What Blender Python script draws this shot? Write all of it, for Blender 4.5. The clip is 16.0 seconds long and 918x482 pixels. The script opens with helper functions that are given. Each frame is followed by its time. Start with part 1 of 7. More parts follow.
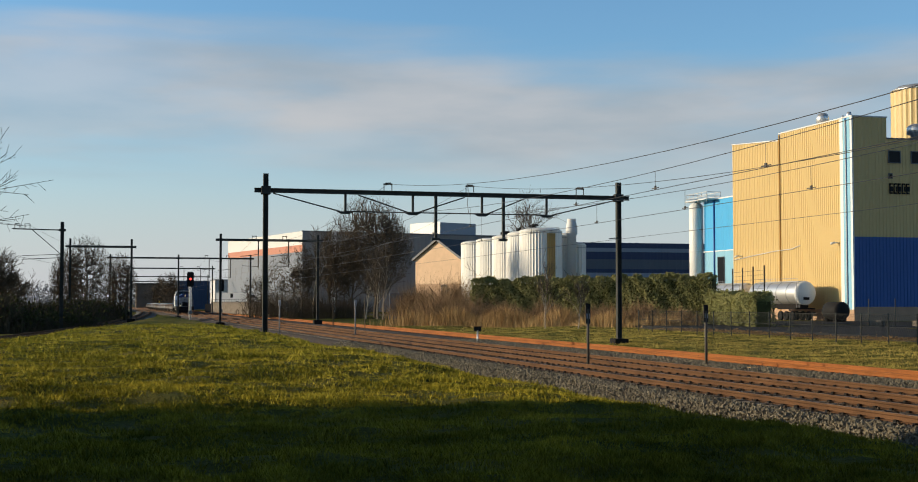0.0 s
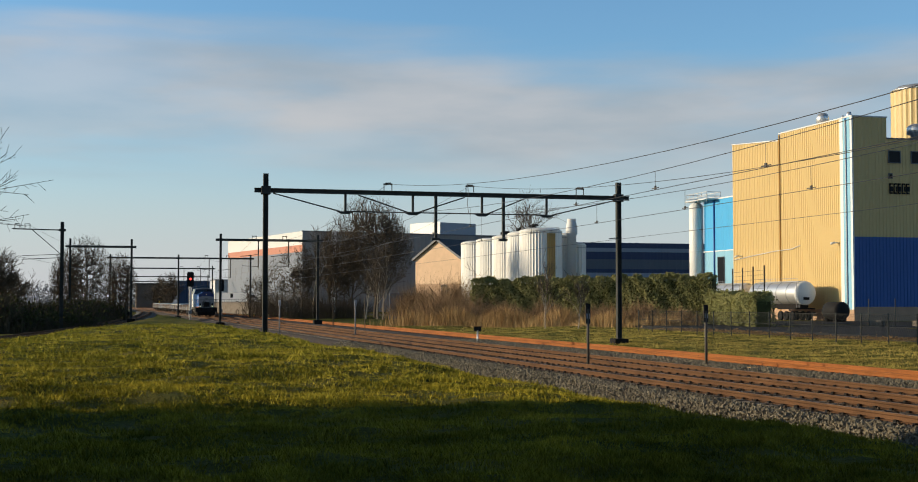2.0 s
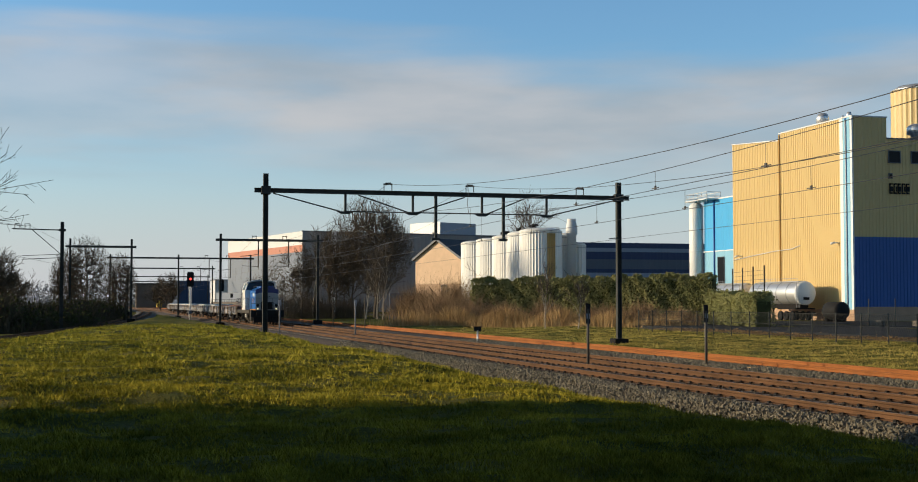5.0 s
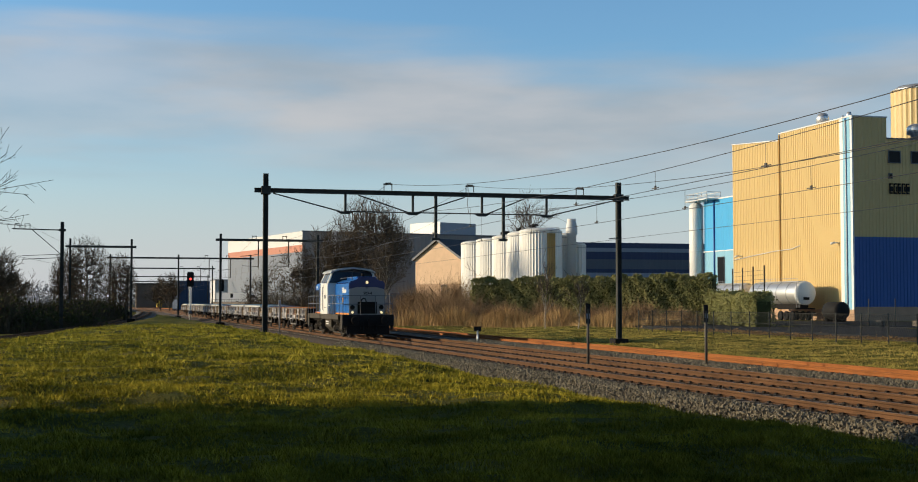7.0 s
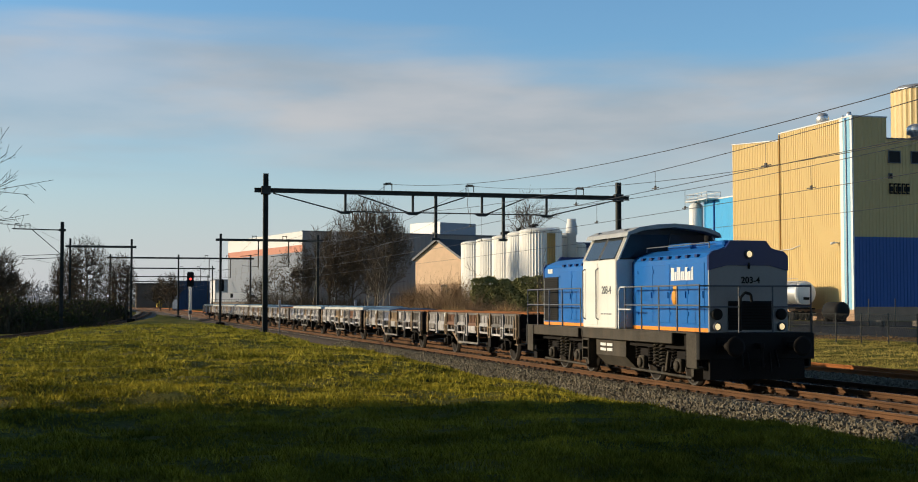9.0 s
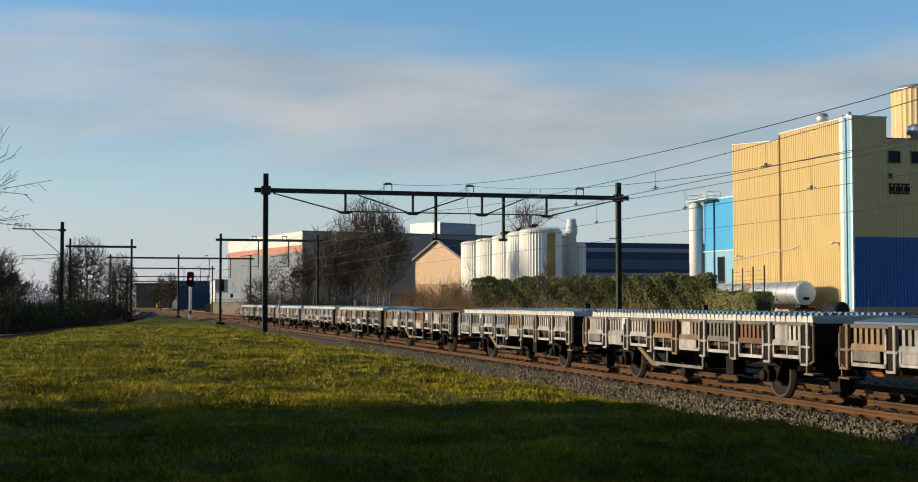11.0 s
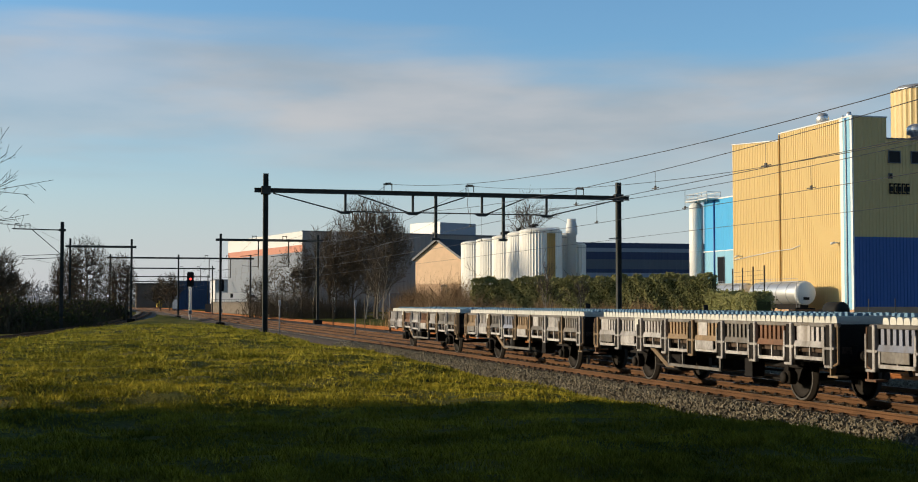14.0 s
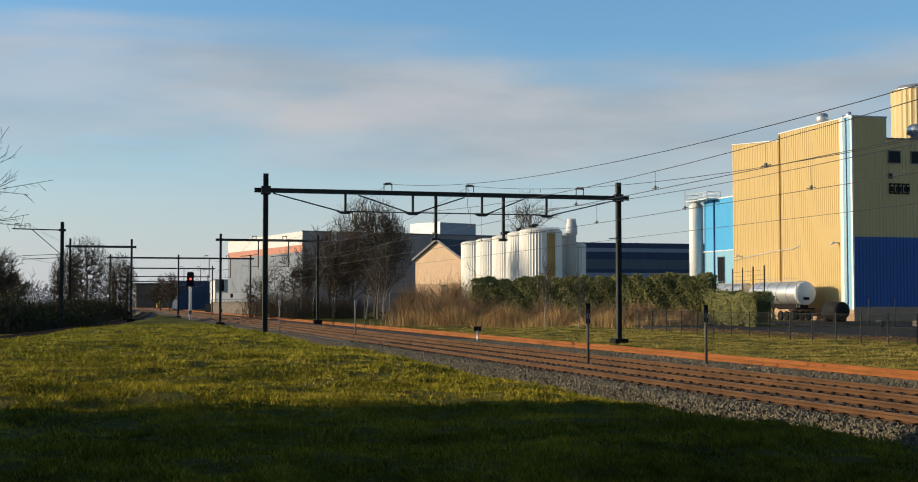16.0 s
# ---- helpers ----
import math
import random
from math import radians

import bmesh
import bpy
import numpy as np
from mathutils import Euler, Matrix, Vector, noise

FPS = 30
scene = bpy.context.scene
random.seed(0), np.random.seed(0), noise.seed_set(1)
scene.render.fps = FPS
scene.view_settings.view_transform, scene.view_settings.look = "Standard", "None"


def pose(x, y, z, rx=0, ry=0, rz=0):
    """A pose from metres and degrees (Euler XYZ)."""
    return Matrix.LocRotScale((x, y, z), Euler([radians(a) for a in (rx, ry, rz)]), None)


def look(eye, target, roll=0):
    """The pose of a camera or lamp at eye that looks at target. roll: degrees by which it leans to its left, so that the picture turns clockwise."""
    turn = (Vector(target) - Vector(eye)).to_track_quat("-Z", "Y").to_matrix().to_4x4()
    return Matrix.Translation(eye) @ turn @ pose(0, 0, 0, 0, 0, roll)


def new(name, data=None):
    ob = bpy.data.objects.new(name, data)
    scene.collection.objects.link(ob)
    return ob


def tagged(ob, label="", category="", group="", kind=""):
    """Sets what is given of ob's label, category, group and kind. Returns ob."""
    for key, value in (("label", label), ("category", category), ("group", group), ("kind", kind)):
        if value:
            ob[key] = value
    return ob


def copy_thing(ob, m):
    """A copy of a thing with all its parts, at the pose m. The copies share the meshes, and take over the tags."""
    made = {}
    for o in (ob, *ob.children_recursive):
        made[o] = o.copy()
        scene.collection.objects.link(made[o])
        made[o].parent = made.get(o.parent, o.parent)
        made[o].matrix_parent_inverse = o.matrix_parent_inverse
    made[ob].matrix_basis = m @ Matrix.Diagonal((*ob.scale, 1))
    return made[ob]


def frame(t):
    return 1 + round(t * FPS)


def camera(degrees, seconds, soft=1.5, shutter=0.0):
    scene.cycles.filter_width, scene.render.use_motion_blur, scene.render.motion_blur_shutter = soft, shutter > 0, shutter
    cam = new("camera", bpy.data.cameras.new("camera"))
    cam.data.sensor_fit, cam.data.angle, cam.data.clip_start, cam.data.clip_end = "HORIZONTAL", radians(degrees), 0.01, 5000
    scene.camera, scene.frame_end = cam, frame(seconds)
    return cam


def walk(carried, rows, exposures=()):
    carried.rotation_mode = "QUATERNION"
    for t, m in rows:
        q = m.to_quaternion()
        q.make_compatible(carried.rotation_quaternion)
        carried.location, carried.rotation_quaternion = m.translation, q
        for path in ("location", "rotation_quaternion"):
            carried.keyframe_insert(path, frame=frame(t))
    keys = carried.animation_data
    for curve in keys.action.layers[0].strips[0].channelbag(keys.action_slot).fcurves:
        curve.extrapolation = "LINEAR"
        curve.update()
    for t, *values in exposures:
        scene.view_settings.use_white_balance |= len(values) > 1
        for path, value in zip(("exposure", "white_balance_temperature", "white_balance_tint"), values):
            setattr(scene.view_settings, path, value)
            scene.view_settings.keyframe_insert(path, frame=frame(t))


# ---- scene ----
# The world's x runs along the railway towards the viewer's right, y across it, z = 0 is the top of the rails.
HEADING = 0.2689
PITCH = 0.04666
EYE = (0.0, -14.515, 2.087)
cam = camera(38.51, 16.0, soft=1.0)
AIM = (EYE[0] - math.cos(HEADING) * math.cos(PITCH), EYE[1] + math.sin(HEADING) * math.cos(PITCH), EYE[2] + math.sin(PITCH))
walk(cam, [(0.0, look(EYE, AIM)), (16.0, look(EYE, AIM))], exposures=((0.0, 0.0), (16.0, 0.0)))

# ---- light: low winter sun from the side, blue sky with cloud sheets ----
SUN_WAY = Vector((-0.304, -0.953, 0.0)).normalized()
SUN_ELEVATION = radians(12.5)
toward = Vector((SUN_WAY.x * math.cos(SUN_ELEVATION), SUN_WAY.y * math.cos(SUN_ELEVATION), math.sin(SUN_ELEVATION)))
sun_lamp = bpy.data.lights.new("sun", "SUN")
sun_lamp.energy, sun_lamp.angle, sun_lamp.color = 5.0, radians(0.6), (1.0, 0.82, 0.57)
sun = new("sun", sun_lamp)
sun.matrix_world = look((0, 0, 60), Vector((0, 0, 60)) - toward)


def build_world():
    w = bpy.data.worlds.new("sky")
    scene.world = w
    w.use_nodes = True
    nt = w.node_tree
    nt.nodes.clear()
    N, L = nt.nodes.new, nt.links.new
    sky = N("ShaderNodeTexSky")
    sky.sky_type, sky.sun_disc = "NISHITA", False
    sky.sun_elevation = SUN_ELEVATION
    sky.sun_rotation = math.atan2(SUN_WAY.x, SUN_WAY.y)
    sky.air_density, sky.dust_density, sky.ozone_density = 1.0, 0.6, 2.0
    tc = N("ShaderNodeTexCoord")
    # a low bank of cloud sheets, drawn out along the horizon
    sep = N("ShaderNodeSeparateXYZ")
    L(tc.outputs["Generated"], sep.inputs[0])
    mp = N("ShaderNodeMapping")
    mp.inputs["Location"].default_value = CLOUD_SHIFT
    mp.inputs["Scale"].default_value = (3.2, 3.2, 26.0)
    L(tc.outputs["Generated"], mp.inputs[0])
    n1 = N("ShaderNodeTexNoise"); n1.inputs["Scale"].default_value = 1.0; n1.inputs["Detail"].default_value = 6; n1.inputs["Roughness"].default_value = 0.45
    L(mp.outputs[0], n1.inputs["Vector"])
    lift = N("ShaderNodeMath"); lift.operation = "MULTIPLY_ADD"; lift.inputs[1].default_value = 0.11
    L(n1.outputs["Fac"], lift.inputs[0]); L(sep.outputs["Z"], lift.inputs[2])
    base = N("ShaderNodeMapRange"); base.interpolation_type = "SMOOTHSTEP"
    base.inputs["From Min"].default_value, base.inputs["From Max"].default_value = 0.135, 0.185
    roof = N("ShaderNodeMapRange"); roof.interpolation_type = "SMOOTHSTEP"
    roof.inputs["From Min"].default_value, roof.inputs["From Max"].default_value = 0.215, 0.262
    roof.inputs["To Min"].default_value, roof.inputs["To Max"].default_value = 1.0, 0.0
    L(lift.outputs[0], base.inputs["Value"]); L(lift.outputs[0], roof.inputs["Value"])
    # tone of the cloud: thick parts are greyer
    mp2 = N("ShaderNodeMapping")
    mp2.inputs["Location"].default_value = CLOUD_SHIFT
    mp2.inputs["Scale"].default_value = (3.0, 3.0, 13.0)
    L(tc.outputs["Generated"], mp2.inputs[0])
    n2 = N("ShaderNodeTexNoise"); n2.inputs["Scale"].default_value = 1.8; n2.inputs["Detail"].default_value = 5
    L(mp2.outputs[0], n2.inputs["Vector"])
    tone = N("ShaderNodeMix"); tone.data_type = "RGBA"
    tone.inputs["A"].default_value = (3.6, 4.1, 4.55, 1)
    tone.inputs["B"].default_value = (5.65, 5.5, 5.5, 1)
    spread = N("ShaderNodeMapRange"); spread.interpolation_type = "SMOOTHSTEP"
    spread.inputs["From Min"].default_value, spread.inputs["From Max"].default_value = 0.27, 0.73
    L(n2.outputs["Fac"], spread.inputs["Value"]); L(spread.outputs[0], tone.inputs["Factor"])
    mix = N("ShaderNodeMix"); mix.data_type = "RGBA"
    bank = N("ShaderNodeMath"); bank.operation = "MULTIPLY"
    L(base.outputs[0], bank.inputs[0]); L(roof.outputs[0], bank.inputs[1])
    fac = N("ShaderNodeMath"); fac.operation = "MULTIPLY"; fac.inputs[1].default_value = 0.85
    # torn gaps in the sheet
    n3 = N("ShaderNodeTexNoise"); n3.inputs["Scale"].default_value = 1.5; n3.inputs["Detail"].default_value = 5; n3.inputs["Distortion"].default_value = 0.4
    L(mp2.outputs[0], n3.inputs["Vector"])
    gap = N("ShaderNodeMapRange"); gap.interpolation_type = "SMOOTHSTEP"
    gap.inputs["From Min"].default_value, gap.inputs["From Max"].default_value, gap.inputs["To Min"].default_value = 0.34, 0.58, 0.66
    L(n3.outputs["Fac"], gap.inputs["Value"])
    torn = N("ShaderNodeMath"); torn.operation = "MULTIPLY"
    L(bank.outputs[0], torn.inputs[0]); L(gap.outputs[0], torn.inputs[1])
    L(torn.outputs[0], fac.inputs[0])
    L(fac.outputs[0], mix.inputs["Factor"])
    tint = N("ShaderNodeMix"); tint.data_type = "RGBA"; tint.blend_type = "MULTIPLY"; tint.inputs["Factor"].default_value = 1.0
    # the sky is dimmed above the view, to weaken its fill in shadows
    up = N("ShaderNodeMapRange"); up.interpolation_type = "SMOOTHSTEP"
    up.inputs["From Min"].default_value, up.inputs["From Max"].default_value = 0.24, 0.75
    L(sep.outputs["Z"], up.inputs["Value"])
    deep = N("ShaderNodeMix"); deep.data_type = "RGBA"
    deep.inputs["A"].default_value, deep.inputs["B"].default_value = SKY_TINT, ZENITH_DIM_TINT
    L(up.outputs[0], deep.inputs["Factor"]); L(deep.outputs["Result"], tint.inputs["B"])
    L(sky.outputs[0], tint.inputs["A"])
    # pale haze towards the horizon
    hz = N("ShaderNodeMapRange"); hz.interpolation_type = "SMOOTHSTEP"
    hz.inputs["From Min"].default_value, hz.inputs["From Max"].default_value = 0.0, 0.16
    hz.inputs["To Min"].default_value, hz.inputs["To Max"].default_value = 0.85, 0.0
    L(sep.outputs["Z"], hz.inputs["Value"])
    haze = N("ShaderNodeMix"); haze.data_type = "RGBA"; haze.inputs["B"].default_value = (5.85, 5.9, 6.35, 1)
    L(hz.outputs[0], haze.inputs["Factor"]); L(tint.outputs["Result"], haze.inputs["A"]); L(haze.outputs["Result"], mix.inputs["A"]); L(tone.outputs["Result"], mix.inputs["B"])
    bg = N("ShaderNodeBackground"); bg.inputs["Strength"].default_value = 0.101
    L(mix.outputs["Result"], bg.inputs["Color"])
    out = N("ShaderNodeOutputWorld")
    L(bg.outputs[0], out.inputs[0])


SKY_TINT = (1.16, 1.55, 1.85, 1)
# darker tint for the upper sky out of view, so shadows deepen
ZENITH_DIM_TINT = (0.55, 0.66, 0.74, 1)
CLOUD_SHIFT = (1.3, 0.4, 0.0)
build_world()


# ---- materials ----
def mat(name, col, rough=0.7, metal=0.0, var=0.15, scale=2.0, fine=30.0, bump=0.15, tint=None, stain=0.0, emit=None, spec=0.5, rand=0.0, stretch=(1, 1, 1)):
    m = bpy.data.materials.new(name)
    m.use_nodes = True
    nt = m.node_tree
    N, L = nt.nodes.new, nt.links.new
    b = nt.nodes["Principled BSDF"]
    b.inputs["Roughness"].default_value, b.inputs["Metallic"].default_value = rough, metal
    b.inputs["Specular IOR Level"].default_value = spec
    if emit:
        b.inputs["Emission Color"].default_value, b.inputs["Emission Strength"].default_value = (*emit[:3], 1), emit[3]
    tc = N("ShaderNodeTexCoord")
    mp = N("ShaderNodeMapping")
    mp.inputs["Scale"].default_value = stretch
    L(tc.outputs["Object"], mp.inputs[0])
    n1 = N("ShaderNodeTexNoise"); n1.inputs["Scale"].default_value = scale; n1.inputs["Detail"].default_value = 4
    n2 = N("ShaderNodeTexNoise"); n2.inputs["Scale"].default_value = fine; n2.inputs["Detail"].default_value = 3
    L(mp.outputs[0], n1.inputs["Vector"]); L(mp.outputs[0], n2.inputs["Vector"])
    avg = N("ShaderNodeMath"); avg.operation = "MULTIPLY_ADD"; avg.inputs[1].default_value = 0.6
    L(n1.outputs["Fac"], avg.inputs[0])
    h = N("ShaderNodeMath"); h.operation = "MULTIPLY"; h.inputs[1].default_value = 0.4
    L(n2.outputs["Fac"], h.inputs[0]); L(h.outputs[0], avg.inputs[2])
    r = N("ShaderNodeMapRange"); r.inputs["From Min"].default_value, r.inputs["From Max"].default_value = 0.3, 0.7
    L(avg.outputs[0], r.inputs["Value"])
    c = N("ShaderNodeMix"); c.data_type = "RGBA"
    lo = [max(0, v * (1 - var)) for v in col]
    hi = [min(1, v * (1 + var)) for v in (tint or col)]
    c.inputs["A"].default_value, c.inputs["B"].default_value = (*lo, 1), (*hi, 1)
    L(r.outputs[0], c.inputs["Factor"])
    last = c.outputs["Result"]
    if stain:
        n3 = N("ShaderNodeTexNoise"); n3.inputs["Scale"].default_value = scale * 0.7; n3.inputs["Detail"].default_value = 8
        mp3 = N("ShaderNodeMapping"); mp3.inputs["Scale"].default_value = (3, 3, 0.4)
        L(tc.outputs["Object"], mp3.inputs[0]); L(mp3.outputs[0], n3.inputs["Vector"])
        rr = N("ShaderNodeMapRange"); rr.inputs["From Min"].default_value, rr.inputs["From Max"].default_value, rr.inputs["To Max"].default_value = 0.5, 0.75, stain
        L(n3.outputs["Fac"], rr.inputs["Value"])
        s = N("ShaderNodeMix"); s.data_type = "RGBA"; s.inputs["B"].default_value = (0.11, 0.085, 0.06, 1)
        L(rr.outputs[0], s.inputs["Factor"]); L(last, s.inputs["A"])
        last = s.outputs["Result"]
    if rand:
        oi = N("ShaderNodeObjectInfo"); ge = N("ShaderNodeNewGeometry")
        sm = N("ShaderNodeMath"); sm.operation = "ADD"
        L(oi.outputs["Random"], sm.inputs[0]); L(ge.outputs["Random Per Island"], sm.inputs[1])
        mr = N("ShaderNodeMapRange"); mr.inputs["From Max"].default_value = 2.0
        mr.inputs["To Min"].default_value, mr.inputs["To Max"].default_value = 1 - rand, 1 + rand
        L(sm.outputs[0], mr.inputs["Value"])
        hs = N("ShaderNodeHueSaturation")
        L(mr.outputs[0], hs.inputs["Value"]); L(last, hs.inputs["Color"])
        last = hs.outputs["Color"]
    L(last, b.inputs["Base Color"])
    if bump:
        bp = N("ShaderNodeBump"); bp.inputs["Strength"].default_value = bump; bp.inputs["Distance"].default_value = 0.02
        L(n2.outputs["Fac"], bp.inputs["Height"]); L(bp.outputs[0], b.inputs["Normal"])
    return m


M = {}
M["steel_dark"] = mat("painted_dark_steel", (0.05, 0.051, 0.046), 0.7, 0.0, 0.35, 1.5, 25, spec=0.2)
M["steel_galv"] = mat("galvanised_steel", (0.42, 0.43, 0.43), 0.45, 0.8, 0.2, 2, 25)
M["post_grey"] = mat("dull_brown_post_paint", (0.075, 0.065, 0.052), 0.7, 0, 0.25, 2, 25)
M["wire"] = mat("copper_wire", (0.09, 0.085, 0.08), 0.5, 0.4, 0.2)
M["rust_rail"] = mat("rusty_rail", (0.105, 0.053, 0.025), 0.85, 0.0, 0.4, 0.8, 30, 0.2, spec=0.2)
M["orange_rail"] = mat("bright_rusty_rail", (0.27, 0.098, 0.028), 0.85, 0.0, 0.35, 0.8, 30, 0.2, spec=0.2)
M["rail_head"] = mat("worn_rail_head", (0.20, 0.115, 0.06), 0.5, 0.3, 0.25, 0.8, 30, 0.05)
M["sleeper"] = mat("concrete_sleeper", (0.20, 0.165, 0.13), 0.9, 0, 0.35, 2, 25, 0.2, rand=0.35)
M["wood_sleeper"] = mat("tarred_wood_sleeper", (0.065, 0.042, 0.028), 0.9, 0, 0.35, 2, 25, 0.3, rand=0.3)
M["new_sleeper"] = mat("new_concrete_sleeper", (0.55, 0.545, 0.50), 0.9, 0, 0.15, 2, 25, 0.2, rand=0.15)
M["stone"] = mat("ballast_stone", (0.165, 0.142, 0.098), 0.9, 0, 0.4, 6, 30, 0.3, rand=0.7)
M["crib_stone"] = mat("rust_dusted_ballast_stone", (0.065, 0.05, 0.037), 0.9, 0, 0.4, 6, 30, 0.3, rand=0.7, spec=0.2)
M["yellow"] = mat("yellow_cladding", (0.62, 0.45, 0.19), 0.5, 0, 0.05, 0.15, 8, 0.02)
M["blue_deep"] = mat("deep_blue_cladding", (0.006, 0.085, 0.31), 0.5, 0, 0.06, 0.2, 8, 0.02)
M["blue_light"] = mat("light_blue_cladding", (0.04, 0.36, 0.68), 0.5, 0, 0.05, 0.2, 8, 0.02)
M["blue_pale"] = mat("pale_blue_cladding", (0.22, 0.47, 0.62), 0.5, 0, 0.05, 0.2, 8, 0.02)
M["white"] = mat("white_paint", (0.75, 0.75, 0.73), 0.5, 0, 0.06, 0.6, 12, 0.03, stain=0.1)
M["white_silo"] = mat("white_weathered_silo_cladding", (0.82, 0.80, 0.74), 0.5, 0, 0.08, 0.3, 6, 0.03, stain=0.18)
M["ochre"] = mat("ochre_panel", (0.50, 0.31, 0.10), 0.6, 0, 0.15, 0.5, 10, 0.03)
M["steel_bright"] = mat("stainless_steel", (0.70, 0.70, 0.68), 0.38, 0.75, 0.08, 0.6, 10, 0.03)
M["grey_wall"] = mat("grey_cladding", (0.30, 0.32, 0.36), 0.6, 0, 0.08, 0.1, 4, 0.02)
M["grey_dark"] = mat("dark_grey_cladding", (0.11, 0.12, 0.14), 0.6, 0, 0.1, 0.1, 4, 0.02)
M["grey_light"] = mat("pale_grey_cladding", (0.66, 0.66, 0.64), 0.6, 0, 0.06, 0.1, 4, 0.02)
M["brick"] = mat("buff_brick", (0.66, 0.46, 0.30), 0.85, 0, 0.12, 0.8, 14, 0.1)
M["brick_dark"] = mat("brown_brick", (0.42, 0.27, 0.17), 0.85, 0, 0.15, 0.8, 14, 0.1)
M["roof_dark"] = mat("dark_roof_sheet", (0.06, 0.06, 0.065), 0.7, 0, 0.15, 0.5, 10, 0.05)
M["glass_dark"] = mat("dark_window_glass", (0.012, 0.013, 0.015), 0.35, 0, 0.1, 0.5, 5, 0.0, spec=0.12)
M["navy"] = mat("navy_cladding", (0.025, 0.04, 0.10), 0.5, 0, 0.1, 0.2, 5, 0.02)
M["asphalt"] = mat("asphalt", (0.035, 0.035, 0.037), 0.95, 0, 0.2, 0.3, 20, 0.1, spec=0.1)
M["black"] = mat("black_rubber", (0.014, 0.014, 0.014), 0.75, 0, 0.2, spec=0.2)
M["bark"] = mat("grey_brown_bark", (0.10, 0.08, 0.06), 0.9, 0, 0.3, 3, 30, 0.3, spec=0.1)
M["bark_pale"] = mat("pale_bark", (0.34, 0.29, 0.22), 0.85, 0, 0.3, 3, 30, 0.2)
M["twig"] = mat("brown_twigs", (0.10, 0.078, 0.055), 0.9, 0, 0.3, 0.5, 10, 0.0, rand=0.35, spec=0.1)
M["reed"] = mat("dry_reeds", (0.55, 0.36, 0.16), 0.9, 0, 0.3, 0.4, 10, 0.0, rand=0.45, spec=0.1)
M["leaf"] = mat("evergreen_leaf", (0.185, 0.20, 0.06), 0.6, 0, 0.3, 0.5, 10, 0.0, tint=(0.27, 0.255, 0.10), rand=0.25, spec=0.2)
# leaf colour with the shade inside hedge and scrub mixed in
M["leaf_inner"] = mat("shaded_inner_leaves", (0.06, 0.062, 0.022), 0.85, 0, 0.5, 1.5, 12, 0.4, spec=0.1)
M["conifer"] = mat("dark_conifer_leaf", (0.03, 0.05, 0.015), 0.7, 0, 0.3, 0.5, 10, 0.0, rand=0.4)
M["grass_blade"] = mat("grass_blade", (0.13, 0.15, 0.011), 0.85, 0, 0.4, 0.6, 4, 0.0, tint=(0.44, 0.36, 0.045), rand=0.55, spec=0.05)
M["verge_blade"] = mat("straw_green_grass_blade", (0.19, 0.165, 0.03), 0.85, 0, 0.35, 0.4, 4, 0.0, tint=(0.40, 0.31, 0.085), rand=0.5, spec=0.05)
M["lamp_white"] = mat("headlight_glass", (0.6, 0.55, 0.4), 0.2, 0, 0, emit=(1.0, 0.78, 0.42, 0.9))
M["lamp_red"] = mat("red_signal_lens", (0.6, 0.02, 0.02), 0.2, 0, 0, emit=(1.0, 0.05, 0.04, 4.5))
M["loco_blue"] = mat("loco_blue_paint", (0.012, 0.13, 0.44), 0.3, 0, 0.08, 0.6, 14, 0.02, stain=0.08)
M["loco_navy"] = mat("loco_navy_paint", (0.012, 0.025, 0.13), 0.35, 0, 0.08, 0.6, 14, 0.02)
M["loco_white"] = mat("loco_white_paint", (0.78, 0.77, 0.72), 0.38, 0, 0.05, 0.6, 14, 0.02, stain=0.12)
M["loco_grey"] = mat("loco_grey_paint", (0.30, 0.30, 0.295), 0.4, 0, 0.06, 0.6, 14, 0.02, stain=0.1)
M["loco_orange"] = mat("loco_orange_paint", (0.80, 0.28, 0.03), 0.4, 0, 0.08, 0.6, 14, 0.02)
M["chassis"] = mat("dirty_grey_frame_paint", (0.06, 0.053, 0.043), 0.8, 0, 0.4, 1.5, 20, 0.1, stain=0.5, spec=0.2)
# real grime, and also painted shade in wagon recesses and ends
M["grime_shade"] = mat("black_grime_and_shade", (0.013, 0.011, 0.010), 0.85, 0, 0.35, 1.5, 20, 0.1, spec=0.2)
M["wheel"] = mat("brown_wheel_steel", (0.022, 0.018, 0.015), 0.8, 0.0, 0.3, 3, 20, 0.1, spec=0.2)
M["tread"] = mat("worn_wheel_rim", (0.05, 0.045, 0.04), 0.7, 0.0, 0.3, 3, 20, 0.05)
M["wagon_side"] = mat("weathered_grey_wagon_paint", (0.14, 0.13, 0.12), 0.8, 0, 0.5, 1.3, 14, 0.1, stain=0.8, rand=0.4)
M["wagon_rust"] = mat("rusty_wagon_paint", (0.16, 0.08, 0.045), 0.85, 0, 0.35, 1.3, 14, 0.1, stain=0.6, rand=0.3)
M["tarp_blue"] = mat("blue_grey_tarpaulin", (0.10, 0.17, 0.26), 0.6, 0, 0.12, 1.0, 8, 0.1)
M["amber"] = mat("amber_plastic", (0.75, 0.32, 0.04), 0.5, 0, 0.1)
M["yellow_paint"] = mat("yellow_paint", (0.75, 0.48, 0.03), 0.5, 0, 0.08)
M["container"] = mat("blue_container_paint", (0.012, 0.045, 0.11), 0.6, 0, 0.15, 0.5, 10, 0.05)

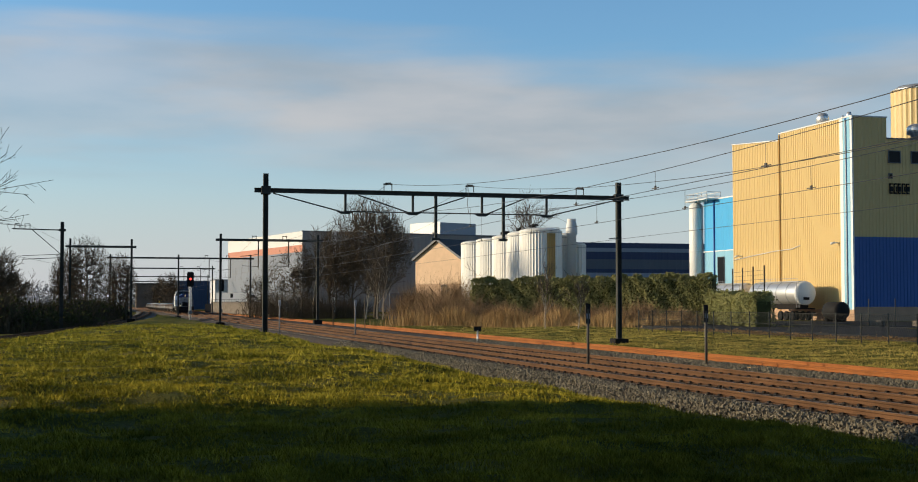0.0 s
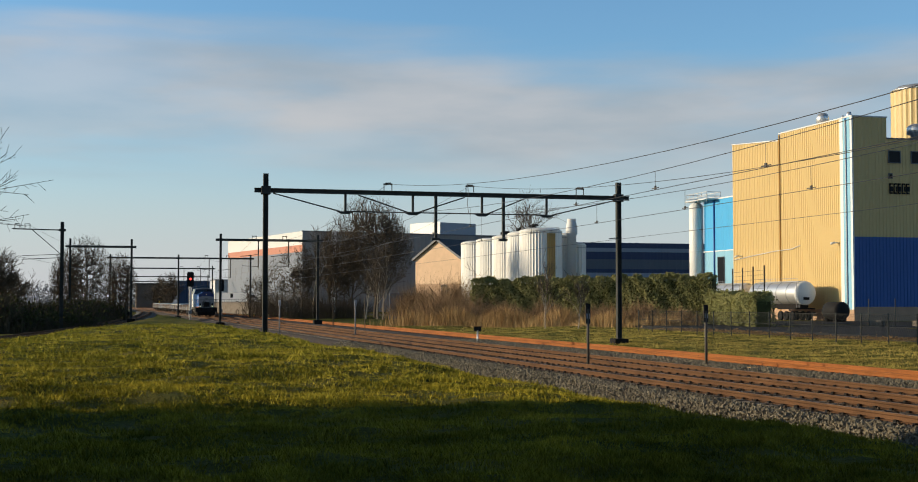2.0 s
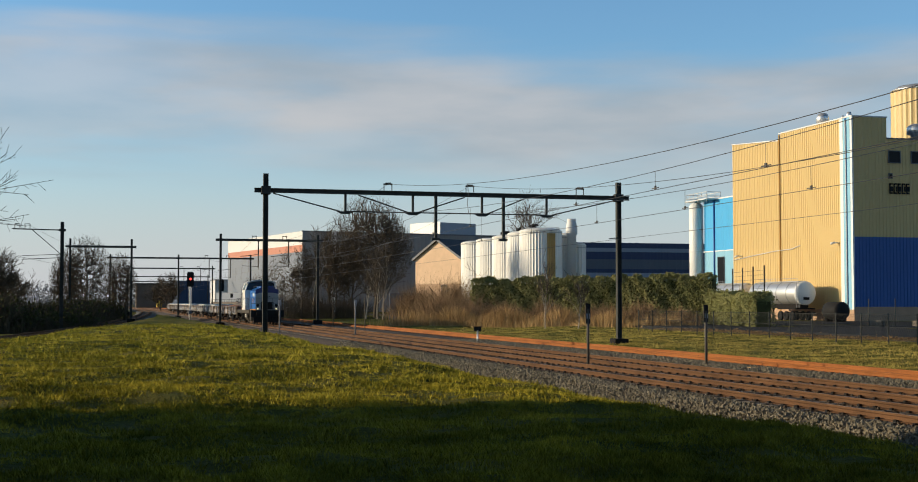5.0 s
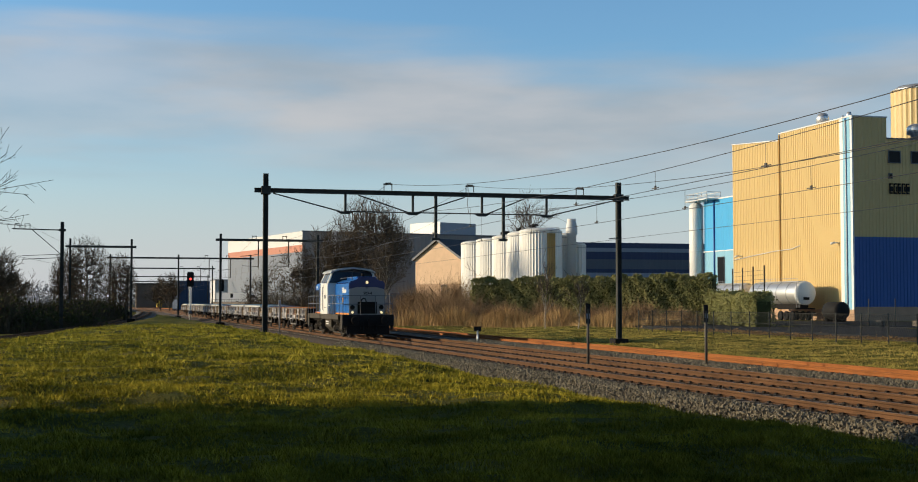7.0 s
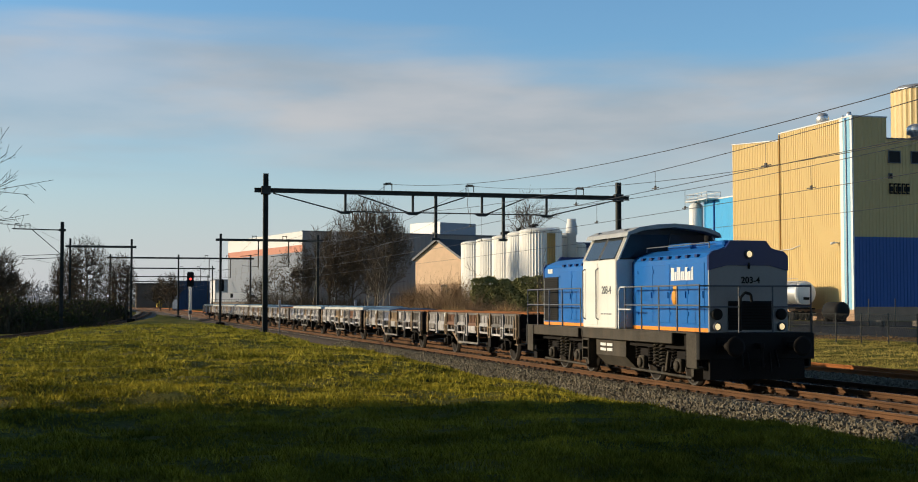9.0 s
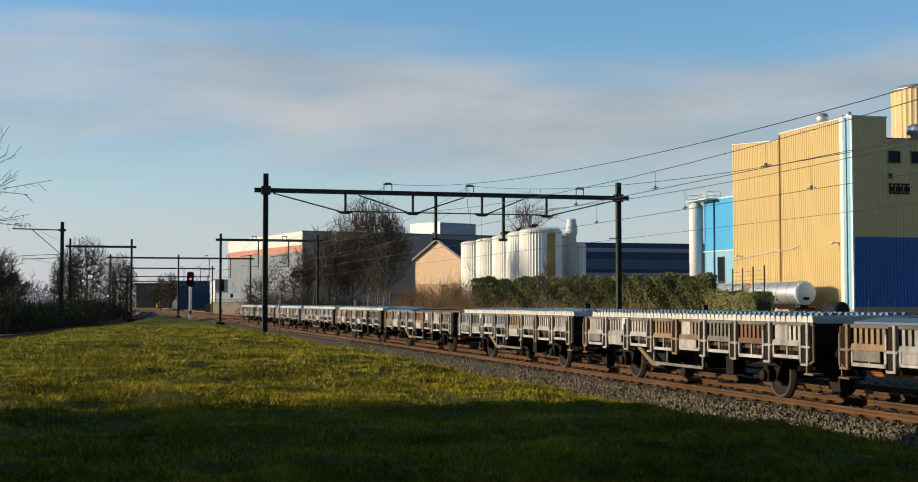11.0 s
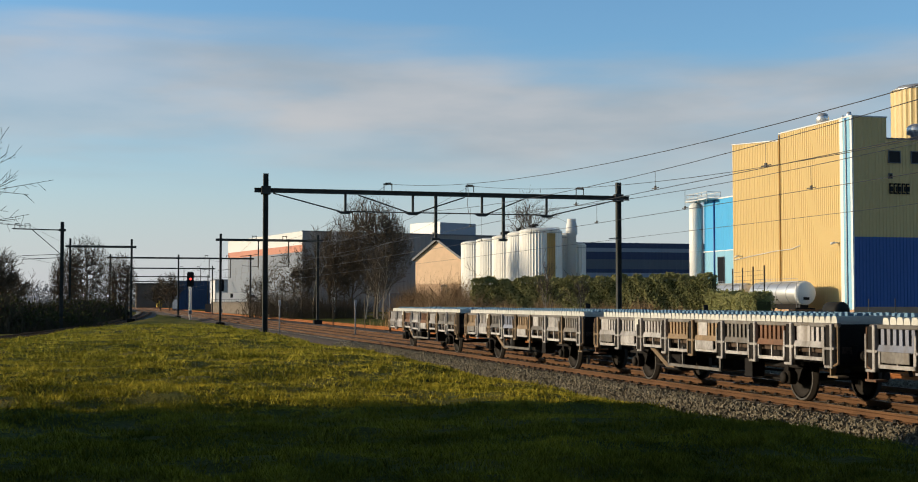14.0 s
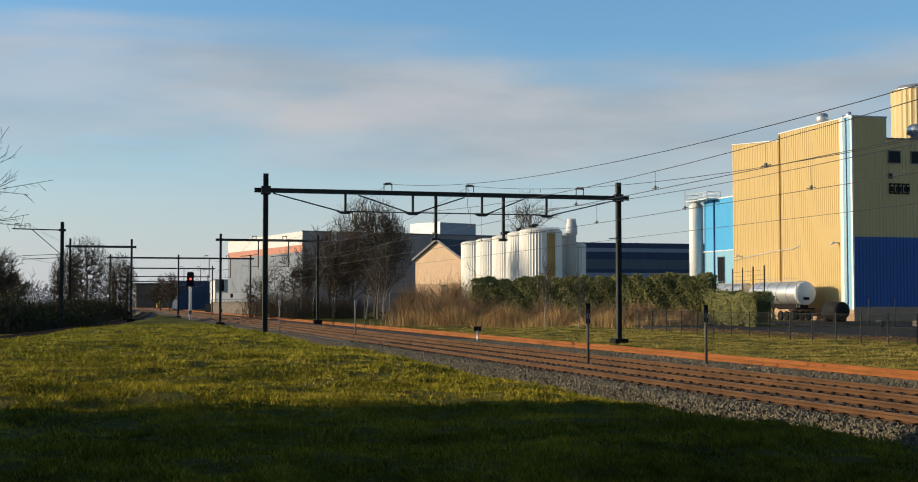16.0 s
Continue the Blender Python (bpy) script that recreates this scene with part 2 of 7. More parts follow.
M["cab_glass"] = mat("tinted_cab_glass", (0.04, 0.05, 0.06), 0.08, 0, 0.1, 0.5, 5, 0.0, spec=0.45)
M["cab_roof"] = mat("weathered_grey_roof_paint", (0.40, 0.41, 0.40), 0.55, 0, 0.2, 1.0, 12, 0.05, stain=0.35)
M["wagon_blue"] = mat("faded_blue_panel", (0.17, 0.185, 0.24), 0.75, 0, 0.35, 1.3, 14, 0.1, stain=0.7, rand=0.3)
M["wagon_beige"] = mat("faded_beige_panel", (0.22, 0.15, 0.085), 0.8, 0, 0.45, 1.3, 14, 0.1, stain=0.75, rand=0.35)
M["wagon_pale"] = mat("pale_lavender_grey_panel", (0.33, 0.315, 0.31), 0.8, 0, 0.45, 1.6, 14, 0.1, stain=0.65, rand=0.35)
M["litter"] = mat("fallen_leaves", (0.26, 0.15, 0.06), 0.9, 0, 0.3, 0.5, 10, 0.0, rand=0.5)
M["scrub"] = mat("grey_brown_scrub", (0.075, 0.06, 0.038), 0.9, 0, 0.3, 0.3, 6, 0.0, rand=0.35, spec=0.1)
M["haze_blue"] = mat("dull_blue_grey_cladding", (0.16, 0.19, 0.24), 0.6, 0, 0.08, 0.1, 4, 0.02)
M["orange_dull"] = mat("dull_orange_cladding", (0.50, 0.19, 0.115), 0.6, 0, 0.06, 0.1, 4, 0.02)
M["front_grey"] = mat("mid_grey_cladding", (0.235, 0.225, 0.215), 0.6, 0, 0.08, 0.1, 4, 0.02)
# brown wall of the far hall, darkened to stand for its shade
M["hall_brown"] = mat("brown_grey_shaded_wall", (0.13, 0.095, 0.07), 0.8, 0, 0.15, 0.3, 6, 0.05)
M["brush"] = mat("pale_brown_brush", (0.27, 0.18, 0.10), 0.9, 0, 0.35, 0.4, 8, 0.0, rand=0.4, spec=0.05)
M["pad_blue"] = mat("blue_grey_rail_pad_plastic", (0.10, 0.20, 0.30), 0.6, 0, 0.15, 3, 20, 0.0)
M["moss"] = mat("dull_olive_moss", (0.075, 0.07, 0.022), 0.95, 0, 0.4, 1.0, 8, 0.0, tint=(0.13, 0.12, 0.03), rand=0.4, spec=0.05)
# wood colour paled to carry the haze of distance
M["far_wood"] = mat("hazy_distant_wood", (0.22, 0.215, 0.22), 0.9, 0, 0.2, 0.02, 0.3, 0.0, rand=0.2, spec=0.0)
M["fence_dark"] = mat("dark_green_fence_paint", (0.028, 0.032, 0.03), 0.6, 0, 0.2, 2, 25, spec=0.2)


# ---- mesh helpers ----
def box(bm, x0, x1, y0, y1, z0, z1, bevel=0.0):
    vs = [bm.verts.new((x, y, z)) for x in (x0, x1) for y in (y0, y1) for z in (z0, z1)]
    fs = [bm.faces.new([vs[i] for i in q]) for q in ((0, 1, 3, 2), (4, 6, 7, 5), (0, 4, 5, 1), (2, 3, 7, 6), (0, 2, 6, 4), (1, 5, 7, 3))]
    if bevel:
        es = list({e for f in fs for e in f.edges})
        bmesh.ops.bevel(bm, geom=es, offset=bevel, segments=1, affect="EDGES", profile=0.5)


def rod(bm, a, b, r0, r1=None, n=6, cap=True):
    a, b = Vector(a), Vector(b)
    r1 = r0 if r1 is None else r1
    w = (b - a)
    if w.length < 1e-6:
        return
    w.normalize()
    u = w.orthogonal().normalized()
    v = w.cross(u)
    ra, rb = [], []
    for i in range(n):
        t = 2 * math.pi * (i + 0.5) / n
        o = u * math.cos(t) + v * math.sin(t)
        ra.append(bm.verts.new(a + o * r0)); rb.append(bm.verts.new(b + o * r1))
    for i in range(n):
        f = bm.faces.new((ra[i], ra[(i + 1) % n], rb[(i + 1) % n], rb[i]))
        f.smooth = n > 7
    if cap and n > 2:
        bm.faces.new(ra[::-1]); bm.faces.new(rb)


def pipe(bm, pts, r, n=6):
    for a, b in zip(pts, pts[1:]):
        rod(bm, a, b, r, r, n)


def revolve(bm, prof, n=24, axis="z", at=(0, 0, 0), closed=True):
    """Spin a profile of (radius, height) pairs round an axis."""
    at = Vector(at)
    rings = []
    for r, h in prof:
        ring = []
        for i in range(n):
            t = 2 * math.pi * i / n
            c, s = r * math.cos(t), r * math.sin(t)
            p = {"z": (c, s, h), "x": (h, c, s), "y": (s, h, c)}[axis]
            ring.append(bm.verts.new(at + Vector(p)))
        rings.append(ring)
    for ra, rb in zip(rings, rings[1:]):
        for i in range(n):
            f = bm.faces.new((ra[i], ra[(i + 1) % n], rb[(i + 1) % n], rb[i]))
            f.smooth = True
    if closed:
        bm.faces.new(rings[0][::-1]); bm.faces.new(rings[-1])


def prism(bm, outline, y0, y1, axis="y"):
    """Extrude an outline of pairs along an axis: y -> (x, z), x -> (y, z), z -> (x, y)."""
    def put(p, h):
        return {"y": (p[0], h, p[1]), "x": (h, p[0], p[1]), "z": (p[0], p[1], h)}[axis]
    a = [bm.verts.new(put(p, y0)) for p in outline]
    b = [bm.verts.new(put(p, y1)) for p in outline]
    n = len(a)
    for i in range(n):
        bm.faces.new((a[i], a[(i + 1) % n], b[(i + 1) % n], b[i]))
    bm.faces.new(a[::-1]); bm.faces.new(b)


def ribbed(bm, x0, x1, y, z0, z1, pitch=0.45, deep=0.05, out=-1, axis="x", top=None):
    """A sheet of trapezoid ribs standing up; it faces out along y (axis x) or along x (axis y)."""
    k = max(1, int(round(abs(x1 - x0) / pitch)))
    pts = []
    for i in range(k):
        for f, o in ((0.0, 0), (0.55, 0), (0.65, 1), (0.9, 1)):
            pts.append((x0 + (x1 - x0) * (i + f) / k, y + out * deep * o))
    pts.append((x1, y))
    prev = None
    for a, b in pts:
        zt = top(a) if top else z1
        p = ((a, b, z0), (a, b, zt)) if axis == "x" else ((b, a, z0), (b, a, zt))
        cur = [bm.verts.new(c) for c in p]
        if prev:
            bm.faces.new((prev[0], cur[0], cur[1], prev[1]))
        prev = cur


def mesh_of(name, bm, material):
    me = bpy.data.meshes.new(name)
    bmesh.ops.recalc_face_normals(bm, faces=bm.faces)
    bm.to_mesh(me)
    bm.free()
    me.materials.append(material)
    return me


def part(name, bm, material, parent=None, label="", m=None):
    ob = new(name, mesh_of(name, bm, material))
    ob.parent = parent
    if m is not None:
        ob.matrix_basis = m
    if label:
        ob["label"] = label
    return ob


def thing(name, label, category, m=None, group="", kind=""):
    ob = new(name)
    ob.empty_display_size = 0.2
    if m is not None:
        ob.matrix_basis = m
    return tagged(ob, label, category, group, kind)


def soup(name, verts, faces, material, label="", category="", kind="stuff", parent=None):
    me = bpy.data.meshes.new(name)
    me.from_pydata(verts.tolist() if hasattr(verts, "tolist") else verts, [], faces.tolist() if hasattr(faces, "tolist") else faces)
    me.materials.append(material)
    ob = new(name, me)
    ob.parent = parent
    return tagged(ob, label, category, "", kind)


B = bmesh.new
rng = np.random.default_rng(7)


# ---- ground ----
def smooth(a, b, v):
    t = np.clip((np.asarray(v, float) - a) / (b - a), 0, 1)
    return t * t * (3 - 2 * t)


LATTICE = np.random.default_rng(17).random((256, 256))


def vnoise(x, y, size):
    """Smooth value noise between 0 and 1, with blobs of about the given size in metres."""
    x, y = np.asarray(x, float) / size + 71.3, np.asarray(y, float) / size + 23.7
    i, j = np.floor(x).astype(int), np.floor(y).astype(int)
    u, v = x - i, y - j
    u, v = u * u * (3 - 2 * u), v * v * (3 - 2 * v)
    g = lambda a, b: LATTICE[a % 256, b % 256]
    return (g(i, j) * (1 - u) + g(i + 1, j) * u) * (1 - v) + (g(i, j + 1) * (1 - u) + g(i + 1, j + 1) * u) * v


LEFT_X = [-620.0, -420.0, -317.0, -250.0, -200.0, -150.0, -105.0, -60.0, 0.0, 60.0]
LEFT_Y = [-1.5, -1.8, -3.2, -6.0, -9.0, -12.8, -17.4, -23.5, -33.0, -44.0]


def left_y(x):
    """Where the centre of the branch track runs."""
    return np.interp(x, LEFT_X, LEFT_Y)


def ground_z(x, y):
    x, y = np.asarray(x, float), np.asarray(y, float)
    rise = smooth(1.7, 6.8, -y)
    fall = smooth(1.8, 5.5, y - left_y(x))
    near = -0.47 + 0.93 * rise * fall
    far = -0.47 + 0.17 * smooth(11.3, 12.8, y) + 0.3 * smooth(14, 45, y)
    z = np.where(y < 5, near, far)
    lump = 0.05 * np.sin(x * 0.23 + y * 0.31) + 0.09 * (vnoise(x, y, 2.9) - 0.5) + 0.13 * (vnoise(x, y, 1.15) - 0.5) + 0.12 * (vnoise(x, y, 0.5) - 0.5)
    return z + lump * np.where((y < -3) | (y > 13), 1, 0) * np.clip((np.abs(y) - 3) / 3, 0, 1)


def grid_axis(parts):
    vals = []
    for a, b, step in parts:
        vals += list(np.arange(a, b, step))
    return np.array(vals + [parts[-1][1]])


def grass_ground():
    m = bpy.data.materials.new("winter_grass_ground")
    m.use_nodes = True
    nt = m.node_tree
    N, L = nt.nodes.new, nt.links.new
    b = nt.nodes["Principled BSDF"]
    b.inputs["Roughness"].default_value = 0.95
    b.inputs["Specular IOR Level"].default_value = 0.1
    tc = N("ShaderNodeTexCoord")
    last = None
    for scale, lo, hi, ca, cb in ((0.22, 0.38, 0.62, (0.075, 0.082, 0.010), (0.18, 0.145, 0.026)), (1.1, 0.45, 0.6, None, (0.095, 0.10, 0.010)), (9.0, 0.5, 0.72, None, (0.04, 0.036, 0.010))):
        n = N("ShaderNodeTexNoise"); n.inputs["Scale"].default_value = scale; n.inputs["Detail"].default_value = 6
        L(tc.outputs["Object"], n.inputs["Vector"])
        r = N("ShaderNodeMapRange"); r.inputs["From Min"].default_value, r.inputs["From Max"].default_value = lo, hi
        if ca is None:
            r.inputs["To Max"].default_value = 0.7
        L(n.outputs["Fac"], r.inputs["Value"])
        c = N("ShaderNodeMix"); c.data_type = "RGBA"
        if last is None:
            c.inputs["A"].default_value = (*ca, 1)
        else:
            L(last, c.inputs["A"])
        c.inputs["B"].default_value = (*cb, 1)
        L(r.outputs[0], c.inputs["Factor"])
        last = c.outputs["Result"]
    L(last, b.inputs["Base Color"])
    n = N("ShaderNodeTexNoise"); n.inputs["Scale"].default_value = 14; n.inputs["Detail"].default_value = 5
    L(tc.outputs["Object"], n.inputs["Vector"])
    bp = N("ShaderNodeBump"); bp.inputs["Strength"].default_value = 0.8; bp.inputs["Distance"].default_value = 0.06
    L(n.outputs["Fac"], bp.inputs["Height"]); L(bp.outputs[0], b.inputs["Normal"])
    return m


def build_ground():
    gx = grid_axis([(-4500, -700, 380), (-700, -170, 10), (-170, -60, 0.8), (-60, 4, 0.22), (4, 12, 0.7), (12, 300, 12), (300, 4500, 420)])
    gy = grid_axis([(-4500, -300, 420), (-300, -60, 12), (-60, -24, 2.0), (-24, -1, 0.22), (-1, 0, 0.5), (0, 10, 5), (10, 46, 0.6), (46, 300, 14), (300, 4500, 420)])
    X, Y = np.meshgrid(gx, gy, indexing="ij")
    V = np.stack([X, Y, ground_z(X, Y)], -1).reshape(-1, 3)
    a, c = len(gx), len(gy)
    i = (np.arange(a - 1)[:, None] * c + np.arange(c - 1)[None]).ravel()
    F = np.stack([i, i + c, i + c + 1, i + 1], 1)
    ob = soup("ground", V, F, grass_ground(), "winter meadow of short patchy green and yellow grass", "ground", "structure")
    for p in ob.data.polygons:
        p.use_smooth = True
    # the yard in front of the factory
    bm = B()
    box(bm, -230, 20, 31.5, 110, -0.35, 0.06)
    tagged(part("yard", bm, M["asphalt"]), "dark asphalt factory yard behind the fence", "yard", kind="structure")


build_ground()

# ---- railway ----
TRACKS = (0.75, 3.8, 8.9)
RAIL = ((-0.036, 0.0), (0.036, 0.0), (0.036, -0.04), (0.010, -0.055), (0.010, -0.125), (0.070, -0.145), (0.070, -0.155), (-0.070, -0.155), (-0.070, -0.145), (-0.010, -0.125), (-0.010, -0.055), (-0.036, -0.04))


def stone_soup(name, xs, ys, zs, size, label, material="stone"):
    k = len(xs)
    base = np.array([(1, 0, 0), (-1, 0, 0), (0, 1, 0), (0, -1, 0), (0, 0, 1), (0, 0, -1)], float)
    f0 = np.array([(0, 2, 4), (2, 1, 4), (1, 3, 4), (3, 0, 4), (2, 0, 5), (1, 2, 5), (3, 1, 5), (0, 3, 5)])
    P = base[None] * (1 + rng.uniform(-0.35, 0.35, (k, 6, 1))) * size[:, None, None] * rng.uniform(0.7, 1.3, (k, 1, 3))
    a, b2 = rng.uniform(0, 6.28, k), rng.uniform(-0.8, 0.8, k)
    ca, sa, cb, sb = np.cos(a), np.sin(a), np.cos(b2), np.sin(b2)
    x = P[..., 0] * ca[:, None] - P[..., 1] * sa[:, None]
    y = P[..., 0] * sa[:, None] + P[..., 1] * ca[:, None]
    y2 = y * cb[:, None] - P[..., 2] * sb[:, None]
    z2 = y * sb[:, None] + P[..., 2] * cb[:, None]
    V = np.stack([x + xs[:, None], y2 + ys[:, None], z2 + zs[:, None]], -1).reshape(-1, 3)
    F = (f0[None] + 6 * np.arange(k)[:, None, None]).reshape(-1, 3)
    return soup(name, V, F, M[material], label, "ballast", "stuff")


BED_Y = [-1.95, -1.05, -0.5, -0.3, 5.2, 5.7, 7.2, 7.8, 10.3, 11.5]
BED_Z = [-0.50, -0.20, -0.17, -0.185, -0.185, -0.11, -0.11, -0.19, -0.19, -0.5]


def bed_z(y):
    """The top of the ballast across the three tracks."""
    return np.interp(y, BED_Y, BED_Z)


def sleeper_mesh(material):
    bm = B()
    prism(bm, ((-0.13, -0.38), (0.13, -0.38), (0.11, -0.142), (-0.11, -0.142)), -1.27, 1.27, "y")
    return mesh_of("sleeper", bm, material)


def build_railway():
    bm = B()
    ys = BED_Y
    prism(bm, [(y, float(bed_z(y)) - 0.02) for y in ys] + [(11.5, -0.9), (-1.95, -0.9)], -640, 260, "x")
    bed = part("ballast_bed", bm, M["crib_stone"])
    tagged(bed, "grey crushed-stone ballast bed under the tracks", "ballast", kind="structure")
    me_c, me_w = sleeper_mesh(M["sleeper"]), sleeper_mesh(M["wood_sleeper"])
    for k, yc in enumerate(TRACKS):
        tr = thing("railway_track", ("rusty running track on concrete sleepers", "rusty second track on dark wooden sleepers", "bright orange-rusted siding track on dark wooden sleepers")[k], "track", pose(0, yc, 0), "parallel tracks", "structure")
        for s in (-0.753, 0.753):
            bm = B()
            prism(bm, [(s + a, b) for a, b in RAIL], -640, 260, "x")
            part("rail", bm, M["orange_rail"] if k == 2 else M["rust_rail"], tr)
            if k < 2:
                bm = B()
                box(bm, -640, 260, s - 0.022, s + 0.022, -0.003, 0.004)
                part("running_band", bm, M["rail_head"], tr, "worn steel running band")
        me = me_c if k == 0 else me_w
        lo, hi = ((-72, 14), (-66, 6), (-60, 0))[k]
        n0 = int(round((hi - lo) / 0.6))
        for i in range(n0):
            o = new("sleeper", me)
            o.parent = tr
            o.matrix_basis = pose(lo + 0.6 * i, rng.uniform(-0.02, 0.02), rng.uniform(-0.012, 0.004), 0, 0, rng.uniform(-0.8, 0.8))
        bm = B()
        xs = np.concatenate([np.arange(lo - 0.6, -330, -0.6), np.arange(hi, 60, 0.6)])
        for x in xs:
            prism(bm, ((x - 0.13, -0.38), (x + 0.13, -0.38), (x + 0.11, -0.142), (x - 0.11, -0.142)), -1.27, 1.27, "y")
        far = part("far_sleepers", bm, M["sleeper"] if k == 0 else M["wood_sleeper"], tr)
        far["kind"] = "stuff"
        # rail clips where each rail meets a sleeper
        bm = B()
        for i in range(n0):
            for s in (-0.753, 0.753):
                for e in (-0.10, 0.10):
                    x = lo + 0.6 * i
                    box(bm, x - 0.045 - 0.015 * (i % 3 == 0), x + 0.045, s + e - 0.03, s + e + 0.03, -0.15, (-0.102, -0.105, -0.13)[k] - 0.012 * (i % 4 == 1))
        cl = part("rail_clips", bm, M["grime_shade"], tr)
        cl["kind"] = "stuff"
    # the branch track that swings away
    tr = thing("branch_track", "dark rusty branch track curving away beside bushes", "track", None, "parallel tracks", "structure")
    px = np.concatenate([np.arange(-600, -160, 12.0), np.arange(-160, 41, 5.0)])
    cy = left_y(px)
    ang = np.gradient(cy, px)
    for s in (-0.753, 0.753):
        bm = B()
        for i in range(len(px) - 1):
            rings = []
            for j in (i, i + 1):
                nx, ny = -math.sin(ang[j]), math.cos(ang[j])
                rings.append([bm.verts.new((px[j] + nx * (s + a), cy[j] + ny * (s + a), b - 0.05)) for a, b in RAIL])
            for q in range(len(RAIL)):
                bm.faces.new((rings[0][q], rings[0][(q + 1) % 12], rings[1][(q + 1) % 12], rings[1][q]))
        part("rail", bm, M["rust_rail"], tr)
    bm = B()
    for x in np.arange(-330, 20, 0.6):
        y, a = float(left_y(x)), float(np.interp(x, px, ang))
        c, s = math.cos(a), math.sin(a)
        vs = []
        for lx, ly in ((-0.12, -1.25), (0.12, -1.25), (0.12, 1.25), (-0.12, 1.25)):
            for z in (-0.42, -0.225):
                vs.append(bm.verts.new((x + lx * c - ly * s, y + lx * s + ly * c, z)))
        for q in ((0, 2, 3, 1), (2, 4, 5, 3), (4, 6, 7, 5), (6, 0, 1, 7), (1, 3, 5, 7)):
            bm.faces.new([vs[i] for i in q])
    part("far_sleepers", bm, M["wood_sleeper"], tr)["kind"] = "stuff"
    bm = B()
    prev = None
    for x, y in zip(px, cy):
        cur = [bm.verts.new((x, y + o, z)) for o, z in ((-2.4, -0.55), (-1.6, -0.25), (1.6, -0.25), (2.4, -0.55))]
        if prev:
            for i in range(3):
                bm.faces.new((prev[i], cur[i], cur[i + 1], prev[i + 1]))
        prev = cur
    tagged(part("branch_ballast", bm, M["stone"]), "grey ballast bed of the branch track", "ballast", kind="structure")


build_railway()


def build_stones():
    # the open shoulder nearest the meadow, then the cribs and the strips between the tracks
    n = 34000
    x = -75 + 92 * rng.random(n) ** 0.8
    y = rng.uniform(-2.05, -0.5, n) + 0.18 * np.sin(x * 0.8) * (rng.random(n) < 0.35)
    a = stone_soup("ballast_stones", x, y, bed_z(y) + rng.uniform(-0.01, 0.03, n), rng.uniform(0.026, 0.056, n), "loose grey ballast stones on the track shoulder")
    n = 36000
    x = -75 + 90 * rng.random(n)
    y = rng.uniform(-0.5, 11.2, n)
    keep = np.ones(n, bool)
    for c in TRACKS:
        for s in (-0.753, 0.753):
            keep &= abs(y - c - s) > 0.1
    keep &= (y < 5.1) | (y > 7.7)
    x, y = x[keep], y[keep]
    z = bed_z(y) + rng.uniform(-0.015, 0.045, len(x))
    k = 22000
    xs, yy = -75 + 90 * rng.random(k), rng.uniform(5.0, 7.8, k)
    stone_soup("strip_stones", xs, yy, bed_z(yy) + rng.uniform(-0.01, 0.04, k), rng.uniform(0.025, 0.05, k), "clean grey ballast stones in the strip between the tracks")
    stone_soup("crib_stones", x, y, z, rng.uniform(0.025, 0.05, len(x)), "loose rust-dusted ballast stones between the rails", "crib_stone")


build_stones()


def blades(name, x, y, h, w, material, label, lean=0.5, z=None):
    k = len(x)
    z = ground_z(x, y) - 0.01 if z is None else z
    a = rng.uniform(0, 6.28, k)
    dx, dy = np.cos(a) * w, np.sin(a) * w
    lx, ly = rng.normal(0, lean, k) * h, rng.normal(0, lean, k) * h
    V = np.stack([np.stack([x - dx, y - dy, z], 1), np.stack([x + dx, y + dy, z], 1), np.stack([x + lx, y + ly, z + h], 1)], 1).reshape(-1, 3)
    F = np.arange(3 * k).reshape(-1, 3)
    return soup(name, V, F, material, label, "grass")


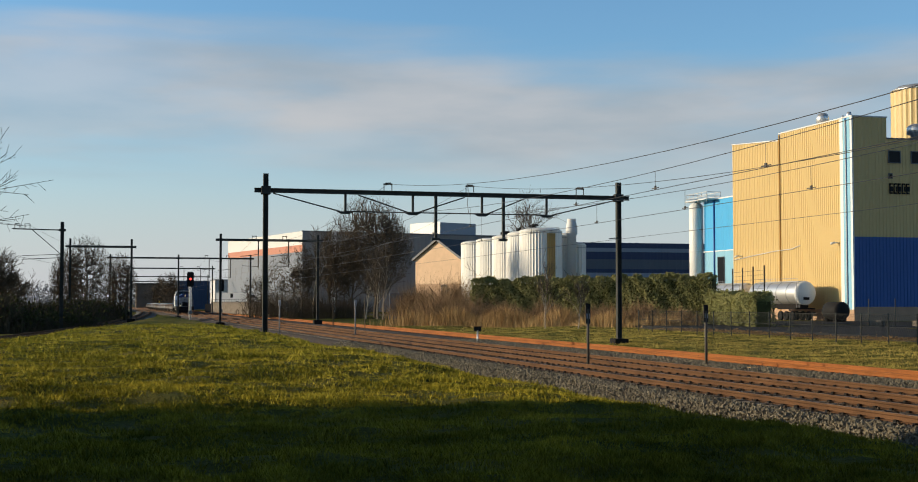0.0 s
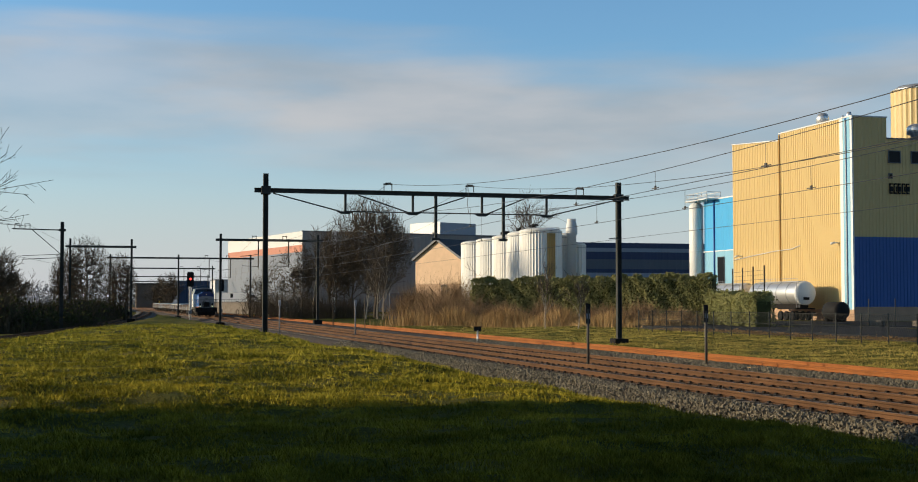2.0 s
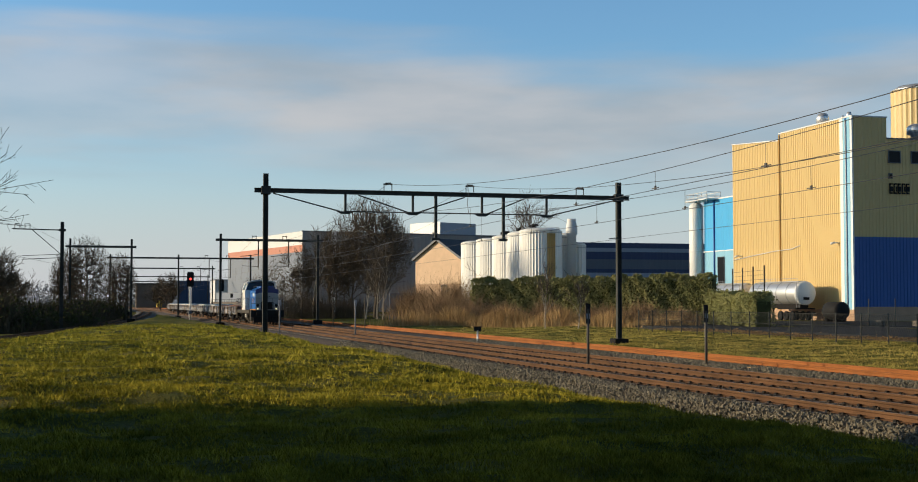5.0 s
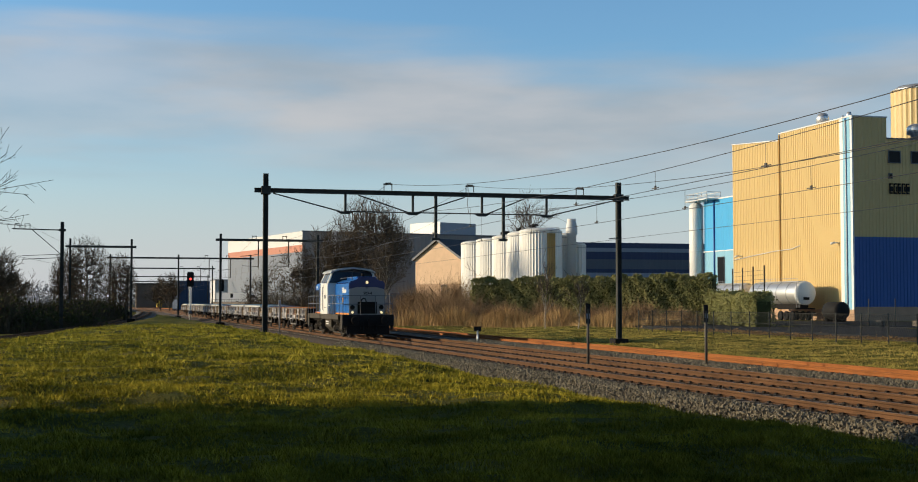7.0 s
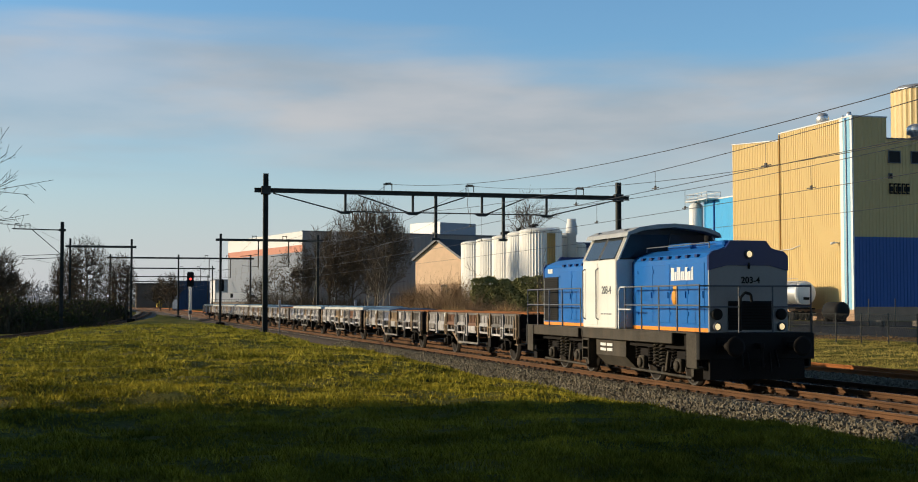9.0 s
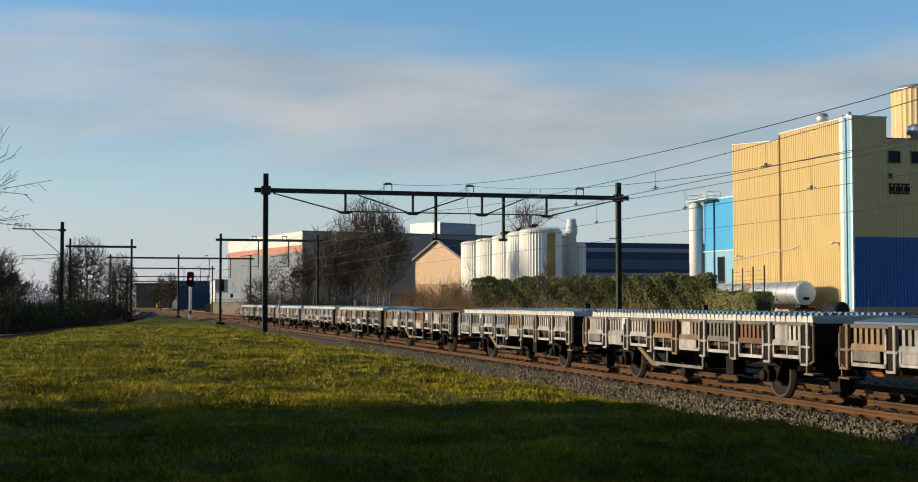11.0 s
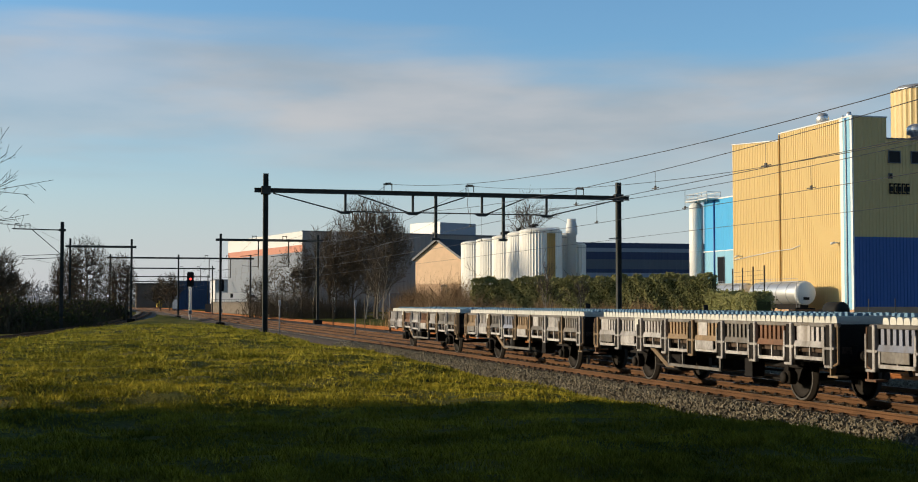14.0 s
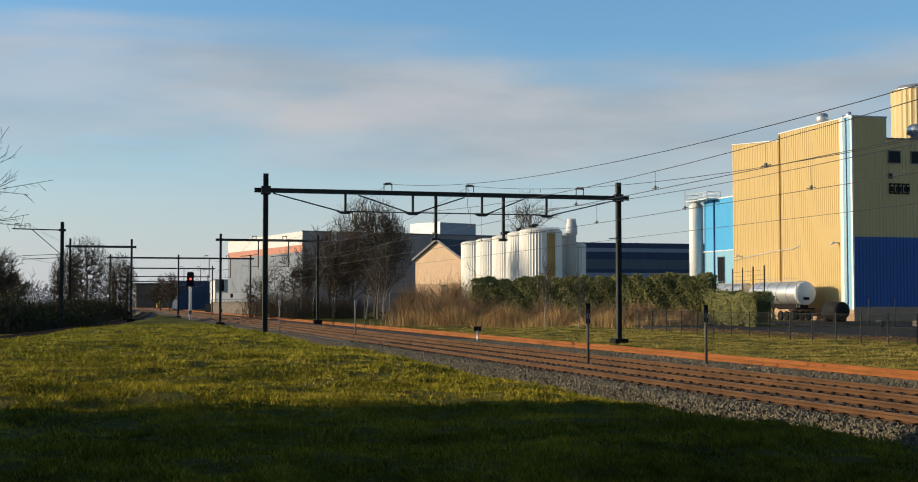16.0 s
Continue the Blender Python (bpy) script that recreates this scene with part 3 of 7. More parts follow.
def build_grass():
    n = 560000
    r = 9.0 * (95 / 9.0) ** rng.random(n)
    t = HEADING + radians(23) * rng.uniform(-1, 1, n)
    x, y = EYE[0] - r * np.cos(t), EYE[1] + r * np.sin(t)
    clump = 1.1 * (2 * vnoise(x, y, 0.42) - 1) + 0.9 * (2 * vnoise(x + 40, y, 1.5) - 1)
    keep = (y < -2.0 + 0.25 * np.sin(x * 1.1)) & (y > left_y(x) + 3.0) & (clump + rng.normal(0, 0.4, n) > -0.75)
    x, y, r, clump = x[keep], y[keep], r[keep], clump[keep]
    h = (0.03 + 0.0006 * r) * rng.uniform(0.5, 1.6, len(x)) * np.clip(1 + 0.75 * clump, 0.3, 2.2)
    blades("grass", x, y, h, 0.0035 + 0.00026 * r, M["grass_blade"], "short tufted winter grass of the meadow", 0.6)
    k = 26000
    x = -70 + 62 * rng.random(k) ** 0.8
    y = -2.05 - np.abs(rng.normal(0, 0.3, k)) + 0.2 * np.sin(x * 0.8)
    blades("moss_edge", x, y, rng.uniform(0.01, 0.05, k), 0.012 * np.ones(k), M["moss"], "thin moss and weeds along the foot of the ballast", 0.9)
    # coarser tufts, whose long shadows break up the sward
    m, per = 5200, 22
    r = 10.0 * (9.0) ** rng.random(m)
    t = HEADING + radians(23) * rng.uniform(-1, 1, m)
    cx, cy = EYE[0] - r * np.cos(t), EYE[1] + r * np.sin(t)
    ok = (cy < -2.6) & (cy > left_y(cx) + 3.5)
    cx, cy, r = np.repeat(cx[ok], per), np.repeat(cy[ok], per), np.repeat(r[ok], per)
    size = np.repeat(rng.uniform(0.5, 1.5, int(ok.sum())), per)
    k = len(cx)
    w = 0.05 + 0.0022 * r
    blades("grass_tufts", cx + rng.normal(0, 1, k) * w, cy + rng.normal(0, 1, k) * w, size * (0.05 + 0.0010 * r) * rng.uniform(0.6, 1.3, k), 0.005 + 0.0003 * r, M["grass_blade"], "coarser grass tufts in the meadow", 0.45)
    n = 330000
    x = -125 + 128 * rng.random(n) ** 0.8
    y = 11.3 + 19.7 * rng.random(n)
    ok = vnoise(x, y, 0.9) + 0.6 * vnoise(x + 9, y, 3.5) + rng.normal(0, 0.2, n) > 0.62
    x, y = x[ok], y[ok]
    n = len(x)
    blades("verge_grass", x, y, rng.uniform(0.02, 0.11, n), 0.015 * np.ones(n), M["verge_blade"], "yellowing grass of the verge behind the tracks", 0.5)


build_grass()


# ---- overhead line ----
def i_mast(bm, x, y, z0, z1, w=0.24):
    """A wide-flange column: two flanges across the track and a web."""
    h = w / 2
    t = h - 0.03
    prism(bm, [(x + p, y + q) for p, q in ((-h, -h), (h, -h), (h, -t), (0.015, -t), (0.015, t), (h, t), (h, h), (-h, h), (-h, t), (-0.015, t), (-0.015, -t), (-h, -t))], z0, z1, "z")


def mast_part(parent, y, z0, z1, w=0.26, foot=True):
    bm = B()
    i_mast(bm, 0, y, z0 - 0.3, z1, w)
    part("mast", bm, M["steel_dark"], parent)
    if foot:
        bm = B()
        box(bm, -0.42, 0.42, y - 0.42, y + 0.42, z0 - 0.5, z0 + 0.3, 0.03)
        part("footing", bm, M["grime_shade"], parent, "dark concrete footing")


def insulator(bm, a, b, r=0.06):
    a, b = Vector(a), Vector(b)
    rod(bm, a, b, 0.02, n=6)
    for i in range(5):
        p = a.lerp(b, 0.15 + 0.7 * i / 4)
        q = p + (b - a).normalized() * 0.03
        rod(bm, p, q, r, r * 0.8, 8)


def main_portal():
    """The braced portal over all tracks."""
    p = thing("catenary_portal", "dark steel catenary portal with braced beam spanning the tracks", "portal", pose(-70.0, 0, 0), "catenary portals")
    mast_part(p, -5.9, 0.3, 8.95, 0.26, False)
    mast_part(p, 14.25, -0.28, 8.95, 0.26, True)
    bm = B()
    z = 8.05
    box(bm, -0.10, 0.10, -6.5, 14.9, z + 0.09, z + 0.12); box(bm, -0.10, 0.10, -6.5, 14.9, z - 0.12, z - 0.09); box(bm, -0.012, 0.012, -6.5, 14.9, z - 0.09, z + 0.09)
    part("beam", bm, M["steel_dark"], p)
    for y in (-5.9, 14.25):
        bm = B()
        box(bm, -0.2, 0.2, y - 0.25, y + 0.25, z - 0.22, z + 0.22, 0.02)
        part("beam_clamp", bm, M["steel_dark"], p)
    drops = (-1.6, 2.15, 6.1, 9.9)
    low = z - 1.05
    for y in drops:
        bm = B()
        rod(bm, (0, y, z - 0.12), (0, y, low), 0.07, n=6)
        prism(bm, ((y - 0.5, low), (y + 0.5, low), (y + 0.2, low - 0.14), (y - 0.2, low - 0.14)), -0.06, 0.06, "x")
        part("drop_post", bm, M["steel_dark"], p)
    for a, b in (((-5.5, z - 0.15), (-1.9, low)), ((-0.9, z - 0.15), (1.9, low)), ((5.1, z - 0.15), (2.4, low)), ((8.6, z - 0.15), (6.4, low)), ((14.0, z - 0.15), (10.2, low)), ((-1.6, low), (9.9, low))):
        bm = B()
        rod(bm, (0, a[0], a[1]), (0, b[0], b[1]), 0.035, n=6)
        part("tie_rod", bm, M["steel_dark"], p)
    for y in (3.45, 7.35):
        bm = B()
        box(bm, -0.09, 0.09, y - 0.07, y + 0.07, 5.55, z - 0.12)
        box(bm, -0.12, 0.12, y - 0.25, y + 0.2, 5.5, 5.62)
        part("drop_mast", bm, M["steel_dark"], p)
    for y in (0.75, 5.4, 11.9):
        bm = B()
        rod(bm, (0, y - 0.22, z + 0.14), (0, y - 0.22, z + 0.5), 0.025, n=5); rod(bm, (0, y + 0.22, z + 0.14), (0, y + 0.22, z + 0.5), 0.025, n=5)
        rod(bm, (0, y - 0.25, z + 0.48), (0, y + 0.25, z + 0.48), 0.04, n=6)
        insulator(bm, (0, y - 0.18, z + 0.52), (0, y + 0.18, z + 0.52), 0.07)
        part("insulator_bracket", bm, M["steel_dark"], p)
    bm = B()
    rod(bm, (0.2, 14.0, 5.75), (2.2, 12.8, 5.6), 0.03, n=6); rod(bm, (0, 14.2, 5.75), (0.25, 14.0, 5.75), 0.05, n=6)
    part("bracket_arm", bm, M["steel_dark"], p)
    return p


def far_portal(x, y0, y1, zt, zb, base0, base1, w=0.22):
    p = thing("catenary_portal", "distant dark steel catenary portal over the tracks", "portal", pose(x, 0, 0), "catenary portals")
    mast_part(p, y0, base0, zt, w); mast_part(p, y1, base1, zt, w)
    bm = B()
    box(bm, -0.1, 0.1, y0 - 0.5, y1 + 0.5, zb - 0.12, zb + 0.12, 0.02)
    part("beam", bm, M["steel_dark"], p)
    for y in TRACKS:
        if y0 < y < y1:
            bm = B()
            rod(bm, (0, y + 0.4, zb - 0.1), (0, y + 0.4, 5.6), 0.06, n=6)
            rod(bm, (0, y + 0.4, 6.9), (0, y - 1.4, 6.7), 0.03, n=5); rod(bm, (0, y + 0.4, 5.7), (0, y - 1.2, 5.75), 0.025, n=5)
            part("drop_mast", bm, M["steel_dark"], p)
            bm = B()
            rod(bm, (0, y - 0.2, zb + 0.1), (0, y - 0.2, zb + 0.42), 0.03, n=5); rod(bm, (0, y + 0.2, zb + 0.1), (0, y + 0.2, zb + 0.42), 0.03, n=5); rod(bm, (0, y - 0.25, zb + 0.4), (0, y + 0.25, zb + 0.4), 0.04, n=5)
            part("insulator_bracket", bm, M["steel_dark"], p)
    return p


def wire(name, pts, r, label, sag=0.0, n=14):
    bm = B()
    full = []
    for a, b in zip(pts, pts[1:]):
        for i in range(n):
            t = i / n
            q = Vector(a).lerp(Vector(b), t)
            q.z -= sag * 4 * t * (1 - t)
            full.append(q)
    full.append(Vector(pts[-1]))
    for a, b in zip(full, full[1:]):
        rod(bm, a, b, r, r, 4, False)
    return tagged(part(name, bm, M["wire"]), label, "overhead wire")


def hung(a, b, za, zb, sag, n=18):
    """Heights of a wire hung between two supports."""
    return [(a + (b - a) * i / n, za + (zb - za) * i / n - sag * 4 * (i / n) * (1 - i / n)) for i in range(n + 1)]


def strand(bm, pts, y, r):
    for u, v in zip(pts, pts[1:]):
        rod(bm, (u[0], y, u[1]), (v[0], y, v[1]), r, r, 4, False)


def catenary(y, xs, zc, zm, sag, pitch=6.4, shift=0.0):
    """Contact wire, carrying wire and droppers of one track, as one thing."""
    p = thing("overhead_line", "thin overhead contact line with carrying wire and droppers", "overhead wire", pose(0, y, 0), "overhead lines")
    bm = B()
    for a, b in zip(xs, xs[1:]):
        strand(bm, hung(a, b, zc, zc, 0.03, 6), 0, 0.009)
    part("contact_wire", bm, M["wire"], p)
    if zm is None:
        return
    bm = B()
    for a, b in zip(xs, xs[1:]):
        strand(bm, hung(a, b, zm, zm, sag), 0, 0.009)
    part("carrying_wire", bm, M["wire"], p)
    for a, b in zip(xs, xs[1:]):
        if b < -200:
            continue
        for x in np.arange(a + 3.6 + shift, b - 2, pitch):
            t = (x - a) / (b - a)
            bm = B()
            rod(bm, (x, 0, zc), (x, 0, zm - sag * 4 * t * (1 - t)), 0.007, n=4)
            box(bm, x - 0.22, x + 0.22, -0.012, 0.012, zc + 0.005, zc + 0.03); box(bm, x - 0.04, x + 0.04, -0.02, 0.02, zc - 0.02, zc + 0.08)
            part("dropper", bm, M["wire"], p)


def feeder(y, near, last):
    """The reinforcing wire that hangs from bracket to bracket on top of the portals."""
    p = thing("feeder_wire", "slack feeder wire hung between the portal brackets", "overhead wire", pose(0, y, 0), "feeder wires")
    bm = B()
    for a, b in zip((-410, -330, -250, -193, -133), (-330, -250, -193, -133, -70)):
        strand(bm, hung(a, b, 8.55, 8.55, 1.3), 0, 0.011)
    strand(bm, hung(-70, near, 8.55, 8.55, last, 26), 0, 0.010)
    strand(bm, hung(near, near + 70, 8.55, 8.55, 2.0, 10), 0, 0.012)
    part("strand", bm, M["wire"], p)
    # the tail that is tied down to the portal
    bm = B()
    pipe(bm, [(-54.0, 0, 7.15), (-54.0, 0.03, 6.7), (-54.05, 0.0, 6.3), (-53.9, 0.02, 5.9)] if y < 2 else [(-58.0, 0, 7.4), (-58.0, 0.02, 7.2)], 0.012, 4)
    part("loose_end", bm, M["wire"], p)


def build_line():
    main_portal()
    far_portal(-133.0, -2.6, 7.2, 8.95, 8.35, -0.2, 0.0)
    far_portal(-147.0, -17.3, -10.9, 8.95, 8.1, -0.3, 0.0)
    p = far_portal(-193.0, -12.7, 7.1, 8.95, 8.45, -0.2, -0.3)
    mast_part(p, -3.2, -0.2, 8.95, 0.22)
    far_portal(-250.0, -9.0, 6.4, 8.95, 8.4, 0.0, -0.3)
    far_portal(-330.0, -9.0, 12.0, 8.9, 8.4, 0.0, -0.3)
    far_portal(-410.0, -9.0, 12.0, 8.9, 8.4, 0.0, -0.3)
    xs = (-520, -470, -410, -330, -250, -193, -133, -70, -2, 66, 130)
    catenary(0.75, xs, 5.31, 7.0, 1.2)
    catenary(4.3, xs, 5.2, 7.0, 1.2, 8.0, 2.4)
    catenary(11.0, xs, 5.3, None, 0.0)
    feeder(0.75, 16.0, 2.3)
    feeder(5.4, 12.0, 2.35)


build_line()


# ---- factory and other buildings ----
def plan(X, Y):
    """From the viewer's right and forward distances to the plan."""
    return X * math.sin(HEADING) - Y * math.cos(HEADING), X * math.cos(HEADING) + Y * math.sin(HEADING) - 14.515


def cyl_ribbed(bm, r, z0, z1, ribs=36, deep=0.05, at=(0, 0), dome=0.0):
    n = ribs * 3
    rings = []
    for z in (z0, z1):
        ring = []
        for i in range(n):
            t = 2 * math.pi * i / n
            q = r + (deep if i % 3 == 0 else 0.0)
            ring.append(bm.verts.new((at[0] + q * math.cos(t), at[1] + q * math.sin(t), z)))
        rings.append(ring)
    for i in range(n):
        bm.faces.new((rings[0][i], rings[0][(i + 1) % n], rings[1][(i + 1) % n], rings[1][i]))
    bm.faces.new(rings[1])


def window_part(parent, x0, x1, y0, y1, z0, z1, axis, out, frame_mat=None):
    """A window let into the plane: axis 'x' faces along x, 'y' along y."""
    bm = B()
    w = 0.09
    def bar(a0, a1, c0, c1):
        if axis == "x":
            box(bm, x0 - 0.02, x0 + 0.07 * out, a0, a1, c0, c1)
        else:
            box(bm, a0, a1, y0 - 0.02, y0 + 0.07 * out, c0, c1)
    a, b = (y0, y1) if axis == "x" else (x0, x1)
    bar(a, b, z0, z0 + w); bar(a, b, z1 - w, z1); bar(a, a + w, z0, z1); bar(b - w, b, z0, z1)
    f = part("window", bm, frame_mat or M["grey_dark"], parent)
    bm = B()
    if axis == "x":
        box(bm, x0 - 0.02, x0 + 0.03 * out, a + w, b - w, z0 + w, z1 - w)
    else:
        box(bm, a + w, b - w, y0 - 0.02, y0 + 0.03 * out, z0 + w, z1 - w)
    part("pane", bm, M["glass_dark"], f)
    return f


def text_part(name, s, size, material, parent, m, depth=0.02, label="", weight=0.0):
    cu = bpy.data.curves.new(name, "FONT")
    cu.body, cu.size, cu.extrude, cu.align_x, cu.align_y = s, size, depth, "CENTER", "CENTER"
    cu.offset = weight
    tmp = new(name, cu)
    dg = bpy.context.evaluated_depsgraph_get()
    me = bpy.data.meshes.new_from_object(tmp.evaluated_get(dg))
    bpy.data.objects.remove(tmp)
    me.materials.clear(); me.materials.append(material)
    ob = new(name, me)
    ob.parent = parent
    ob.matrix_basis = m
    if label:
        ob["label"] = label
    return ob


def factory():
    f = thing("factory_building", "tall factory clad in ribbed yellow sheet with deep blue base", "factory", pose(-125.6, 64.4, 0))
    # core, kept a little behind the cladding
    bm = B()
    box(bm, -15.7, -0.1, 0.1, 4.2, 0, 22.2); box(bm, -27.8, -15.7, 0.1, 30, 0, 21.2); box(bm, -15.7, -0.1, 4.2, 34, 0, 19.8)
    part("core", bm, M["grey_dark"], f)
    bm = B()
    ribbed(bm, -15.7, -2.4, 0, 1.3, 22.3, 0.42, 0.06, -1)
    part("wall", bm, M["yellow"], f, "ribbed yellow cladding")
    bm = B()
    ribbed(bm, -27.9, -15.7, 0.0, 1.3, 22, 0.42, 0.06, -1, top=lambda a: 21.5 + (-15.7 - a) / 13 * 0.9)
    part("wall", bm, M["yellow"], f, "ribbed yellow cladding")
    bm = B()
    prism(bm, ((-27.95, 21.5 + 0.86), (-27.95, 22.44), (-15.75, 21.6), (-15.75, 21.45)), -0.12, 0.25, "y")
    part("coping", bm, M["grey_light"], f)
    bm = B()
    box(bm, -15.8, 0.1, -0.12, 4.3, 22.28, 22.42)
    part("coping", bm, M["grey_light"], f)
    # corner stripes
    for a, b, mname in ((-2.4, -1.75, "white"), (-1.75, -1.35, "blue_pale"), (-1.35, -0.95, "blue_deep"), (-0.95, -0.35, "blue_pale"), (-0.35, 0.06, "white")):
        bm = B()
        box(bm, a, b - 0.03, -0.09, 0.08, 1.3, 22.28)
        part("corner_stripe", bm, M[mname], f)
    bm = B()
    rod(bm, (-1.1, -0.18, 1.2), (-1.1, -0.18, 22.0), 0.06, n=8)
    part("downpipe", bm, M["white"], f)
    bm = B()
    rod(bm, (-15.7, -0.12, 0.4), (-15.7, -0.12, 22.2), 0.09, n=8)
    part("downpipe", bm, M["ochre"], f)
    bm = B()
    box(bm, -27.9, 0.03, -0.06, 0.1, 0, 1.3)
    part("plinth", bm, M["brick_dark"], f, "brown brick plinth")
    # end wall
    bm = B()
    ribbed(bm, 0.0, 4.25, 0.0, 9.2, 22.3, 0.42, 0.06, 1, "y")
    part("end_wall", bm, M["yellow"], f)
    bm = B()
    ribbed(bm, 4.25, 34, 0.0, 9.2, 20.0, 0.42, 0.06, 1, "y")
    part("end_wall", bm, M["yellow"], f)
    bm = B()
    ribbed(bm, 0.0, 34, 0.0, 1.6, 9.2, 0.42, 0.06, 1, "y")
    part("end_wall", bm, M["blue_deep"], f, "deep blue ribbed cladding")
    bm = B()
    box(bm, -0.1, 0.05, 0, 34, 0, 1.6)
    part("plinth", bm, M["brick_dark"], f)
    bm = B()
    box(bm, -0.2, 0.12, 4.2, 34, 19.95, 20.1)
    part("coping", bm, M["grey_dark"], f)
    for y0, y1, z0, z1 in ((4.35, 5.9, 17.3, 18.7), (7.2, 9.0, 17.3, 18.7), (4.35, 4.85, 15.6, 16.2)):
        window_part(f, 0.08, 0.08, y0, y1, z0, z1, "x", 1)
    # unreadable dark lettering board
    bm = B()
    for i in range(5):
        a = 4.45 + i * 0.52
        box(bm, 0.06, 0.16, a, a + 0.12, 13.95, 15.1); box(bm, 0.06, 0.16, a, a + 0.4, 14.95, 15.1)
        box(bm, 0.06, 0.16, a, a + 0.4, 13.95, 14.1); box(bm, 0.06, 0.16, a + (0.3 if i % 2 else 0.16), a + 0.42, 14.2, 14.75)
    part("lettering", bm, M["black"], f, "dark sign lettering")
    # wall lamps and cable
    for x, z in ((-25.5, 7.9), (-2.9, 8.6)):
        bm = B()
        box(bm, x - 0.12, x + 0.12, -0.5, -0.02, z, z + 0.12, 0.02); rod(bm, (x, -0.5, z + 0.1), (x - 0.3, -0.9, z - 0.05), 0.1, 0.14, 8)
        part("wall_lamp", bm, M["grey_light"], f)
    bm = B()
    pipe(bm, [(-27.7, -0.14, 7.5), (-22, -0.14, 7.9), (-17, -0.14, 8.25), (-13, -0.14, 8.35), (-11, -0.14, 8.7)], 0.06, 6)
    part("pale_pipe", bm, M["new_sleeper"], f)
    # roof vents
    for x, y, r, h in ((-9.3, 2.0, 0.75, 1.7), (-5.3, 2.2, 0.25, 0.9), (-4.4, 2.4, 0.33, 1.2)):
        bm = B()
        revolve(bm, ((r * 0.75, 0), (r * 0.75, h * 0.3), (r, h * 0.35), (r, h * 0.7), (r * 0.7, h * 0.95), (r * 0.2, h)), 16, "z", (x, y, 22.3))
        part("roof_vent", bm, M["steel_bright"], f)
    bm = B()
    revolve(bm, ((0.55, 0), (0.55, 0.8), (0.95, 1.0), (0.95, 1.7), (0.5, 2.1)), 16, "z", (-2.5, 9.6, 20.0))
    part("roof_vent", bm, M["steel_bright"], f)
    s = thing("roof_silo", "ribbed yellow silo with grey domed cap on factory roof", "silo", pose(-134.5, 79.2, 19.0))
    bm = B()
    cyl_ribbed(bm, 3.3, 0, 8.0, 34, 0.07)
    part("shell", bm, M["yellow"], s)
    bm = B()
    revolve(bm, ((3.4, 8.0), (3.4, 8.15), (2.6, 8.6), (1.2, 8.8)), 28)
    part("cap", bm, M["steel_bright"], s, "grey metal cap")


def blue_block():
    b = thing("factory_annex", "light blue factory annex with paler lower cladding", "building", pose(-154.6, 66.0, 0))
    bm = B()
    box(bm, -10.4, -0.1, 0.08, 18, 0, 15.9)
    part("core", bm, M["grey_dark"], b)
    bm = B()
    ribbed(bm, -10.5, 0, 0, 9.0, 16.0, 0.5, 0.03)
    part("wall", bm, M["blue_light"], b, "light blue cladding")
    bm = B()
    ribbed(bm, -10.5, 0, 0, 0, 9.0, 0.5, 0.03)
    part("wall", bm, M["blue_pale"], b, "pale blue cladding")
    bm = B()
    box(bm, -10.6, 0, -0.1, 0.1, 8.92, 9.06); box(bm, -10.6, 0.0, -0.12, 0.2, 15.95, 16.1)
    part("coping", bm, M["white"], b)
    bm = B()
    rod(bm, (-7.3, -0.12, 0), (-7.3, -0.12, 15.8), 0.12, n=8)
    part("downpipe", bm, M["blue_deep"], b)
    window_part(b, -6.4, -4.4, -0.05, 0, 4.6, 8.2, "y", -1)
    t = thing("white_storage_tank", "tall white cylindrical storage tank with top railing and ladder", "tank", pose(-166.4, 65.4, 0))
    bm = B()
    revolve(bm, ((0.95, 0), (0.95, 15.4), (0.6, 15.8), (0.1, 15.9)), 24)
    part("shell", bm, M["white"], t)
    for z in (3, 6, 9, 12, 15):
        bm = B()
        revolve(bm, ((0.97, z), (0.99, z), (0.99, z + 0.1), (0.97, z + 0.1)), 24)
        part("band", bm, M["grey_light"], t)
    bm = B()
    for x in (0.9, 1.3):
        rod(bm, (x, -0.8, 0), (x, -0.8, 16.2), 0.04, n=5)
    for z in np.arange(0.4, 16, 0.4):
        rod(bm, (0.9, -0.8, z), (1.3, -0.8, z), 0.025, n=4)
    part("ladder", bm, M["grey_light"], t)
    bm = B()
    for z in (16.4, 16.95):
        pipe(bm, [(-1, -1, z), (5.4, -1, z), (5.4, 1, z), (-1, 1, z), (-1, -1, z)], 0.04, 5)
    for x in (-1, 0.2, 1.4, 2.6, 3.8, 5.4):
        for y in (-1, 1):
            rod(bm, (x, y, 15.6), (x, y, 17.0), 0.04, n=5)
    box(bm, -1.1, 5.5, -1.1, 1.1, 15.95, 16.08)
    part("railing", bm, M["grey_light"], t, "pale steel platform railing")


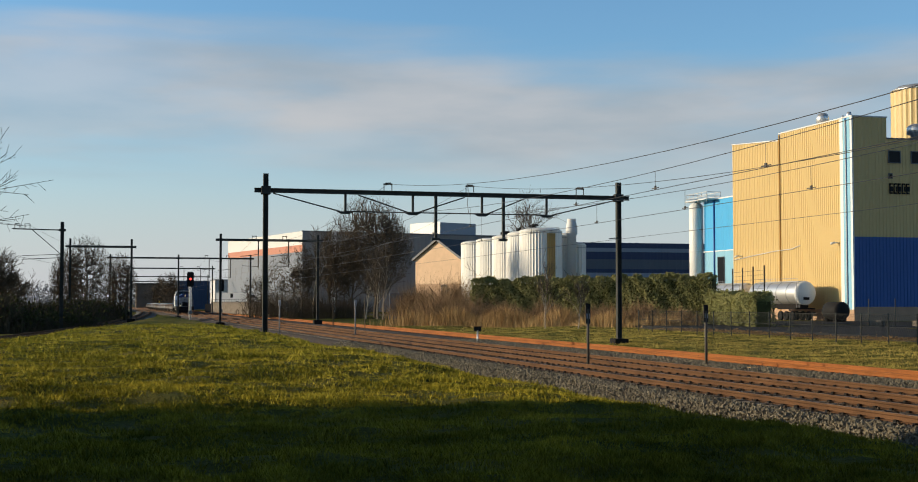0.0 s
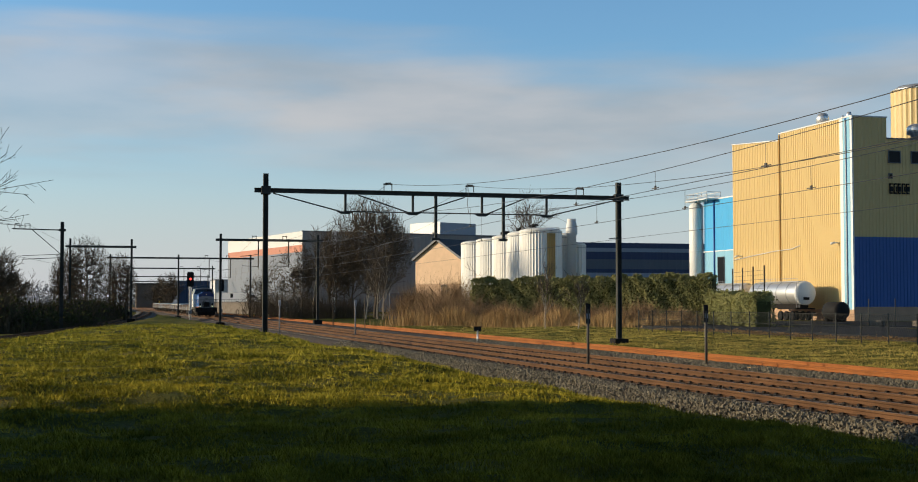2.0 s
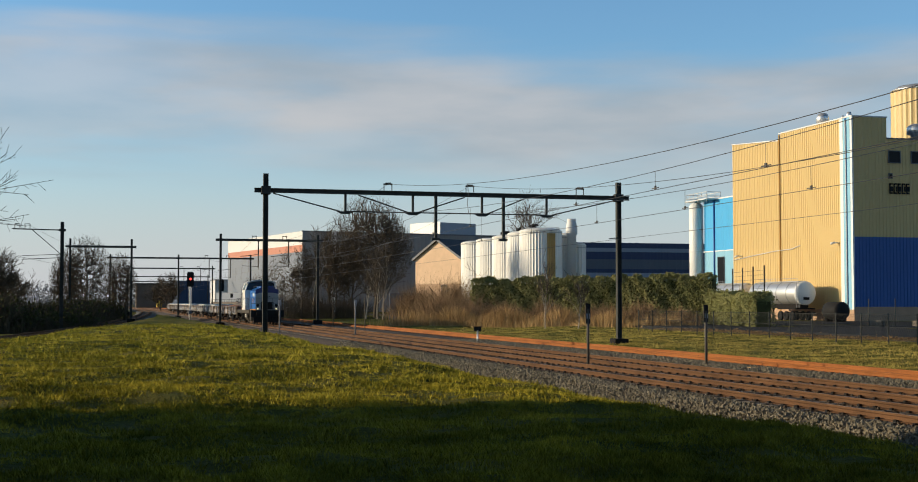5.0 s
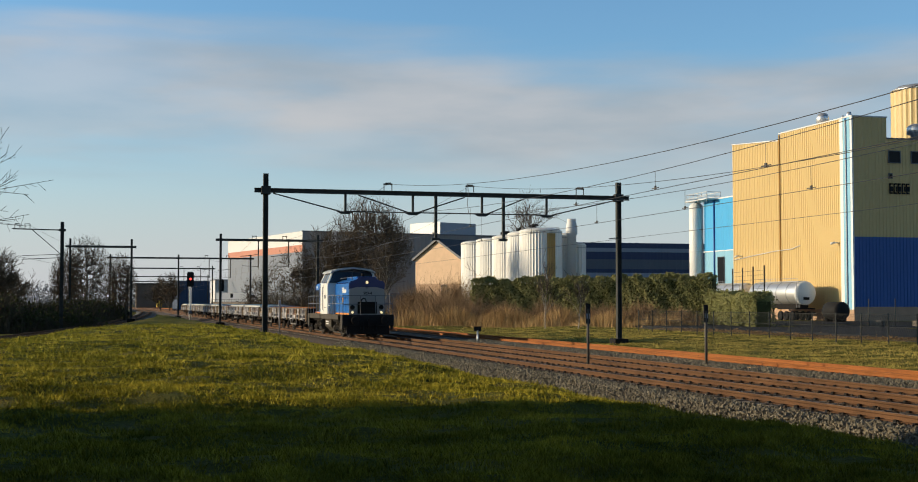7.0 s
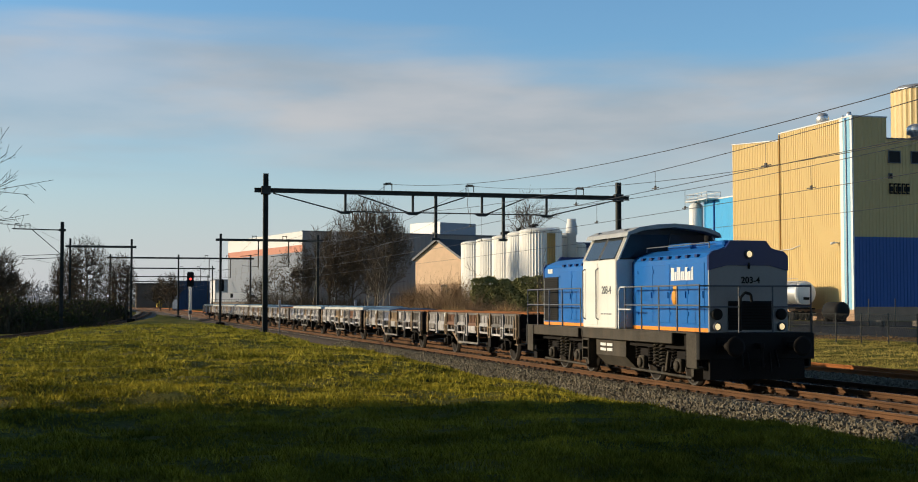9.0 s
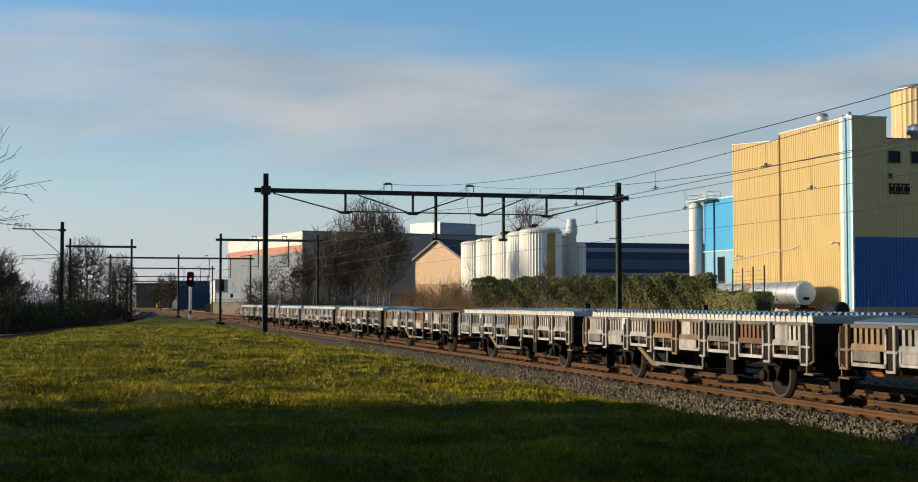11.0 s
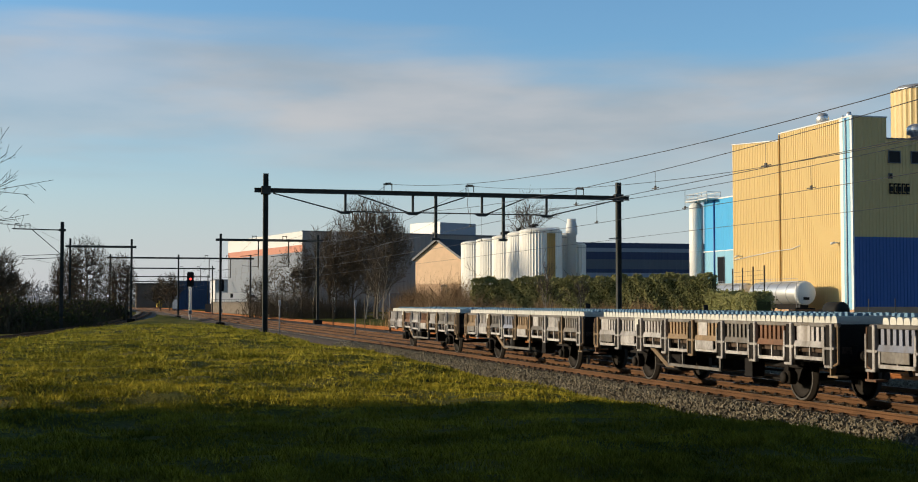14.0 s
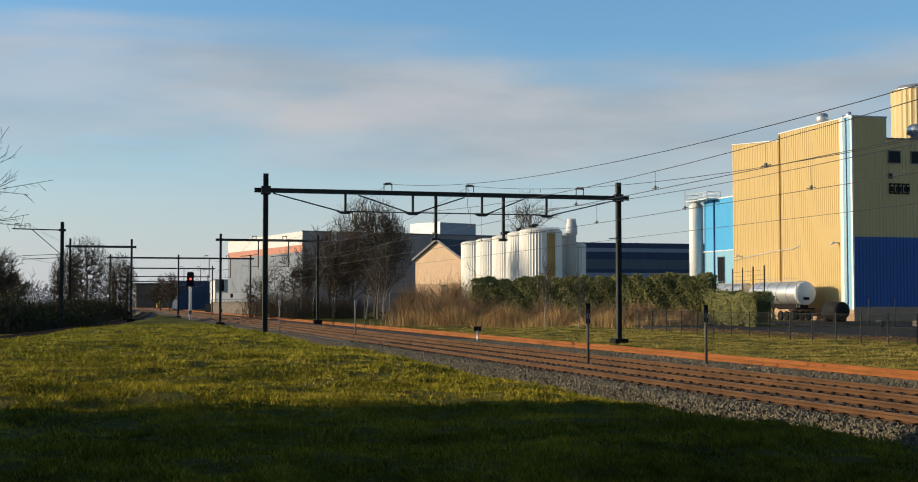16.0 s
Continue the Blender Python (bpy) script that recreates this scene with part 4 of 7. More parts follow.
def silos():
    # sideways offset and distance from the viewer, radius, height
    row = ((3.55, 238.0, 3.13, 13.3), (6.2, 227.5, 3.13, 13.3), (8.65, 217.0, 3.13, 13.3), (10.75, 206.0, 3.13, 13.3), (12.1, 195.0, 3.13, 13.15), (15.9, 199.0, 1.2, 12.4), (18.3, 199.0, 0.9, 10.95))
    for i, (X, Y, r, h) in enumerate(row):
        x, y = plan(X, Y)
        h -= 0.55 if r > 2 else 0.3
        s = thing("silo", "white weathered ribbed storage silo with flat domed lid", "silo", pose(x, y, 0), "silo cluster")
        bm = B()
        cyl_ribbed(bm, r, 0, h, int(15 * r), 0.07)
        part("shell", bm, M["white_silo"], s)
        bm = B()
        revolve(bm, ((r + 0.10, h - 0.05), (r + 0.10, h + 0.06), (r * 0.95, h + 0.2), (r * 0.7, h + 0.42), (r * 0.2, h + 0.5)), 32)
        part("lid", bm, M["white_silo"], s)
        bm = B()
        revolve(bm, ((r + 0.08, h - 0.30), (r + 0.11, h - 0.30), (r + 0.11, h - 0.22), (r + 0.08, h - 0.22)), 32)
        part("band", bm, M["steel_galv"], s, "dull metal band under the lid")
        if i in (2, 3, 4):
            bm = B()
            revolve(bm, ((0.22, 0.3), (0.22, 0.75), (0.5, 0.8), (0.5, 1.05), (0.2, 1.1)), 12, "z", (0.2, -0.9, h))
            box(bm, -0.6, 0.3, -1.7, -1.0, h + 0.3, h + 0.95, 0.05); rod(bm, (0.2, -0.9, h + 0.6), (-0.3, -1.4, h + 0.7), 0.15, n=8)
            part("vent", bm, M["black"], s, "dark roof fan")
        if i == 4:
            # handrail round the lid and the ochre pipes down its side
            bm = B()
            for k in range(20):
                a, b = 2 * math.pi * k / 20, 2 * math.pi * (k + 1) / 20
                rod(bm, (r * 0.9 * math.cos(a), r * 0.9 * math.sin(a), h + 0.5), (r * 0.9 * math.cos(b), r * 0.9 * math.sin(b), h + 0.5), 0.03, n=4)
                rod(bm, (r * 0.9 * math.cos(a), r * 0.9 * math.sin(a), h + 0.1), (r * 0.9 * math.cos(a), r * 0.9 * math.sin(a), h + 0.5), 0.025, n=4)
            part("handrail", bm, M["steel_galv"], s)
            for k in range(5):
                a = radians(1 + k * 5.0)
                bm = B()
                rod(bm, ((r + 0.08) * math.cos(a), (r + 0.08) * math.sin(a), 0), ((r + 0.08) * math.cos(a), (r + 0.08) * math.sin(a), h - 0.4), 0.13, n=8)
                part("pipe", bm, M["ochre"], s, "ochre vertical pipe")
    x, y = plan(16.9, 197.0)
    c = thing("exhaust_stack", "slim pale grey exhaust stack beside the silos", "chimney", pose(x, y, 0))
    bm = B()
    revolve(bm, ((0.7, 0), (0.7, 12.1), (0.88, 12.3), (0.88, 13.1), (0.65, 14.4), (0.65, 14.6), (0.58, 14.6)), 20)
    part("pipe", bm, M["grey_light"], c)


def house():
    h = thing("gabled_house", "buff brick gabled building with dark sheet roof", "house", pose(-253.2, 50.9, 0, 0, 0, -58))
    w = 6.24
    bm = B()
    prism(bm, ((-w, 5.73), (w, 5.73), (w, 10.8), (0, 14.28), (-w, 10.8)), -16, 0, "x")
    part("wall", bm, M["brick"], h, "buff upper brickwork")
    bm = B()
    prism(bm, ((-w + 0.04, -0.5), (w - 0.04, -0.5), (w - 0.04, 5.73), (-w + 0.04, 5.73)), -15.9, -0.04, "x")
    part("wall", bm, M["brick_dark"], h, "browner lower brickwork")
    for s in (-1, 1):
        bm = B()
        prism(bm, ((s * (w + 0.5), 10.45), (0, 14.4), (0, 14.75), (s * (w + 0.5), 10.8)), -16.3, 0.45, "x")
        part("roof", bm, M["roof_dark"], h)
        bm = B()
        prism(bm, ((s * (w + 0.55), 10.35), (0, 14.35), (0, 14.8), (s * (w + 0.55), 10.83)), 0.45, 0.55, "x")
        part("verge_board", bm, M["grey_dark"], h)
    window_part(h, -0.02, 0, 1.0, 2.5, 3.0, 5.6, "x", 1)
    g = thing("garden_wall", "low dark grey concrete wall beside the house", "wall", pose(-172, 20, 0))
    bm = B()
    box(bm, -0.15, 0.15, 3.2, 7.2, -0.3, 3.2); box(bm, -0.2, 0.2, 3.2, 7.2, 3.2, 3.3)
    part("wall", bm, M["grey_dark"], g)


def navy_hall():
    h = thing("navy_hall", "long navy and grey banded industrial hall", "hall", pose(-208.0, 60.2, 0))
    for z0, z1, mm, o in ((0, 6.0, "grey_wall", 0.0), (6.0, 7.1, "grey_wall", 0.05), (7.1, 7.75, "navy", 0.02), (7.75, 9.4, "grey_dark", -0.04), (9.4, 10.65, "navy", 0.02), (10.65, 11.3, "grey_wall", 0.05), (11.3, 12.2, "navy", 0.1)):
        bm = B()
        ribbed(bm, 0, 33.4, o, z0, z1, 1.2, 0.03, 1, "y")
        part("cladding_band", bm, M[mm], h)
    bm = B()
    box(bm, -24, -0.12, 0, 33.4, 0, 12.1)
    part("core", bm, M["navy"], h)


def warehouse():
    def at(X, Y):
        return X * math.sin(HEADING) - Y * math.cos(HEADING), X * math.cos(HEADING) + Y * math.sin(HEADING) - 14.515
    c, a = Vector(at(-33.4, 280)), Vector(at(-57.6, 328))
    rz = math.degrees(math.atan2(a.y - c.y, a.x - c.x))
    w = thing("warehouse", "large warehouse with pale and dark grey cladding and orange band", "warehouse", pose(c.x, c.y, 0, 0, 0, rz))
    ln, dp = 54, 60
    sgn = -1
    bm = B()
    box(bm, 0.1, ln, sgn * dp, sgn * 0.1, 0, 17.2)
    part("core", bm, M["grey_dark"], w)
    for z0, z1, mm in ((0, 12.9, "haze_blue"), (12.9, 14.4, "orange_dull"), (14.4, 17.3, "grey_light")):
        bm = B()
        ribbed(bm, 0, ln, 0.0, z0, z1, 0.9, 0.04, 1)
        part("side_cladding", bm, M[mm], w)
    bm = B()
    ribbed(bm, -dp, 0, 0.0, 0, 17.2, 0.9, 0.05, -1, "y")
    part("front_cladding", bm, M["front_grey"], w)
    bm = B()
    box(bm, -0.2, 0.3, -dp, 0.1, 17.15, 17.4)
    part("coping", bm, M["grey_dark"], w)
    bm = B()
    box(bm, -0.6, -0.1, -7.5, -6.5, 0, 17.5)
    part("buttress", bm, M["grey_light"], w)
    b0 = Vector(at(-4.7, 331))
    t = thing("roof_block", "pale grey cubic plant block above the warehouse", "building", pose(b0.x, b0.y, 0, 0, 0, rz + 14))
    bm = B()
    box(bm, 0, 12, -12, 0, 0, 22.3, 0.1)
    part("block", bm, M["grey_wall"], t)
    bm = B()
    box(bm, -0.02, 12, 0.0, 0.12, 16, 22.4)
    part("side_cladding", bm, M["white"], t, "white side cladding")
    # low buildings at the far end of the line
    d0 = at(-75.5, 380)
    k = thing("blue_shed", "dark blue sheet-metal shed at the far end of the line", "shed", pose(d0[0], d0[1], 0))
    bm = B()
    ribbed(bm, -5.7, 3.4, 0, 0, 8.3, 0.5, 0.05, 1, "y")
    part("end_wall", bm, M["container"], k)
    bm = B()
    ribbed(bm, -25, -0.0, -5.7, 0, 8.3, 0.5, 0.05, -1)
    part("side_wall", bm, M["container"], k)
    bm = B()
    box(bm, -25, -0.05, -5.6, 3.4, 0, 8.35)
    part("core", bm, M["container"], k)
    d1 = at(-62.0, 345)
    k = thing("pale_building", "pale rendered building beside the blue shed", "building", pose(d1[0], d1[1], 0))
    bm = B()
    box(bm, -14, 0, -2.0, 2.2, 0, 7.9, 0.05)
    part("wall", bm, M["grey_light"], k)
    bm = B()
    box(bm, -14.2, 0.2, -2.2, 2.4, 7.9, 8.1)
    part("roof", bm, M["grey_dark"], k)
    d2 = at(-123, 520)
    k = thing("brown_hall", "brown brick station hall in the far distance", "building", pose(d2[0], d2[1], 0))
    bm = B()
    box(bm, -12, 0, -4.5, 10.5, 0, 9.2, 0.05)
    part("wall", bm, M["hall_brown"], k)
    bm = B()
    box(bm, -12.3, 0.3, -4.8, 10.8, 9.2, 9.7)
    part("roof", bm, M["roof_dark"], k)


factory()
blue_block()
silos()
house()
navy_hall()
warehouse()


# ---- trees, hedge and brush ----
def tubes(segs, sides=3):
    """Vertices and faces of thin tapered tubes; segs: rows of ax ay az bx by bz ra rb."""
    s = np.asarray(segs, float)
    a, b, ra, rb = s[:, :3], s[:, 3:6], s[:, 6], s[:, 7]
    w = b - a
    w /= np.linalg.norm(w, axis=1, keepdims=True) + 1e-9
    ref = np.where(np.abs(w[:, 2:3]) > 0.9, np.array([[1.0, 0, 0]]), np.array([[0, 0, 1.0]]))
    u = np.cross(w, ref); u /= np.linalg.norm(u, axis=1, keepdims=True) + 1e-9
    v = np.cross(w, u)
    k = len(s)
    V = np.zeros((k, sides * 2, 3))
    for i in range(sides):
        t = 2 * math.pi * i / sides
        o = u * math.cos(t) + v * math.sin(t)
        V[:, i] = a + o * ra[:, None]
        V[:, sides + i] = b + o * rb[:, None]
    f = np.array([(i, (i + 1) % sides, sides + (i + 1) % sides, sides + i) for i in range(sides)])
    F = (f[None] + (2 * sides) * np.arange(k)[:, None, None]).reshape(-1, 4)
    return V.reshape(-1, 3), F


def grow(seed, height, spread, trunk_r, levels=5, fork=3, droop=0.0, start=0.25, straight=0.75, reach=0.34):
    """The branches of a bare tree, as (thick, thin) segment lists."""
    R = random.Random(seed)
    thick, thin = [], []

    def branch(p, d, ln, r, lev):
        steps = 4 if lev < 2 else 3
        nodes = [p]
        for i in range(steps):
            d = (d + Vector((R.gauss(0, 0.13), R.gauss(0, 0.13), R.gauss(0.03, 0.08) - droop * lev * 0.05))).normalized()
            q = p + d * (ln / steps)
            r2 = r * (1 - 0.16)
            (thick if lev < 2 else thin).append((*p, *q, r, r2))
            p, r = q, r2
            nodes.append((p.copy(), d.copy(), r))
        if lev >= levels:
            return
        kids = fork + (1 if R.random() < 0.5 else 0)
        for i in range(kids + 1):
            j = R.randint(1, steps)
            q, dd, rr = nodes[j]
            ax = Vector((R.gauss(0, 1), R.gauss(0, 1), R.gauss(0, 0.6))).normalized()
            side = (dd.cross(ax)).normalized()
            nd = (dd * R.uniform(0.45, 0.9) + side * R.uniform(0.5, 0.95) * spread + Vector((0, 0, 0.15))).normalized()
            branch(q, nd, ln * R.uniform(0.5, 0.74), max(rr * R.uniform(0.45, 0.65), 0.008), lev + 1)

    p, d, r = Vector((0, 0, -0.3)), Vector((0, 0, 1)), trunk_r
    n = 9
    for i in range(n):
        d = (d + Vector((R.gauss(0, 0.05), R.gauss(0, 0.05), 0))).normalized()
        q = p + d * (height * straight / n)
        thick.append((*p, *q, r, r * 0.9))
        p, r = q, r * 0.9
        if (i + 1) / n > start:
            for k in range(2):
                t = R.uniform(0, 6.28)
                f = 1 - 0.55 * ((i + 1) / n - start) / (1 - start)
                branch(p, Vector((math.cos(t) * spread, math.sin(t) * spread, R.uniform(0.5, 1.1))).normalized(), height * reach * f, r * 0.55, 1)
    for k in range(5):
        t = 6.28 * k / 5 + R.uniform(-0.4, 0.4)
        o = R.uniform(0.15, 0.65) * spread
        branch(p, Vector((math.cos(t) * o, math.sin(t) * o, 1.0)).normalized(), height * (1 - straight) * R.uniform(0.6, 0.85), r * 0.6, 1)
    return thick, thin


def bare_tree(x, y, height, spread=0.8, trunk_r=0.3, seed=1, levels=4, fork=3, label="bare winter tree with fine brown twigs", material="bark", z=None, twig=1.0, start=0.25, name="tree", straight=0.6, reach=0.34):
    t = thing(name, label, "tree", pose(x, y, float(ground_z(x, y)) if z is None else z), "bare trees")
    thick, thin = grow(seed, height, spread, trunk_r, levels, fork, 0, start, straight, reach)
    V, F = tubes(thick, 6)
    soup("trunk", V, F, M[material], parent=t, kind="")
    thin = np.array(thin)
    thin[:, 6:] = np.maximum(thin[:, 6:] * twig, 0.007 * twig)
    V, F = tubes(thin, 3)
    soup("crown", V, F, M["twig"] if material == "bark" else M["bark"], parent=t, kind="")["label"] = "fine bare twigs"
    return t


def dome_tree(X, Y, rad, z0, z1, trunk_r, seed, label, fine=1500, twig=1.0, stems=1):
    """A bare tree with a rounded crown: each twig springs from the nearest bough of the order before it."""
    g = np.random.default_rng(seed)
    x, y = plan(X, Y)
    gz = float(ground_z(x, y))
    t = thing("tree", label, "tree", pose(x, y, gz), "bare trees")
    zc, zr = (z0 + z1) / 2, (z1 - z0) / 2
    thick, thin, nodes = [], [], []
    for k in range(stems):
        a = 2 * math.pi * k / stems + g.uniform(0, 1)
        foot = np.array([math.cos(a), math.sin(a), 0]) * (0.5 * rad * (stems > 1))
        p, r = foot + (0, 0, -0.4), trunk_r
        steps = 9
        for i in range(steps):
            q = foot * (1 + 0.5 * i / steps) + np.array([g.normal(0, 0.02 * rad), g.normal(0, 0.02 * rad), -0.4 + (zc + 0.35 * zr + 0.4) * (i + 1) / steps])
            thick.append((*p, *q, r, r * 0.9))
            p, r = q, r * 0.9
            if q[2] > z0 * 0.55 + 0.5:
                nodes.append(q)
    nodes = np.array(nodes)
    lobes = g.normal(0, 1, (7, 3)); lobes /= np.linalg.norm(lobes, axis=1, keepdims=True)
    for n, lo, hi, rr in ((16 * stems, 0.35, 0.6, 0.42), (70, 0.5, 0.85, 0.24), (fine // 3, 0.45, 0.95, 0.1), (fine, 0.42, 1.0, 0.055), (fine * 2, 0.42, 1.1, 0.04)):
        d = g.normal(0, 1, (n, 3)); d /= np.linalg.norm(d, axis=1, keepdims=True)
        bump = 0.82 + 0.32 * np.max(d @ lobes.T, axis=1)
        f = (lo + (hi - lo) * g.random(n)) * bump
        P = d * f[:, None] * (rad, rad, zr) + (0, 0, zc)
        near = np.argmin(((P[:, None] - nodes[None] - (0, 0, 0.12 * rad)) ** 2).sum(-1), axis=1)
        Q = nodes[near]
        mid = (P + Q) / 2 + g.normal(0, 0.07, (n, 3)) * np.linalg.norm(P - Q, axis=1, keepdims=True) + (0, 0, -0.04 * rad)
        r0 = max(trunk_r * rr, 0.008 * twig)
        rows = list(np.column_stack([Q, mid, np.full(n, r0), np.full(n, r0 * 0.8)])) + list(np.column_stack([mid, P, np.full(n, r0 * 0.8), np.full(n, r0 * 0.45)]))
        (thick if rr > 0.15 else thin).extend(rows)
        nodes = np.concatenate([mid, P])
    V, F = tubes(thick, 6)
    soup("trunk", V, F, M["bark"], parent=t, kind="")
    V, F = tubes(thin, 3)
    soup("crown", V, F, M["twig"], parent=t, kind="")["label"] = "fine bare twigs"


def twig_bush(name, cx, cy, wx, wy, h, n, material, label, seed, r=0.012, category="bush"):
    """A thicket of many thin stems that fork once or twice."""
    g = np.random.default_rng(seed)
    x, y = cx + g.normal(0, wx / 2.2, n), cy + g.normal(0, wy / 2.2, n)
    z = ground_z(x, y)
    hh = h * g.uniform(0.45, 1.0, n) * np.exp(-0.5 * (((x - cx) / wx) ** 2 + ((y - cy) / wy) ** 2))
    p = np.stack([x, y, z], 1)
    d = np.stack([g.normal(0, 0.22, n), g.normal(0, 0.22, n), np.ones(n)], 1)
    segs = []
    rr = np.full(n, r)
    cur, L = p, hh * 0.5
    q = cur + d * L[:, None]
    segs.append(np.column_stack([cur, q, rr, rr * 0.7]))
    for k in range(3):
        d2 = d * 0.8 + g.normal(0, 0.45, d.shape)
        d2[:, 2] = np.abs(d2[:, 2]) * 0.8 + 0.25
        e = q + d2 * (L * g.uniform(0.5, 1.0, n))[:, None]
        segs.append(np.column_stack([q, e, rr * 0.7, rr * 0.35]))
        m = (q + e) / 2
        e2 = m + (d2 + g.normal(0, 0.5, d.shape)) * (L * 0.45)[:, None]
        segs.append(np.column_stack([m, e2, rr * 0.5, rr * 0.25]))
    V, F = tubes(np.concatenate(segs), 3)
    return soup(name, V, F, M[material], label, category, "stuff")


def leaf_cloud(P, size, g, flat=0.0):
    """A leaf (two triangles, bent) at every point."""
    k = len(P)
    a = g.normal(0, 1, (k, 3)); a /= np.linalg.norm(a, axis=1, keepdims=True)
    face = np.array([0.15, -0.8, 0.45]) * flat + g.normal(0, 1, (k, 3))
    b = np.cross(a, face); b /= np.linalg.norm(b, axis=1, keepdims=True) + 1e-9
    s = size * g.uniform(0.6, 1.4, (k, 1))
    n = np.cross(a, b) * s * 0.35
    V = np.stack([P - a * s, P + b * s * 0.6 + n, P + a * s, P - b * s * 0.6 + n], 1).reshape(-1, 3)
    i = 4 * np.arange(k)[:, None]
    F = np.concatenate([i + np.array([[0, 1, 2]]), i + np.array([[0, 2, 3]])])
    return V, F


def ivy_hedge(name, a, b, h0, h1, thick, n, size, material, label, seed, z0=-0.3, rough=0.35):
    """A dense hedge along a line: a core (shade-dark inside ivy), and leaves on an uneven skin."""
    g = np.random.default_rng(seed)
    a, b = np.array(a), np.array(b)
    ln = float(np.linalg.norm(b - a))
    u = (b - a) / ln
    w = np.array([-u[1], u[0]])
    t = g.uniform(0, 1, n)
    top = h0 + (h1 - h0) * t + 0.16 * np.sin(t * ln * 1.3) + 0.12 * np.sin(t * ln * 3.7 + 1) + 0.12 * np.sin(t * ln * 8.1)
    face = g.random(n)
    across = np.where(face < 0.42, -1, np.where(face < 0.62, 1, g.uniform(-1, 1, n))) * thick / 2
    hh = np.where(face < 0.62, g.uniform(0, 1, n), 1.0)
    bulge = rough * (np.sin(t * ln * 2.1 + hh * 5) * np.sin(hh * 7 + t * ln) * 0.6) + g.normal(0, rough * 0.35, n)
    across = across + np.where(face < 0.62, np.sign(across) * bulge, 0)
    z = z0 + hh * top + np.where(face >= 0.62, bulge * 0.6, 0)
    P = np.column_stack([a[0] + u[0] * t * ln + w[0] * across, a[1] + u[1] * t * ln + w[1] * across, z])
    V, F = leaf_cloud(P, size, g, 1.6)
    hd = tagged(new(name), label, "hedge")
    soup("leaves", V, F, M[material], parent=hd, kind="")
    bm = B()
    m = 24
    prev = None
    for i in range(m + 1):
        f = i / m
        tp = (h0 + (h1 - h0) * f) - 0.35
        c = a + (b - a) * f
        cur = [bm.verts.new((c[0] + w[0] * o, c[1] + w[1] * o, z)) for o, z in ((-thick * 0.36, z0 - 0.2), (-thick * 0.36, z0 + tp), (thick * 0.36, z0 + tp), (thick * 0.36, z0 - 0.2))]
        if prev:
            for k in range(3):
                bm.faces.new((prev[k], cur[k], cur[k + 1], prev[k + 1]))
        else:
            bm.faces.new(cur)
        prev = cur
    bm.faces.new(prev[::-1])
    part("inner_growth", bm, M["leaf_inner"] if material == "leaf" else M["conifer"], hd, "solid core standing in for the shaded inside")
    return hd


